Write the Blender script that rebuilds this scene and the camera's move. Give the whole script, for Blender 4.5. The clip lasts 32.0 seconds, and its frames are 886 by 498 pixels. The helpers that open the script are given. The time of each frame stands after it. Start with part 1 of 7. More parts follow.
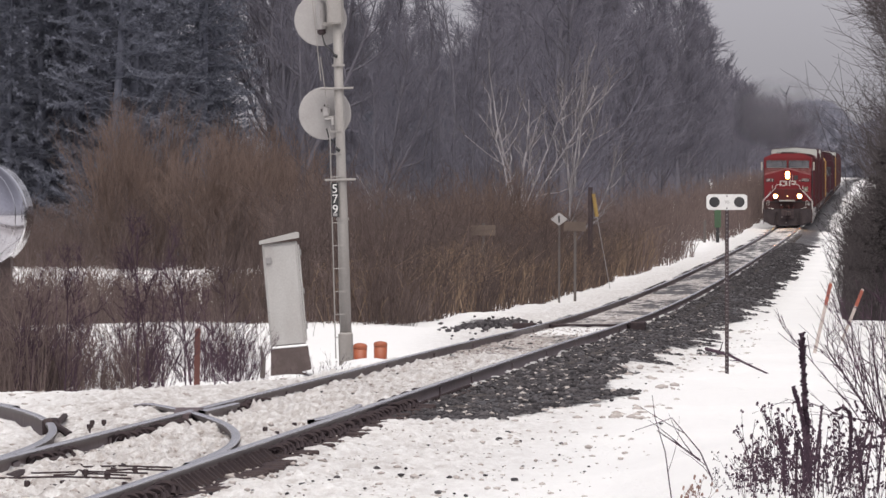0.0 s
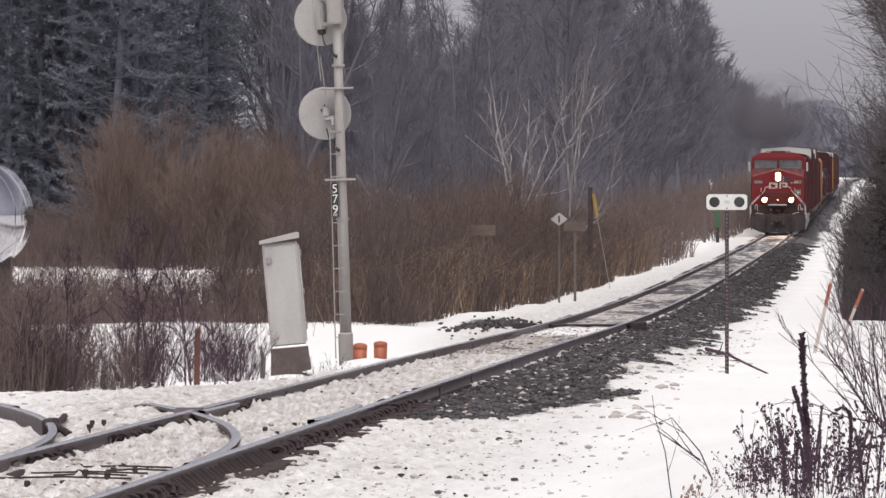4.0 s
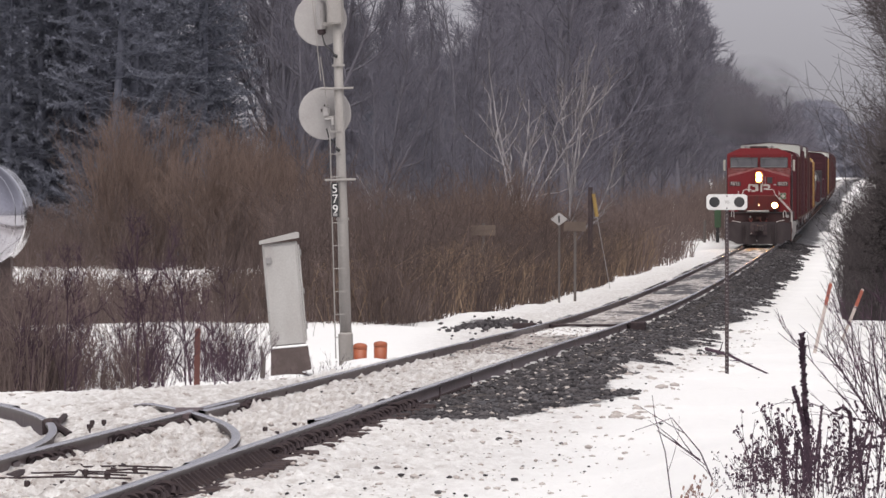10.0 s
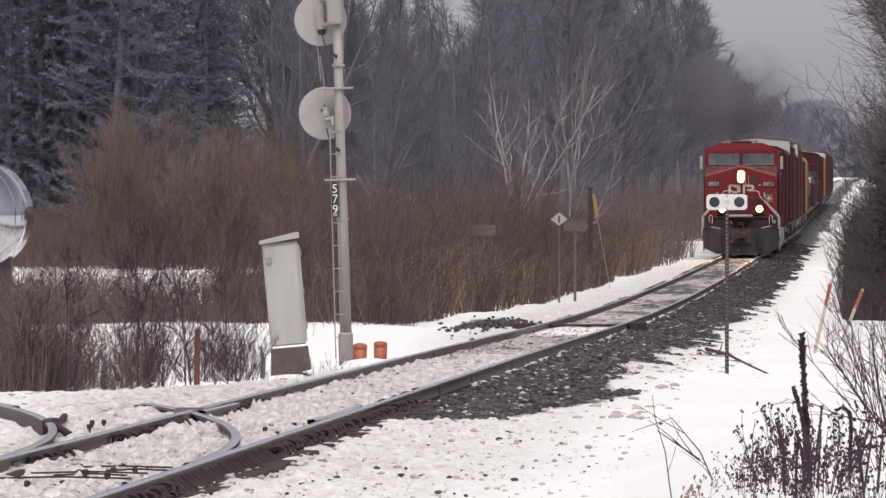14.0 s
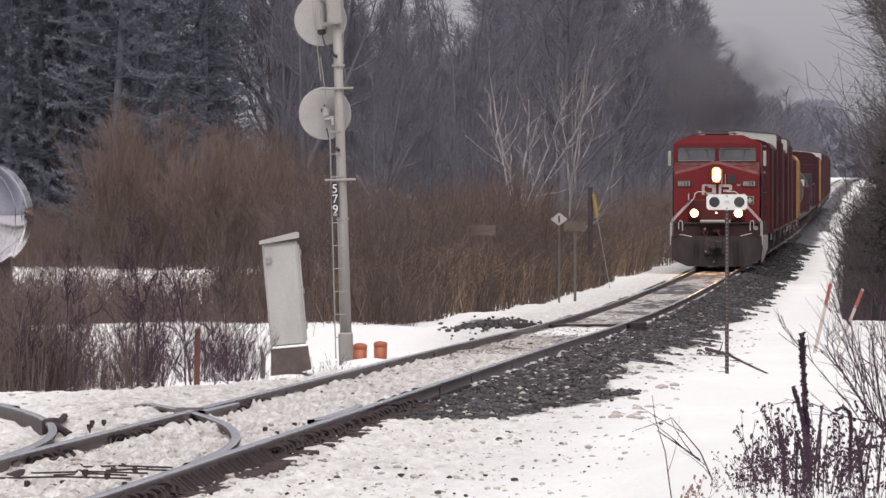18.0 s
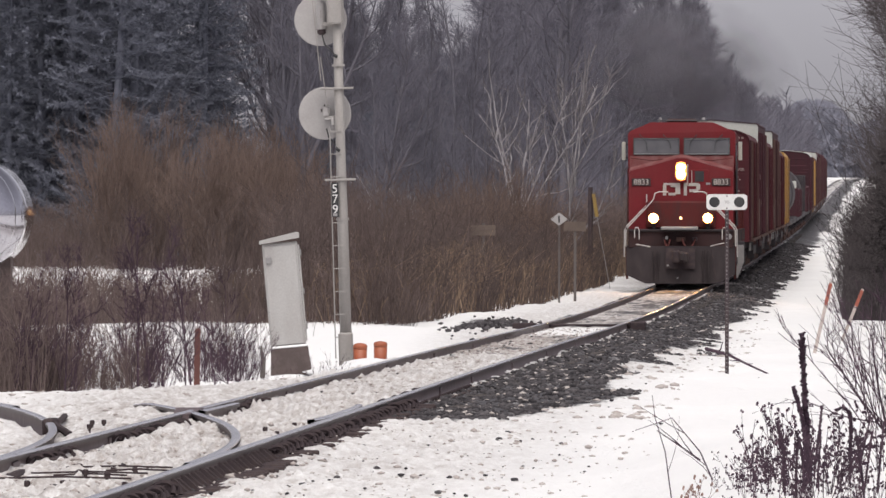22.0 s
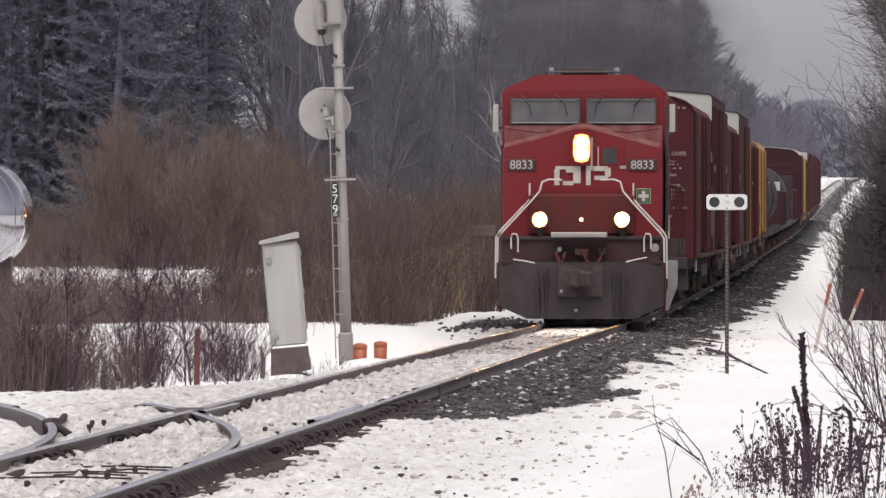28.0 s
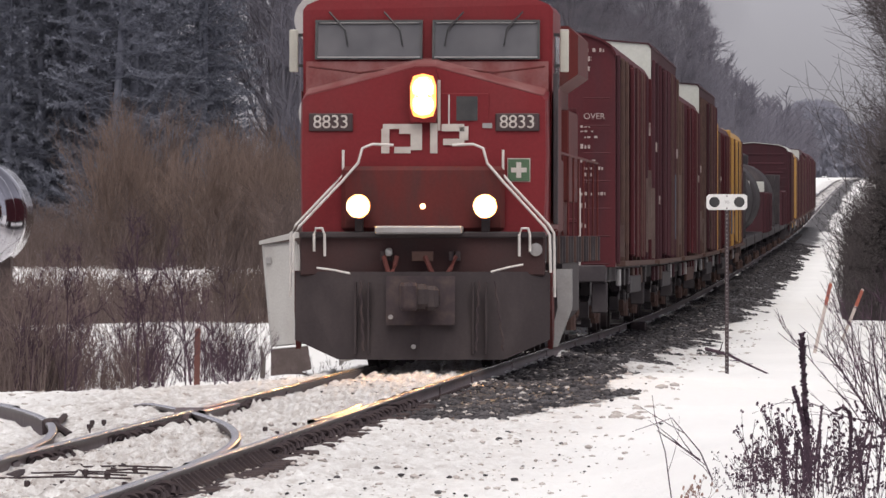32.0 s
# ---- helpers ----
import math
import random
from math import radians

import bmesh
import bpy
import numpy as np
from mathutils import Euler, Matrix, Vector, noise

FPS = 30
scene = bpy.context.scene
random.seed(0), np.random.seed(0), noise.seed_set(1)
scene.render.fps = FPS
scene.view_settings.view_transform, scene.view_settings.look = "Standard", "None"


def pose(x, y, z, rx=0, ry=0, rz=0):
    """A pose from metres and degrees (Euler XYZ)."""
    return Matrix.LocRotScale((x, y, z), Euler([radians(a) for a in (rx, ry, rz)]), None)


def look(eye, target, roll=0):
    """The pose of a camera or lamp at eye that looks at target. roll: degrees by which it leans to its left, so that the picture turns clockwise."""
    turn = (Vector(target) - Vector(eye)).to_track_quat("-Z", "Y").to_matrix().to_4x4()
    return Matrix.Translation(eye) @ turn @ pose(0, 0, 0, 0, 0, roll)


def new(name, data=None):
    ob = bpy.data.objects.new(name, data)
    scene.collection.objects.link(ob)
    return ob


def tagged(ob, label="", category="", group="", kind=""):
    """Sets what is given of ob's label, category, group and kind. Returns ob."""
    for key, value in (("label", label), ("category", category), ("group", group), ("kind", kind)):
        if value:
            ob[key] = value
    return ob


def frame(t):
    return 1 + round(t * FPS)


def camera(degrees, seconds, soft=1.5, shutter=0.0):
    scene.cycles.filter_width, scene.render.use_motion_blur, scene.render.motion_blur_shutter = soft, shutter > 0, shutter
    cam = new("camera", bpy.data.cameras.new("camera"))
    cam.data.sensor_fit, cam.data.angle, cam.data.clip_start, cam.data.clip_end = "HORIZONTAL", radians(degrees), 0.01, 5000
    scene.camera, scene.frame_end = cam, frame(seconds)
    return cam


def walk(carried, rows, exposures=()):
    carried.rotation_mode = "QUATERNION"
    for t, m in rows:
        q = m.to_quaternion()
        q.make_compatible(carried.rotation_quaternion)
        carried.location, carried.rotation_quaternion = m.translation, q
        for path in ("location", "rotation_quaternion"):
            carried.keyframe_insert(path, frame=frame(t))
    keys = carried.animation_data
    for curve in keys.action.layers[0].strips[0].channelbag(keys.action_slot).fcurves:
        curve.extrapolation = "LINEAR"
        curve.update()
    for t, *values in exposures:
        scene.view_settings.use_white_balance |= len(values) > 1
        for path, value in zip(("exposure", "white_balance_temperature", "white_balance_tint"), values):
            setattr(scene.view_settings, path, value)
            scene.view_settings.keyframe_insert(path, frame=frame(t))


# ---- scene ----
# One locked-off long lens beside a single-track railway. The track runs along +y, x to the right, z up.
TRACK_X = -5.5
CAM_Z = 2.0

cam = camera(5.868, 32.0, soft=1.5)
walk(cam, [(0.0, pose(0, 0, CAM_Z, 89.51, 0, 2.847)), (32.0, pose(0, 0, CAM_Z, 89.51, 0, 2.847))],
     exposures=[(0.0, 0.10), (32.0, 0.10)])

# height of the camera above the rail tops, by distance along the track
PROFILE = [(0, 1.75), (40, 1.86), (61, 2.02), (104, 2.34), (132, 2.55), (157, 2.77), (188, 2.98), (222, 3.13),
           (267, 3.26), (350, 3.37), (406, 3.42), (450, 3.44), (530, 3.40), (700, 3.0), (1000, 2.1), (1500, 0.9), (6000, 0.5)]
PY = np.array([p[0] for p in PROFILE], float)
PZ = np.array([CAM_Z - p[1] for p in PROFILE], float)
_fine = np.arange(0, 6001, 2.0)
_raw = np.interp(_fine, PY, PZ)
_ker = np.hanning(25)
_ker /= _ker.sum()
_smooth = np.convolve(np.pad(_raw, 12, mode="edge"), _ker, mode="valid")


def rail_z(y):
    """Height of the rail tops at the distance y."""
    return np.interp(y, _fine, _smooth)


# world, sun
world = bpy.data.worlds.new("overcast")
scene.world = world
world.use_nodes = True
wn, wl = world.node_tree.nodes, world.node_tree.links
sky = wn.new("ShaderNodeTexSky")
sky.sky_type, sky.sun_disc = "NISHITA", False
sky.sun_elevation, sky.sun_rotation = radians(63), radians(175)
sky.air_density, sky.dust_density, sky.ozone_density = 1.0, 1.0, 1.0
grey = wn.new("ShaderNodeHueSaturation")
grey.inputs["Saturation"].default_value = 0.10
tint = wn.new("ShaderNodeMix")
tint.data_type, tint.blend_type = "RGBA", "MULTIPLY"
tint.inputs[0].default_value = 1.0
tint.inputs[7].default_value = (0.985, 0.955, 1.06, 1)
wl.new(sky.outputs[0], grey.inputs["Color"])
wl.new(grey.outputs[0], tint.inputs[6])
wl.new(tint.outputs[2], wn["Background"].inputs["Color"])
wn["Background"].inputs["Strength"].default_value = 0.088
sun = new("sun", bpy.data.lights.new("sun", "SUN"))
sun.data.energy, sun.data.angle, sun.data.color = 3.2, radians(60), (1.0, 0.95, 0.885)
sun.matrix_world = look((4, -45, 90), (0, 0, 0))


# ---- materials ----
def material(name, rough=0.6, metal=0.0):
    m = bpy.data.materials.new(name)
    m.use_nodes = True
    b = m.node_tree.nodes["Principled BSDF"]
    b.inputs["Roughness"].default_value, b.inputs["Metallic"].default_value = rough, metal
    return m, m.node_tree.nodes, m.node_tree.links, b


def noise_tex(n, l, scale, detail=4.0, stretch=None, coord="Object", rough=0.55):
    tc = n.new("ShaderNodeTexCoord")
    tex = n.new("ShaderNodeTexNoise")
    tex.inputs["Scale"].default_value, tex.inputs["Detail"].default_value = scale, detail
    tex.inputs["Roughness"].default_value = rough
    if stretch:
        mp = n.new("ShaderNodeMapping")
        mp.inputs["Scale"].default_value = stretch
        l.new(tc.outputs[coord], mp.inputs[0])
        l.new(mp.outputs[0], tex.inputs["Vector"])
    else:
        l.new(tc.outputs[coord], tex.inputs["Vector"])
    return tex


def ramp(n, l, src, stops):
    r = n.new("ShaderNodeValToRGB")
    els = r.color_ramp.elements
    els[0].position, els[0].color = stops[0][0], (*stops[0][1], 1)
    els[1].position, els[1].color = stops[-1][0], (*stops[-1][1], 1)
    for p, c in stops[1:-1]:
        e = els.new(p)
        e.color = (*c, 1)
    l.new(src, r.inputs[0])
    return r


def mix(n, l, fac, a, b, blend="MIX"):
    m = n.new("ShaderNodeMix")
    m.data_type, m.blend_type = "RGBA", blend
    for sock, v in ((0, fac), (6, a), (7, b)):
        if isinstance(v, (int, float)):
            m.inputs[sock].default_value = v
        elif isinstance(v, tuple):
            m.inputs[sock].default_value = (*v, 1)
        else:
            l.new(v, m.inputs[sock])
    return m.outputs[2]


def bump(n, l, b, height, strength=0.3, dist=0.02):
    bp = n.new("ShaderNodeBump")
    bp.inputs["Strength"].default_value, bp.inputs["Distance"].default_value = strength, dist
    l.new(height, bp.inputs["Height"])
    l.new(bp.outputs[0], b.inputs["Normal"])


def worn(name, base, dirt, rough=0.6, metal=0.0, scale=3.0, amount=0.5, grain=60.0, bumps=0.15, stretch=None, vary=0.0, mottle=0.08, spec=0.5):
    """A surface of one colour with dirt patches at a large scale, grain at a small one."""
    m, n, l, b = material(name, rough, metal)
    b.inputs["Specular IOR Level"].default_value = spec
    big = noise_tex(n, l, scale, 5.0, stretch)
    fine = noise_tex(n, l, grain, 3.0)
    r = ramp(n, l, big.outputs[0], [(0.42, (0, 0, 0)), (0.42 + 0.35, (amount, amount, amount))])
    col = mix(n, l, r.outputs[0], base, dirt)
    g = ramp(n, l, fine.outputs[0], [(0.3, (1 - mottle,) * 3), (0.7, (1 + mottle * 0.5,) * 3)])
    col = mix(n, l, 1.0, col, g.outputs[0], "MULTIPLY")
    if vary:
        oi = n.new("ShaderNodeObjectInfo")
        v = ramp(n, l, oi.outputs["Random"], [(0, (1 - vary,) * 3), (1, (1 + vary,) * 3)])
        col = mix(n, l, 1.0, col, v.outputs[0], "MULTIPLY")
    l.new(col, b.inputs["Base Color"])
    bump(n, l, b, fine.outputs[0], bumps, 0.01)
    return m


def ground_mat():
    """Snow, with the dark ballast shoulder showing through on one side of the track and dirt between the rails."""
    m, n, l, b = material("snow_ground", 0.55)
    tc = n.new("ShaderNodeTexCoord")
    sep = n.new("ShaderNodeSeparateXYZ")
    l.new(tc.outputs["Object"], sep.inputs[0])
    at = n.new("ShaderNodeAttribute")
    at.attribute_name = "bare"
    big = noise_tex(n, l, 0.9, 6.0, (1.0, 0.35, 1.0), rough=0.7)
    fine = noise_tex(n, l, 9.0, 5.0, (1.0, 0.5, 1.0), rough=0.75)
    add = n.new("ShaderNodeMath")
    add.operation = "MULTIPLY_ADD"
    l.new(big.outputs[0], add.inputs[0])
    add.inputs[1].default_value = 1.0
    l.new(at.outputs["Fac"], add.inputs[2])
    add2 = n.new("ShaderNodeMath")
    add2.operation = "MULTIPLY_ADD"
    l.new(fine.outputs[0], add2.inputs[0])
    add2.inputs[1].default_value = 0.8
    l.new(add.outputs[0], add2.inputs[2])
    mask = ramp(n, l, add2.outputs[0], [(0.0, (0, 0, 0)), (1.0, (1, 1, 1))])
    mask.color_ramp.elements[0].position = 0.62
    mask.color_ramp.elements[1].position = 0.72
    half = n.new("ShaderNodeMath")
    half.operation = "MULTIPLY"
    half.inputs[1].default_value = 0.5
    l.new(add2.outputs[0], half.inputs[0])
    l.new(half.outputs[0], mask.inputs[0])
    soft = noise_tex(n, l, 0.12, 4.0)
    snow = ramp(n, l, soft.outputs[0], [(0.3, (0.86, 0.855, 0.86)), (0.7, (0.93, 0.925, 0.925))])
    speck = noise_tex(n, l, 9.0, 6.0, (1, 0.3, 1), rough=0.8)
    dirt = ramp(n, l, speck.outputs[0], [(0.28, (0, 0, 0)), (0.58, (0.95, 0.95, 0.95))])
    at2 = n.new("ShaderNodeAttribute")
    at2.attribute_name = "soil"
    ds = n.new("ShaderNodeMath")
    ds.operation = "MULTIPLY"
    l.new(dirt.outputs[0], ds.inputs[0])
    l.new(at2.outputs["Fac"], ds.inputs[1])
    dirty = mix(n, l, ds.outputs[0], snow.outputs[0], (0.25, 0.20, 0.175))
    stones = noise_tex(n, l, 22.0, 3.0)
    rock = ramp(n, l, stones.outputs[0], [(0.3, (0.026, 0.024, 0.027)), (0.7, (0.085, 0.078, 0.082))])
    l.new(mix(n, l, mask.outputs[0], dirty, rock.outputs[0]), b.inputs["Base Color"])
    hsum = n.new("ShaderNodeMath")
    hsum.operation = "ADD"
    l.new(speck.outputs[0], hsum.inputs[0])
    l.new(stones.outputs[0], hsum.inputs[1])
    bump(n, l, b, hsum.outputs[0], 0.6, 0.05)
    return m


def bark_mat(name, c1, c2, scale=14.0, vary=0.15, rough=0.9, island=0.25):
    m, n, l, b = material(name, rough)
    t = noise_tex(n, l, scale, 4.0, (1, 1, 0.25))
    r = ramp(n, l, t.outputs[0], [(0.35, c1), (0.68, c2)])
    oi = n.new("ShaderNodeObjectInfo")
    v = ramp(n, l, oi.outputs["Random"], [(0, (1 - vary,) * 3), (1, (1 + vary,) * 3)])
    geo = n.new("ShaderNodeNewGeometry")
    v2 = ramp(n, l, geo.outputs["Random Per Island"], [(0, (1 - island,) * 3), (1, (1 + island,) * 3)])
    c = mix(n, l, 1.0, r.outputs[0], v.outputs[0], "MULTIPLY")
    c = mix(n, l, 1.0, c, v2.outputs[0], "MULTIPLY")
    l.new(c, b.inputs["Base Color"])
    b.inputs["Specular IOR Level"].default_value = 0.15
    return m


def glow_mat(name, colour, strength):
    m, n, l, b = material(name, 0.3)
    b.inputs["Base Color"].default_value = (*colour, 1)
    b.inputs["Emission Color"].default_value = (*colour, 1)
    b.inputs["Emission Strength"].default_value = strength
    return m


def glass_mat():
    m, n, l, b = material("tinted_glass", 0.04)
    t = noise_tex(n, l, 1.2, 3.0)
    r = ramp(n, l, t.outputs[0], [(0.3, (0.05, 0.049, 0.053)), (0.7, (0.10, 0.095, 0.10))])
    l.new(r.outputs[0], b.inputs["Base Color"])
    b.inputs["Specular IOR Level"].default_value = 0.9
    return m


SNOW = ground_mat()
SNOW_LOOSE = worn("settled_snow", (0.86, 0.86, 0.87), (0.72, 0.72, 0.74), 0.5, scale=2.0, amount=0.5, grain=20)
SNOW_DIRTY = worn("dirty_snow", (0.47, 0.425, 0.405), (0.21, 0.17, 0.15), 0.6, scale=4.0, amount=0.8, grain=30, bumps=0.4)
STONE = bark_mat("ballast_stone", (0.028, 0.026, 0.029), (0.105, 0.096, 0.101), 7.0)
RAIL_HEAD = worn("rail_head_side", (0.085, 0.07, 0.072), (0.16, 0.14, 0.14), 0.6, 0.2, scale=1.0, amount=0.7, grain=25, stretch=(1, 0.2, 3))
RAIL_SIDE = worn("rail_web_rust", (0.098, 0.070, 0.075), (0.165, 0.124, 0.130), 0.62, 0.1, scale=1.2, amount=0.9, grain=25, stretch=(1, 6, 0.6), mottle=0.2)
RAIL_TOP = worn("rail_head_steel", (0.80, 0.78, 0.79), (0.62, 0.58, 0.59), 0.21, 1.0, scale=0.8, amount=0.5, grain=30, bumps=0.03, stretch=(3, 0.1, 1))
TIE = worn("creosoted_tie", (0.045, 0.037, 0.036), (0.12, 0.10, 0.09), 0.9, scale=5, amount=0.7, grain=40, bumps=0.5, stretch=(0.4, 3, 3), vary=0.25)
IRON = worn("dark_rusty_iron", (0.046, 0.035, 0.039), (0.09, 0.066, 0.060), 0.8, 0.0, scale=8, amount=0.7, grain=60, spec=0.15)
MAST = worn("grey_painted_mast", (0.31, 0.292, 0.278), (0.21, 0.19, 0.178), 0.55, scale=2.5, amount=0.55, grain=30, stretch=(3, 3, 0.5))
DISC = worn("weathered_aluminium_disc", (0.38, 0.362, 0.355), (0.29, 0.272, 0.265), 0.5, 0.1, scale=3.0, amount=0.5, grain=40)
CABINET = worn("white_painted_steel", (0.40, 0.388, 0.378), (0.30, 0.275, 0.26), 0.45, scale=1.6, amount=0.6, grain=30, stretch=(2, 2, 0.5))
CONCRETE = worn("stained_concrete", (0.088, 0.066, 0.063), (0.155, 0.122, 0.115), 0.9, scale=5, amount=0.6, grain=40, bumps=0.4)
ORANGE = worn("faded_orange_plastic", (0.33, 0.088, 0.040), (0.22, 0.07, 0.038), 0.5, scale=6, amount=0.6, grain=30)
BLACK = worn("black_enamel", (0.02, 0.02, 0.022), (0.06, 0.055, 0.055), 0.5, scale=4, amount=0.5, grain=40)
WHITE = worn("white_plate", (0.66, 0.65, 0.64), (0.52, 0.50, 0.48), 0.45, scale=5, amount=0.35, grain=40)
POST = worn("dark_perforated_post", (0.05, 0.035, 0.04), (0.11, 0.08, 0.075), 0.7, 0.3, scale=6, amount=0.6, grain=60)
STAKE_W = worn("stake_white", (0.50, 0.43, 0.40), (0.32, 0.27, 0.24), 0.7, scale=6, amount=0.6, grain=50)
STAKE_R = worn("stake_red", (0.36, 0.10, 0.065), (0.22, 0.09, 0.07), 0.7, scale=8, amount=0.6, grain=50)
WOODSIGN = worn("weathered_sign_back", (0.125, 0.092, 0.075), (0.085, 0.064, 0.055), 0.8, scale=4, amount=0.7, grain=40)
GREYWOOD = worn("grey_wood_post", (0.125, 0.108, 0.102), (0.08, 0.068, 0.066), 0.85, scale=6, amount=0.7, grain=50, stretch=(3, 3, 0.4))
YELLOW = worn("faded_yellow", (0.32, 0.21, 0.065), (0.20, 0.14, 0.06), 0.6, scale=4, amount=0.6, grain=40)
GREEN = worn("dull_green_paint", (0.05, 0.10, 0.05), (0.04, 0.06, 0.04), 0.6, scale=4, amount=0.6, grain=40)
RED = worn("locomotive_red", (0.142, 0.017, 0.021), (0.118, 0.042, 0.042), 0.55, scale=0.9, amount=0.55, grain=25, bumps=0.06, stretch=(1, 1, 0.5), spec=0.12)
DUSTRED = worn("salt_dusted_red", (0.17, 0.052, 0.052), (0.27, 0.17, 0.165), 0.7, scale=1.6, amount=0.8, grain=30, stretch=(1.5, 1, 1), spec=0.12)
# darker, browner red for the pilot sheet, hood and roof gear
PILOTRED = worn("dark_brownish_red", (0.056, 0.030, 0.030), (0.042, 0.033, 0.034), 0.75, scale=2.2, amount=0.8, grain=30, spec=0.12)
HOSE = worn("perished_red_hose", (0.13, 0.045, 0.040), (0.075, 0.038, 0.036), 0.8, scale=6, amount=0.6, grain=40, spec=0.12)
# dark red for grimy parts, and for the shade painted on the cab side
GRIMESHADERED = worn("grimy_shaded_red", (0.098, 0.022, 0.021), (0.055, 0.030, 0.029), 0.65, scale=2.5, amount=0.8, grain=25, stretch=(2, 2, 0.5), spec=0.12)
PLOWBLACK = worn("road_grimed_black", (0.041, 0.033, 0.035), (0.068, 0.055, 0.056), 0.7, scale=2.0, amount=0.8, grain=30, stretch=(1.5, 1.5, 0.6), spec=0.12)
RAILWHITE = worn("white_handrail", (0.52, 0.49, 0.47), (0.34, 0.30, 0.28), 0.5, scale=8, amount=0.5, grain=40)
DECALWHITE = worn("chalked_white_decal", (0.44, 0.40, 0.37), (0.28, 0.20, 0.18), 0.6, scale=5, amount=0.5, grain=40)
CHALK = worn("rubbed_white_stencil", (0.34, 0.28, 0.27), (0.13, 0.06, 0.06), 0.7, scale=7, amount=0.8, grain=50)
BEIGE = worn("beige_panel", (0.42, 0.41, 0.36), (0.30, 0.29, 0.26), 0.5, scale=3, amount=0.5, grain=40)
GLASS = glass_mat()
CARRED = worn("boxcar_red", (0.068, 0.016, 0.020), (0.042, 0.021, 0.025), 0.6, scale=1.3, amount=0.75, grain=20, stretch=(2, 2, 0.35), vary=0.2, spec=0.12)
CARBROWN = worn("boxcar_oxide", (0.062, 0.023, 0.029), (0.043, 0.026, 0.031), 0.7, scale=1.3, amount=0.75, grain=20, stretch=(2, 2, 0.35), vary=0.25, spec=0.12)
CARYELLOW = worn("boxcar_yellow", (0.36, 0.20, 0.045), (0.22, 0.135, 0.05), 0.6, scale=1.5, amount=0.6, grain=20, stretch=(2, 2, 0.35))
CARDARK = worn("car_black", (0.042, 0.036, 0.040), (0.085, 0.073, 0.075), 0.65, scale=2, amount=0.7, grain=20, vary=0.2, spec=0.12)
CARGREY = worn("car_pale_grey", (0.46, 0.45, 0.45), (0.28, 0.26, 0.25), 0.6, scale=2, amount=0.6, grain=20)
CARWHITE = worn("excess_height_white", (0.46, 0.46, 0.43), (0.34, 0.33, 0.31), 0.55, scale=2, amount=0.5, grain=20)
TAGBLUE = worn("faded_blue_spray_paint", (0.10, 0.12, 0.155), (0.06, 0.03, 0.035), 0.7, scale=2.2, amount=0.95, grain=30, stretch=(1, 1, 0.6), spec=0.12)
TAGTAN = worn("faded_tan_spray_paint", (0.15, 0.112, 0.10), (0.06, 0.032, 0.034), 0.7, scale=2.6, amount=0.95, grain=30, stretch=(1, 1, 0.5), spec=0.12)
RUST = worn("rust_streaks", (0.095, 0.058, 0.050), (0.05, 0.034, 0.033), 0.85, scale=5, amount=0.7, grain=40, spec=0.12)
GALV = worn("galvanised_steel", (0.30, 0.29, 0.29), (0.19, 0.175, 0.17), 0.5, 0.3, scale=4, amount=0.6, grain=40)
# distance haze is put into these greys as a bluish-mauve tint
BARK = bark_mat("haze_tinted_bark", (0.104, 0.099, 0.116), (0.129, 0.122, 0.144), vary=0.10, island=0.10)
TWIG = bark_mat("haze_tinted_twigs", (0.122, 0.116, 0.142), (0.160, 0.153, 0.184), vary=0.12, island=0.12)
BIRCH = bark_mat("birch_bark", (0.20, 0.185, 0.195), (0.35, 0.33, 0.342), 9.0)
BIRCHTWIG = bark_mat("birch_twigs", (0.12, 0.105, 0.108), (0.23, 0.21, 0.212))
NEEDLE2 = bark_mat("brownish_needles", (0.042, 0.036, 0.037), (0.076, 0.066, 0.067), 3.0, 0.2)
# conifer needles paled and blued, with the haze put into their colour
NEEDLE = bark_mat("haze_blue_needles", (0.130, 0.136, 0.168), (0.160, 0.167, 0.204), 0.6, 0.08, island=0.06)
REDTWIG = bark_mat("rust_red_twigs", (0.136, 0.099, 0.087), (0.198, 0.144, 0.124), 3.0, 0.15)
BROWNTWIG = bark_mat("brown_stems", (0.090, 0.066, 0.062), (0.152, 0.116, 0.107), 3.0, 0.3)
STRAW = bark_mat("straw_stems", (0.15, 0.10, 0.07), (0.30, 0.22, 0.16), 3.0, 0.3)
DARKWEED = bark_mat("dark_dry_weed", (0.044, 0.028, 0.042), (0.095, 0.060, 0.078), 12.0, 0.25)
PALEWEED = bark_mat("pale_dry_weed", (0.16, 0.10, 0.09), (0.28, 0.19, 0.16), 12.0, 0.2)
POSTRED = worn("rust_red_post", (0.135, 0.052, 0.045), (0.09, 0.043, 0.038), 0.8, scale=6, amount=0.7, grain=50)
SCRUB = bark_mat("brown_scrub_twigs", (0.056, 0.048, 0.050), (0.098, 0.084, 0.087), 3.0, 0.2)
# backdrop woods: the haze is part of this pale blue-grey colour
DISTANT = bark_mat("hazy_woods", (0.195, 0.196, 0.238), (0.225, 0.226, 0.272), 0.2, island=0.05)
NUMBOARD = worn("dark_maroon_board", (0.030, 0.013, 0.015), (0.045, 0.022, 0.022), 0.5, scale=3, amount=0.5, grain=30)
HEADLIGHT = glow_mat("headlamp_glow", (1.0, 0.50, 0.17), 300.0)
# orange glow that imitates the bloom around the lamps
HALOGLOW = glow_mat("lamp_halo_glow", (1.0, 0.40, 0.10), 1.7)
MARKER = glow_mat("marker_glow", (1.0, 0.62, 0.3), 4.0)
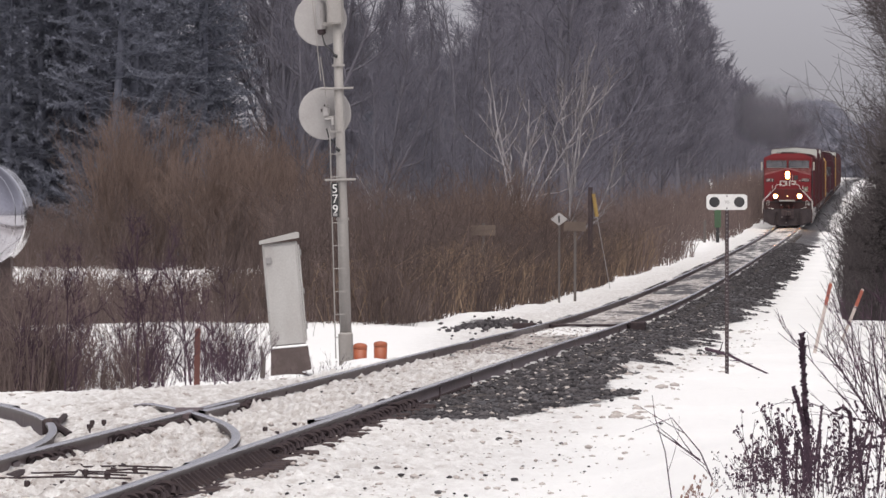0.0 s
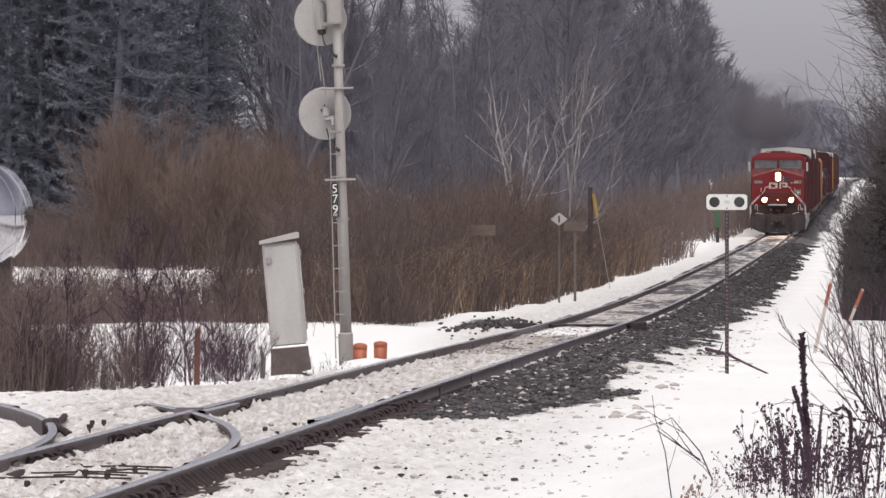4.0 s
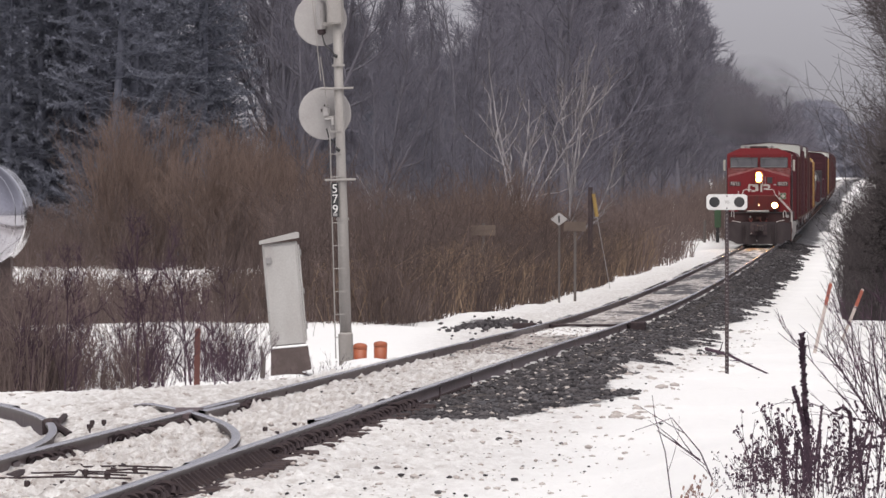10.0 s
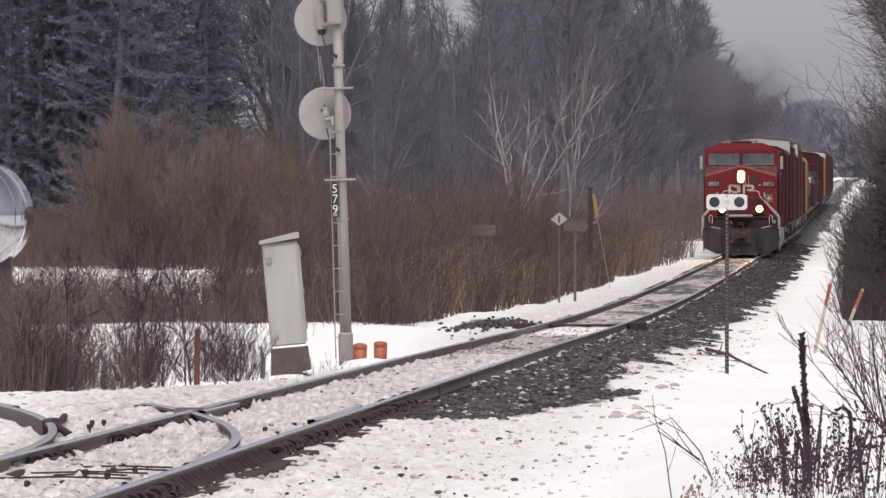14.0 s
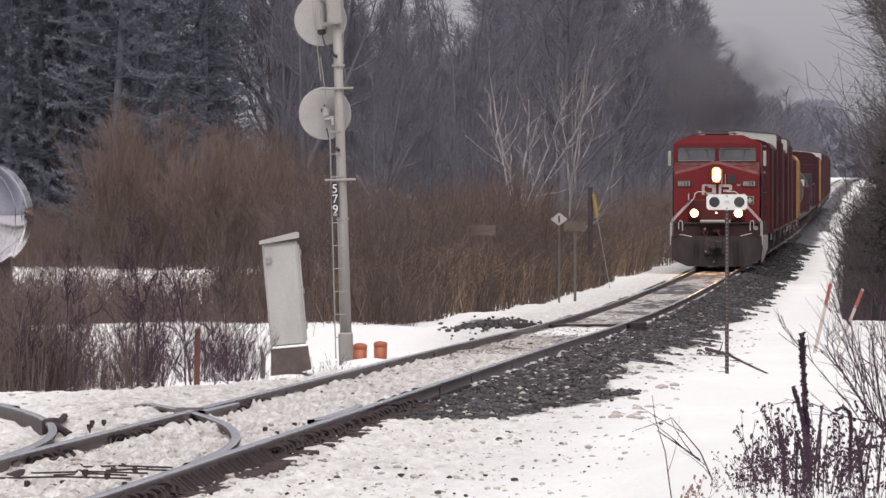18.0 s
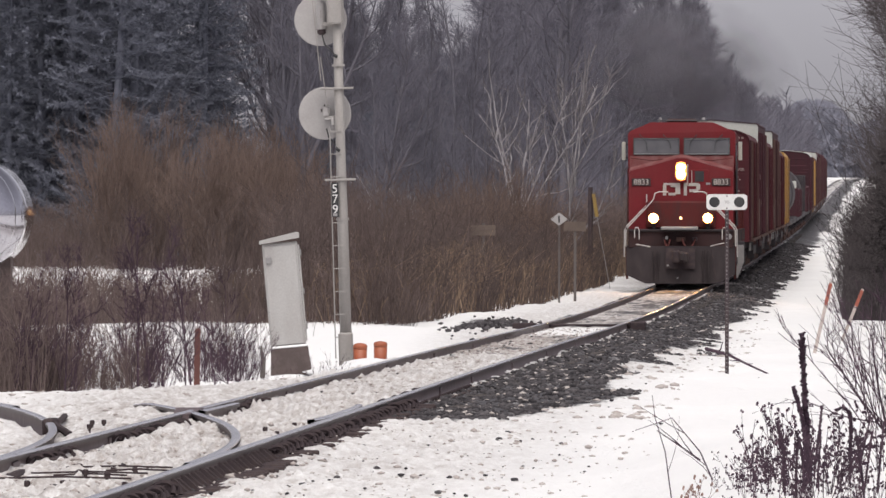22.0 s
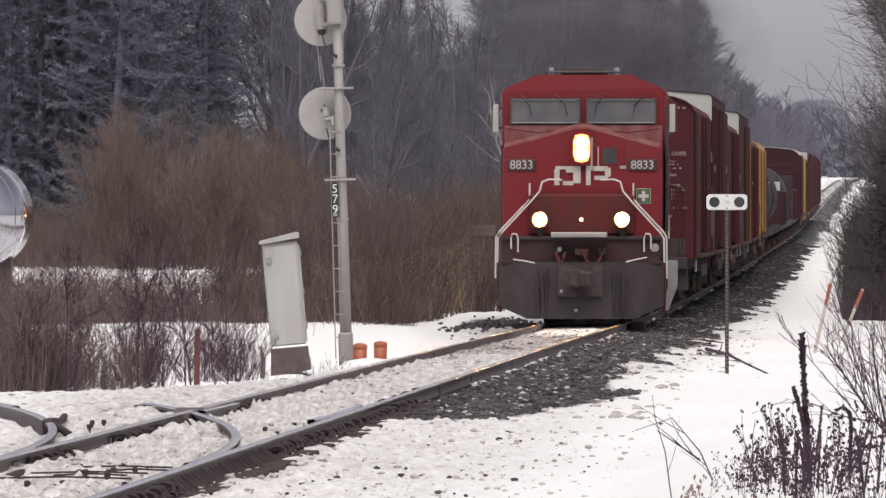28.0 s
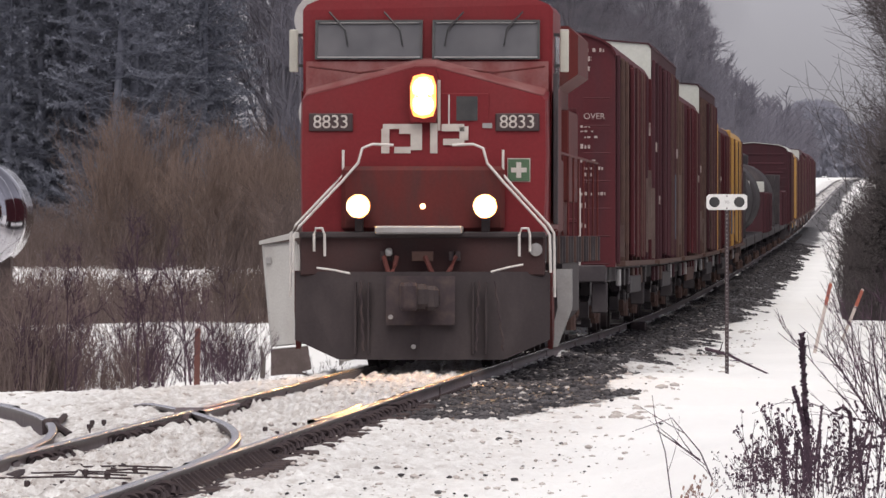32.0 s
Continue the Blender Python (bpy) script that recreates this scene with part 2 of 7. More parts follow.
MIRROR = worn("polished_steel", (0.52, 0.51, 0.55), (0.42, 0.40, 0.45), 0.10, 1.0, scale=2, amount=0.4, grain=20, bumps=0.02)


# ---- mesh building ----
class Build:
    """Collects vertices and faces of one mesh."""

    def __init__(self):
        self.v, self.f = [], []

    def add(self, verts, faces):
        k = len(self.v)
        self.v.extend([tuple(p) for p in verts])
        self.f.extend([tuple(i + k for i in q) for q in faces])
        return self

    def box(self, x0, x1, y0, y1, z0, z1, c=0.0):
        """A block with chamfered edges of width c."""
        if c <= 0:
            v = [(x, y, z) for x in (x0, x1) for y in (y0, y1) for z in (z0, z1)]
            return self.add(v, [(0, 1, 3, 2), (4, 6, 7, 5), (0, 4, 5, 1), (2, 3, 7, 6), (0, 2, 6, 4), (1, 5, 7, 3)])
        c = min(c, (x1 - x0) * 0.45, (y1 - y0) * 0.45, (z1 - z0) * 0.45)
        v, f, idx = [], [], {}
        for sx in (0, 1):
            for sy in (0, 1):
                for sz in (0, 1):
                    for ax in range(3):
                        p = [x1 - c if sx else x0 + c, y1 - c if sy else y0 + c, z1 - c if sz else z0 + c]
                        p[ax] = ((x0, x1)[sx], (y0, y1)[sy], (z0, z1)[sz])[ax]
                        idx[sx, sy, sz, ax] = len(v)
                        v.append(p)
        for ax in range(3):
            o1, o2 = [a for a in range(3) if a != ax]
            for s in (0, 1):
                q = []
                for a, b in ((0, 0), (1, 0), (1, 1), (0, 1)):
                    k = [0, 0, 0]
                    k[ax], k[o1], k[o2] = s, a, b
                    q.append(idx[(*k, ax)])
                f.append(q if s else q[::-1])
        for ax in range(3):
            o1, o2 = [a for a in range(3) if a != ax]
            for a in (0, 1):
                for b in (0, 1):
                    k0, k1 = [0, 0, 0], [0, 0, 0]
                    k0[o1] = k1[o1] = a
                    k0[o2] = k1[o2] = b
                    k1[ax] = 1
                    f.append([idx[(*k0, o1)], idx[(*k1, o1)], idx[(*k1, o2)], idx[(*k0, o2)]])
        for sx in (0, 1):
            for sy in (0, 1):
                for sz in (0, 1):
                    f.append([idx[sx, sy, sz, a] for a in range(3)])
        return self.add(v, f)

    def tube(self, pts, radii, n=6, cap=True):
        """A round bar along pts; radii is one number or one for each point."""
        pts = [Vector(p) for p in pts]
        if isinstance(radii, (int, float)):
            radii = [radii] * len(pts)
        v, f = [], []
        for i, p in enumerate(pts):
            d = (pts[min(i + 1, len(pts) - 1)] - pts[max(i - 1, 0)])
            d = d.normalized() if d.length > 1e-9 else Vector((0, 0, 1))
            up = Vector((0, 0, 1)) if abs(d.z) < 0.9 else Vector((1, 0, 0))
            a = d.cross(up).normalized()
            b = d.cross(a)
            for k in range(n):
                w = 2 * math.pi * k / n
                v.append(p + (a * math.cos(w) + b * math.sin(w)) * radii[i])
        for i in range(len(pts) - 1):
            for k in range(n):
                f.append((i * n + k, i * n + (k + 1) % n, (i + 1) * n + (k + 1) % n, (i + 1) * n + k))
        if cap:
            f.append(tuple(range(n)))
            f.append(tuple(range((len(pts) - 1) * n, len(pts) * n))[::-1])
        return self.add(v, f)

    def lathe(self, prof, n=20, m=None):
        """Turn a profile of (radius, height) round z, then place it by the pose m."""
        m = m or Matrix.Identity(4)
        v, f = [], []
        for r, z in prof:
            for k in range(n):
                w = 2 * math.pi * k / n
                v.append(m @ Vector((r * math.cos(w), r * math.sin(w), z)))
        for i in range(len(prof) - 1):
            for k in range(n):
                f.append((i * n + k, i * n + (k + 1) % n, (i + 1) * n + (k + 1) % n, (i + 1) * n + k))
        f.append(tuple(range(n))[::-1])
        f.append(tuple(range((len(prof) - 1) * n, len(prof) * n)))
        return self.add(v, f)

    def prism(self, outline, a, b, axis=1):
        """Extrude an outline from a to b along the axis; the outline's two numbers are the other two axes in order."""
        n = len(outline)
        v = []
        for s in (a, b):
            for p, q in outline:
                w = [p, q]
                w.insert(axis, s)
                v.append(w)
        f = [tuple(range(n)), tuple(range(n, 2 * n))[::-1]]
        f += [(i, (i + 1) % n, n + (i + 1) % n, n + i) for i in range(n)]
        return self.add(v, f)

    def mesh(self, name):
        me = bpy.data.meshes.new(name)
        me.from_pydata(self.v, [], self.f)
        bmh = bmesh.new()
        bmh.from_mesh(me)
        bmesh.ops.recalc_face_normals(bmh, faces=bmh.faces)
        bmh.to_mesh(me)
        bmh.free()
        me.update()
        return me


def part(name, build, mat, parent=None, label="", smooth=False):
    """One mesh object under a thing or a part, or on its own."""
    me = build.mesh(name) if isinstance(build, Build) else build
    if not me.materials:
        me.materials.append(mat)
    if smooth:
        me.polygons.foreach_set("use_smooth", [True] * len(me.polygons))
    ob = new(name, me)
    if parent:
        ob.parent = parent
    if label:
        ob["label"] = label
    return ob


def thing(name, m, label, category, group=""):
    ob = new(name)
    ob.empty_display_size = 0.2
    ob.matrix_world = m
    return tagged(ob, label, category, group)


def raw_mesh(name, verts, faces, mat):
    """A big mesh from numpy arrays; faces is an (n, 3) or (n, 4) array."""
    me = bpy.data.meshes.new(name)
    verts, faces = np.asarray(verts, np.float32), np.asarray(faces, np.int32)
    k = faces.shape[1]
    me.vertices.add(len(verts))
    me.vertices.foreach_set("co", verts.ravel())
    me.loops.add(faces.size)
    me.loops.foreach_set("vertex_index", faces.ravel())
    me.polygons.add(len(faces))
    me.polygons.foreach_set("loop_start", np.arange(0, faces.size, k, dtype=np.int32))
    me.polygons.foreach_set("loop_total", np.full(len(faces), k, np.int32))
    me.update(calc_edges=True)
    me.materials.append(mat)
    return me


def sticks(a, b, ra, rb, n=3):
    """Tapered n-sided bars from the points a to b, as arrays of vertices and quads."""
    a, b = np.asarray(a, float), np.asarray(b, float)
    ra, rb = np.broadcast_to(ra, len(a)), np.broadcast_to(rb, len(a))
    d = b - a
    d /= np.linalg.norm(d, axis=1, keepdims=True) + 1e-9
    up = np.where(np.abs(d[:, 2:3]) < 0.9, np.array([[0, 0, 1.0]]), np.array([[1.0, 0, 0]]))
    s = np.cross(d, up)
    s /= np.linalg.norm(s, axis=1, keepdims=True) + 1e-9
    t = np.cross(d, s)
    w = 2 * np.pi * np.arange(n) / n
    ring = np.cos(w)[None, :, None] * s[:, None] + np.sin(w)[None, :, None] * t[:, None]
    v = np.concatenate([a[:, None] + ring * ra[:, None, None], b[:, None] + ring * rb[:, None, None]], 1)
    k = np.arange(n)
    q = np.stack([k, (k + 1) % n, n + (k + 1) % n, n + k], 1)
    f = (np.arange(len(a)) * 2 * n)[:, None, None] + q[None]
    return v.reshape(-1, 3), f.reshape(-1, 4)


def joined(chunks):
    vs, fs, k = [], [], 0
    for v, f in chunks:
        vs.append(v)
        fs.append(f + k)
        k += len(v)
    return np.concatenate(vs), np.concatenate(fs)


# ---- ground and track ----
def lattice(x, y, seed=0):
    """Smooth value noise, 0 to 1, on arrays."""
    xi, yi = np.floor(x).astype(np.int64), np.floor(y).astype(np.int64)
    fx, fy = x - xi, y - yi
    fx, fy = fx * fx * (3 - 2 * fx), fy * fy * (3 - 2 * fy)

    def h(a, b):
        n = (a * 374761393 + b * 668265263 + seed * 974711) & 0x7FFFFFFF
        n = ((n ^ (n >> 13)) * 1274126177) & 0x7FFFFFFF
        return ((n ^ (n >> 16)) & 0xFFFF) / 65535.0
    return ((h(xi, yi) * (1 - fx) + h(xi + 1, yi) * fx) * (1 - fy)
            + (h(xi, yi + 1) * (1 - fx) + h(xi + 1, yi + 1) * fx) * fy)


def step(a, b, x):
    t = np.clip((x - a) / (b - a), 0, 1)
    return t * t * (3 - 2 * t)


def ground_z(x, y):
    """Height of the snow or ballast at x, y."""
    x, y = np.asarray(x, float), np.asarray(y, float)
    u = x - TRACK_X
    near = 1 - step(90, 140, y)
    left = np.interp(y, [0, 60, 88, 100, 112, 120, 130, 138, 152, 166, 178, 260, 420, 3000], [-0.05, -0.05, -0.10, -0.24, -0.36, -0.48, -0.62, -0.70, -0.66, -0.14, -0.12, -0.20, -0.15, -0.15])
    right = np.interp(y, [0, 60, 96, 108, 115, 150, 172, 185, 193, 260, 400, 3000], [-0.20, -0.22, -0.18, -0.10, -0.40, -0.42, -0.30, -0.20, -0.48, -0.50, -0.40, -0.4])
    beside = np.interp(y, [0, 66, 92, 150, 170, 3000], [-0.03, -0.03, -0.08, -0.19, -0.17, -0.17])
    cross = np.where(np.abs(u) < 0.70, np.interp(np.abs(u), [0, 0.45, 0.62, 0.70], [-0.10, -0.10, -0.12, -0.15]), 0)
    wl = step(-3.2 + 1.3 * step(90, 106, y), -1.3 + 0.15 * step(90, 106, y), u)
    cross = np.where(u <= -0.70, left * (1 - wl) + np.where(u > -0.95, np.minimum(beside, -0.10), beside) * wl + np.interp(u, [-14, -9, -5], [0.45, 0.1, 0]) * step(178, 205, y) * (1 - step(285, 330, y)), cross)
    wr = step(1.1, 3.0, u)
    cross = np.where(u >= 0.70, right * wr + (np.interp(u, [0.70, 0.95, 1.3], [-0.15, -0.17, -0.19]) + 0.055 * step(0.8, 1.1, u) * (1 - step(80, 90, y))) * (1 - wr) + np.interp(u, [8, 60], [0, 0.7]), cross)
    z = rail_z(y) + cross
    far = step(0.9, 2.0, np.abs(u))
    z = z + far * (lattice(x * 0.35, y * 0.09, 1) - 0.5) * 0.16
    z = z + far * (lattice(x * 1.3, y * 0.4, 2) - 0.5) * 0.06
    z = z + (lattice(x * 4.5, y * 2.0, 3) - 0.5) * 0.06 * np.where(np.abs(u) < 4.5, 1, 0.35)
    z = z + (lattice(x * 11, y * 5.0, 4) - 0.5) * 0.035 * np.where(np.abs(u) < 2.2, 1, 0.2)
    z = z - 0.22 * np.exp(-((x + 9.9) / 0.7) ** 2 - ((y - 145) / 5) ** 2)
    # the siding's curved rail stands clear of the snow
    curve = u + 0.80 + 0.00453 * np.clip(y - 61.0, 0, 24) ** 2 + np.clip(y - 85, 0, None) * 0.217
    z = z - (0.095 * np.exp(-(curve / 0.16) ** 2) - 0.03 * np.exp(-((curve + 0.55) / 0.3) ** 2)) * step(66, 69, y) * (1 - step(90, 94, y))
    # the bank on which the camera stands
    z = z + step(3.4, 5.0, u) * 0.55 * (1 - step(45, 88, y))
    # tie ends laid bare beside the turnout
    tie_bare = step(0.80, 0.9, u) * (1 - step(1.05, 1.3, u + 0.5 * (lattice(y * 0.5, u, 6) - 0.5))) * step(48, 51, y) * (1 - step(64, 68, y))
    z = z * (1 - tie_bare) + tie_bare * (rail_z(y) - 0.158 + 0.024 * (lattice(x * 9, y * 3, 8) - 0.5))
    return z


def bare_amount(x, y):
    u = x - TRACK_X
    wob = (lattice(x * 0.6 + 7, y * 0.12, 9) - 0.5)
    edge = np.interp(y, [74, 79, 84, 90, 98, 104, 112, 122, 150, 203, 400], [0.95, 1.4, 2.1, 2.5, 2.9, 2.4, 2.1, 2.35, 2.45, 2.5, 2.5])
    tongue = 0.7 * (lattice(x * 0.7 + 3, y * 0.45, 15) - 0.5)
    right = step(0.70, 0.95, u) * (1 - step(-0.30, 0.30, u - edge + wob * 0.5 + tongue)) * step(75, 84, y + 9 * (lattice(x * 1.5, y * 0.3, 5) - 0.5))
    left = 0.8 * step(-1.3, -1.05, u + wob * 0.4) * (1 - step(-0.95, -0.78, u)) * step(168, 180, y)
    patch = step(0.42, 0.62, 0.30 * lattice(u * 1.1 + 5, y * 0.07, 25) + 0.40 * lattice(u * 1.6 + 5, y * 0.8, 27) + 0.30 * lattice(u * 5 + 2, y * 1.9, 26))
    panel = step(150, 152, y) * (1 - step(164, 166, y))
    mid = (np.abs(u) < 0.72) * (0.10 + step(100, 130, y) * (0.05 + 0.40 * patch + 0.08 * step(190, 230, y))) * (1 - panel)
    ribs = step(0.78, 0.84, u) * (1 - step(1.1, 1.45, u)) * step(48, 51, y) * (1 - step(65, 70, y))
    heap = np.exp(-((x + 7.9) / 0.7) ** 2 - ((y - 178) / 7) ** 2)
    spill = np.exp(-((x + 2.7) / 0.5) ** 2 - ((y - 147) / 4) ** 2)
    return np.maximum.reduce([0.64 * right, 0.8 * left, mid, 0.22 * ribs, 0.75 * heap, 0.55 * spill])


def soil_amount(x, y):
    u = x - TRACK_X
    left = 0.28 * step(-5.2, -4.4, u) * (1 - step(-1.0, -0.8, u)) * (1 - step(95, 112, y))
    left = left * step(-1.15, -0.9, u + np.where(y > 66, 0.00453 * np.clip(y - 61.0, 0, 24) ** 2, 9.0))
    panel = 0.85 * step(150, 152, y) * (1 - step(164, 166, y))
    return np.clip(left + (1.0 - panel) * (np.abs(u) < 0.72) + 0.6 * step(0.7, 0.9, np.abs(u)) * (1 - step(1.5, 3.6, np.abs(u))), 0.04, 1) * (1 - 0.3 * step(250, 400, y))


def spaced(spans):
    out = []
    for a, b, n in spans:
        out.extend(np.linspace(a, b, n, endpoint=False))
    return np.array(out + [spans[-1][1]])


gx = spaced([(-3000, -200, 12), (-200, -40, 24), (-40, -13, 40), (-13, -8.5, 26), (-8.5, -3.0, 76), (-3.0, 1.5, 40), (1.5, 12, 20), (12, 200, 16), (200, 3000, 10)])
gy = spaced([(-400, 0, 8), (0, 38, 16), (38, 105, 250), (105, 180, 230), (180, 320, 260), (320, 700, 130), (700, 1500, 60), (1500, 5500, 20)])
GX, GY = np.meshgrid(gx, gy)
GZ = ground_z(GX, GY)
nx, ny = len(gx), len(gy)
ii = (np.arange(ny - 1)[:, None] * nx + np.arange(nx - 1)[None, :]).ravel()
ground_me = raw_mesh("ground", np.stack([GX, GY, GZ], -1).reshape(-1, 3), np.stack([ii, ii + 1, ii + nx + 1, ii + nx], 1), SNOW)
for attr, vals in (("bare", bare_amount(GX, GY)), ("soil", soil_amount(GX, GY))):
    a = ground_me.attributes.new(attr, "FLOAT", "POINT")
    a.data.foreach_set("value", vals.ravel().astype(np.float32))
ground_me.polygons.foreach_set("use_smooth", [True] * len(ground_me.polygons))
ground = tagged(new("ground", ground_me), "snow-covered ground with a dark ballast shoulder along the track", "ground", kind="structure")


def rough_snow():
    """The trampled, ploughed snow in and beside the track, lump by lump."""
    x = np.arange(-9.7, -3.0, 0.023)
    y = np.concatenate([np.arange(44, 90, 0.10), np.arange(90, 135, 0.17)])
    X, Y = np.meshgrid(x, y)
    U = X - TRACK_X
    clods = np.clip(lattice(X * 12, Y * 8, 82) - 0.42, 0, 1) * 1.3
    crumbs = np.clip(lattice(X * 24, Y * 11, 83) - 0.42, 0, 1) * 1.5
    relief = 0.35 * lattice(X * 4, Y * 2, 81) + clods * (0.4 + lattice(X * 2.2, Y * 0.8, 84)) * 0.8 + crumbs * 0.6 - 0.30
    between = (np.abs(U) < 0.66)
    amp = np.where(between, 0.10, 0.036 * step(0.95, 1.2, np.abs(U)) * (1 - step(1.8, 4.0, np.abs(U))) + 0.018)
    amp = amp * np.where(U > 0, 1 - 0.45 * step(1.3, 2.6, U), 1.0)
    amp = amp * (1 - step(112, 134, Y)) * np.where(U > 0, 1 - 0.9 * step(0.2, 0.45, bare_amount(X, Y)), 1.0)
    lip = np.where((np.abs(U) > 0.64) & (np.abs(U) < 0.93), 0.05, 0.0)
    lip = lip + 0.05 * (step(-3.3, -3.05, X) + 1 - step(-9.7, -9.4, X)) + 0.05 * step(120, 134, Y)
    ribs = step(0.78, 0.84, U) * (1 - step(1.1, 1.35, U)) * step(45, 48, Y) * (1 - step(66, 71, Y))
    Z = ground_z(X, Y) + amp * relief - lip - 0.05 * ribs
    w = len(x)
    q = (np.arange(len(y) - 1)[:, None] * w + np.arange(w - 1)[None, :]).ravel()
    me = raw_mesh("rough_snow", np.stack([X, Y, Z], -1).reshape(-1, 3), np.stack([q, q + 1, q + w + 1, q + w], 1), SNOW)
    # hollows between lumps coloured darker, as crevice shade on top of the dirt
    low = np.clip((0.16 - relief) * 2.2, 0, 1)
    for attr, vals in (("bare", bare_amount(X, Y) + 0.27 * low * between), ("soil", np.clip(soil_amount(X, Y) * (0.7 + 0.9 * low), 0, 1))):
        a = me.attributes.new(attr, "FLOAT", "POINT")
        a.data.foreach_set("value", vals.ravel().astype(np.float32))
    me.polygons.foreach_set("use_smooth", [True] * len(me.polygons))
    return tagged(new("track_snow", me), "lumpy dirty snow trampled and ploughed along the track", "snow", kind="structure")


rough_snow()
RAIL_PROFILE = [(-0.07, -0.172), (0.07, -0.172), (0.07, -0.16), (0.012, -0.142), (0.010, -0.05), (0.035, -0.038), (0.036, -0.013), (0.0345, -0.007), (0.030, -0.003),
                (0.020, -0.001), (-0.020, -0.001), (-0.030, -0.003), (-0.0345, -0.007), (-0.036, -0.013), (-0.035, -0.038), (-0.010, -0.05), (-0.012, -0.142), (-0.07, -0.16)]


def rail_mesh(name, path):
    """A rail section swept along a path of (x, y, z of the rail top)."""
    path = np.asarray(path, float)
    d = np.gradient(path, axis=0)
    side = np.stack([d[:, 1], -d[:, 0], np.zeros(len(d))], 1)
    side /= np.linalg.norm(side, axis=1, keepdims=True)
    k = len(RAIL_PROFILE)
    prof = np.array(RAIL_PROFILE)
    v = path[:, None] + side[:, None] * prof[None, :, 0:1] + np.array([0, 0, 1.0]) * prof[None, :, 1:2]
    base = (np.arange(len(path) - 1) * k)[:, None]
    j = np.arange(k)[None]
    f = np.stack([base + j, base + (j + 1) % k, base + k + (j + 1) % k, base + k + j], -1).reshape(-1, 4)
    me = raw_mesh(name, v.reshape(-1, 3), f, RAIL_SIDE)
    me.materials.append(RAIL_TOP)
    me.materials.append(RAIL_HEAD)
    seg = np.tile(np.arange(k), len(path) - 1)
    me.polygons.foreach_set("material_index", np.where((seg >= 6) & (seg <= 12), 1, np.where((seg == 4) | (seg == 5) | (seg == 13) | (seg == 14), 2, 0)).astype(np.int32))
    return me


def main_path(off, y0, y1, n):
    y = np.linspace(y0, y1, n)
    return np.stack([np.full(n, TRACK_X + off), y, rail_z(y)], 1)


def diverge(y):
    """How far the diverging track lies to the left of the main one."""
    w = np.clip(y - 61.0, 0, None)
    return 0.00453 * np.minimum(w, 24) ** 2 + np.clip(w - 24, 0, None) * 0.217


track = tagged(new("railway_track"), "single railway track with rust-sided steel rails on snowy ties", "railway track", kind="structure")
for off in (-0.7525, 0.7525):
    y0 = 24.0
    joints = [24.0, 43.0, 62.7, 70.6, 82.5, 92.0, 99.5, 111.0, 123.0, 135.0, 147.0, 159.0, 171.0]
    joints = [j + (2.6 if off > 0 else 0) for j in joints] + [260, 420, 700, 1700]
    for a, b in zip(joints[:-1], joints[1:]):
        part("rail", rail_mesh("rail", main_path(off, a, b - 0.025, max(6, int((b - a) / 4)))), RAIL_SIDE, track)
    # fishplates at the joints
    for j in joints[1:-3]:
        for sgn in (-1, 1):
            b = Build()
            z = float(rail_z(j))
            b.box(TRACK_X + off + sgn * 0.012 - 0.016, TRACK_X + off + sgn * 0.012 + 0.016, j - 0.22, j + 0.22, z - 0.135, z - 0.055, 0.006)
            part("joint_bar", b, RAIL_SIDE, track)
y = np.linspace(60.5, 84.6, 60)
part("closure_rail", rail_mesh("closure_rail", np.stack([TRACK_X + 0.70 - diverge(y), y, rail_z(y) - 0.004 - 0.05 * step(82.5, 84.5, y)], 1)), RAIL_SIDE, track, "curved rail crossing at the frog")
y = np.linspace(60.0, 92, 60)
part("turnout_rail", rail_mesh("turnout_rail", np.stack([TRACK_X - 0.80 - diverge(y), y, rail_z(y) - 0.004], 1)), RAIL_SIDE, track, "outer curved rail of the siding")
# frog casting, wing rails and guard rail
yf = 78.6
zf = float(rail_z(yf))
fb = Build()
fb.prism([(TRACK_X - 0.80, yf - 0.9), (TRACK_X - 0.66, yf - 0.9), (TRACK_X - 0.70, yf + 1.4), (TRACK_X - 0.96, yf + 1.4)], zf - 0.15, zf - 0.006, 2)
part("frog", fb, RAIL_SIDE, track, "steel frog where the rails cross")
y = np.linspace(75.5, 82.5, 14)
flare = 0.05 * (np.abs((y - 79) / 3.5) ** 3)
part("guard_rail", rail_mesh("guard_rail", np.stack([TRACK_X + 0.64 - flare, y, rail_z(y) - 0.01], 1)), RAIL_SIDE, track)
y = np.linspace(79.2, 83.0, 10)
part("wing_rail", rail_mesh("wing_rail", np.stack([TRACK_X - 0.66 + 0.04 * (y - 79.2) / 4, y, rail_z(y) - 0.006], 1)), RAIL_SIDE, track)
y = np.linspace(82.0, 88.5, 10)
part("guard_rail", rail_mesh("guard_rail", np.stack([TRACK_X - 0.80 - diverge(y) + 0.12 + 0.03 * np.abs((y - 85) / 3) ** 3, y, rail_z(y) - 0.02], 1)), RAIL_SIDE, track)

# ties: the near ones as pieces, the rest joined
tie_b = Build().box(-1.3, 1.3, -0.115, 0.115, -0.19, 0.0, 0.012)
tie_me = tie_b.mesh("tie")
tie_me.materials.append(TIE)
rng = random.Random(5)
ty = 45.0
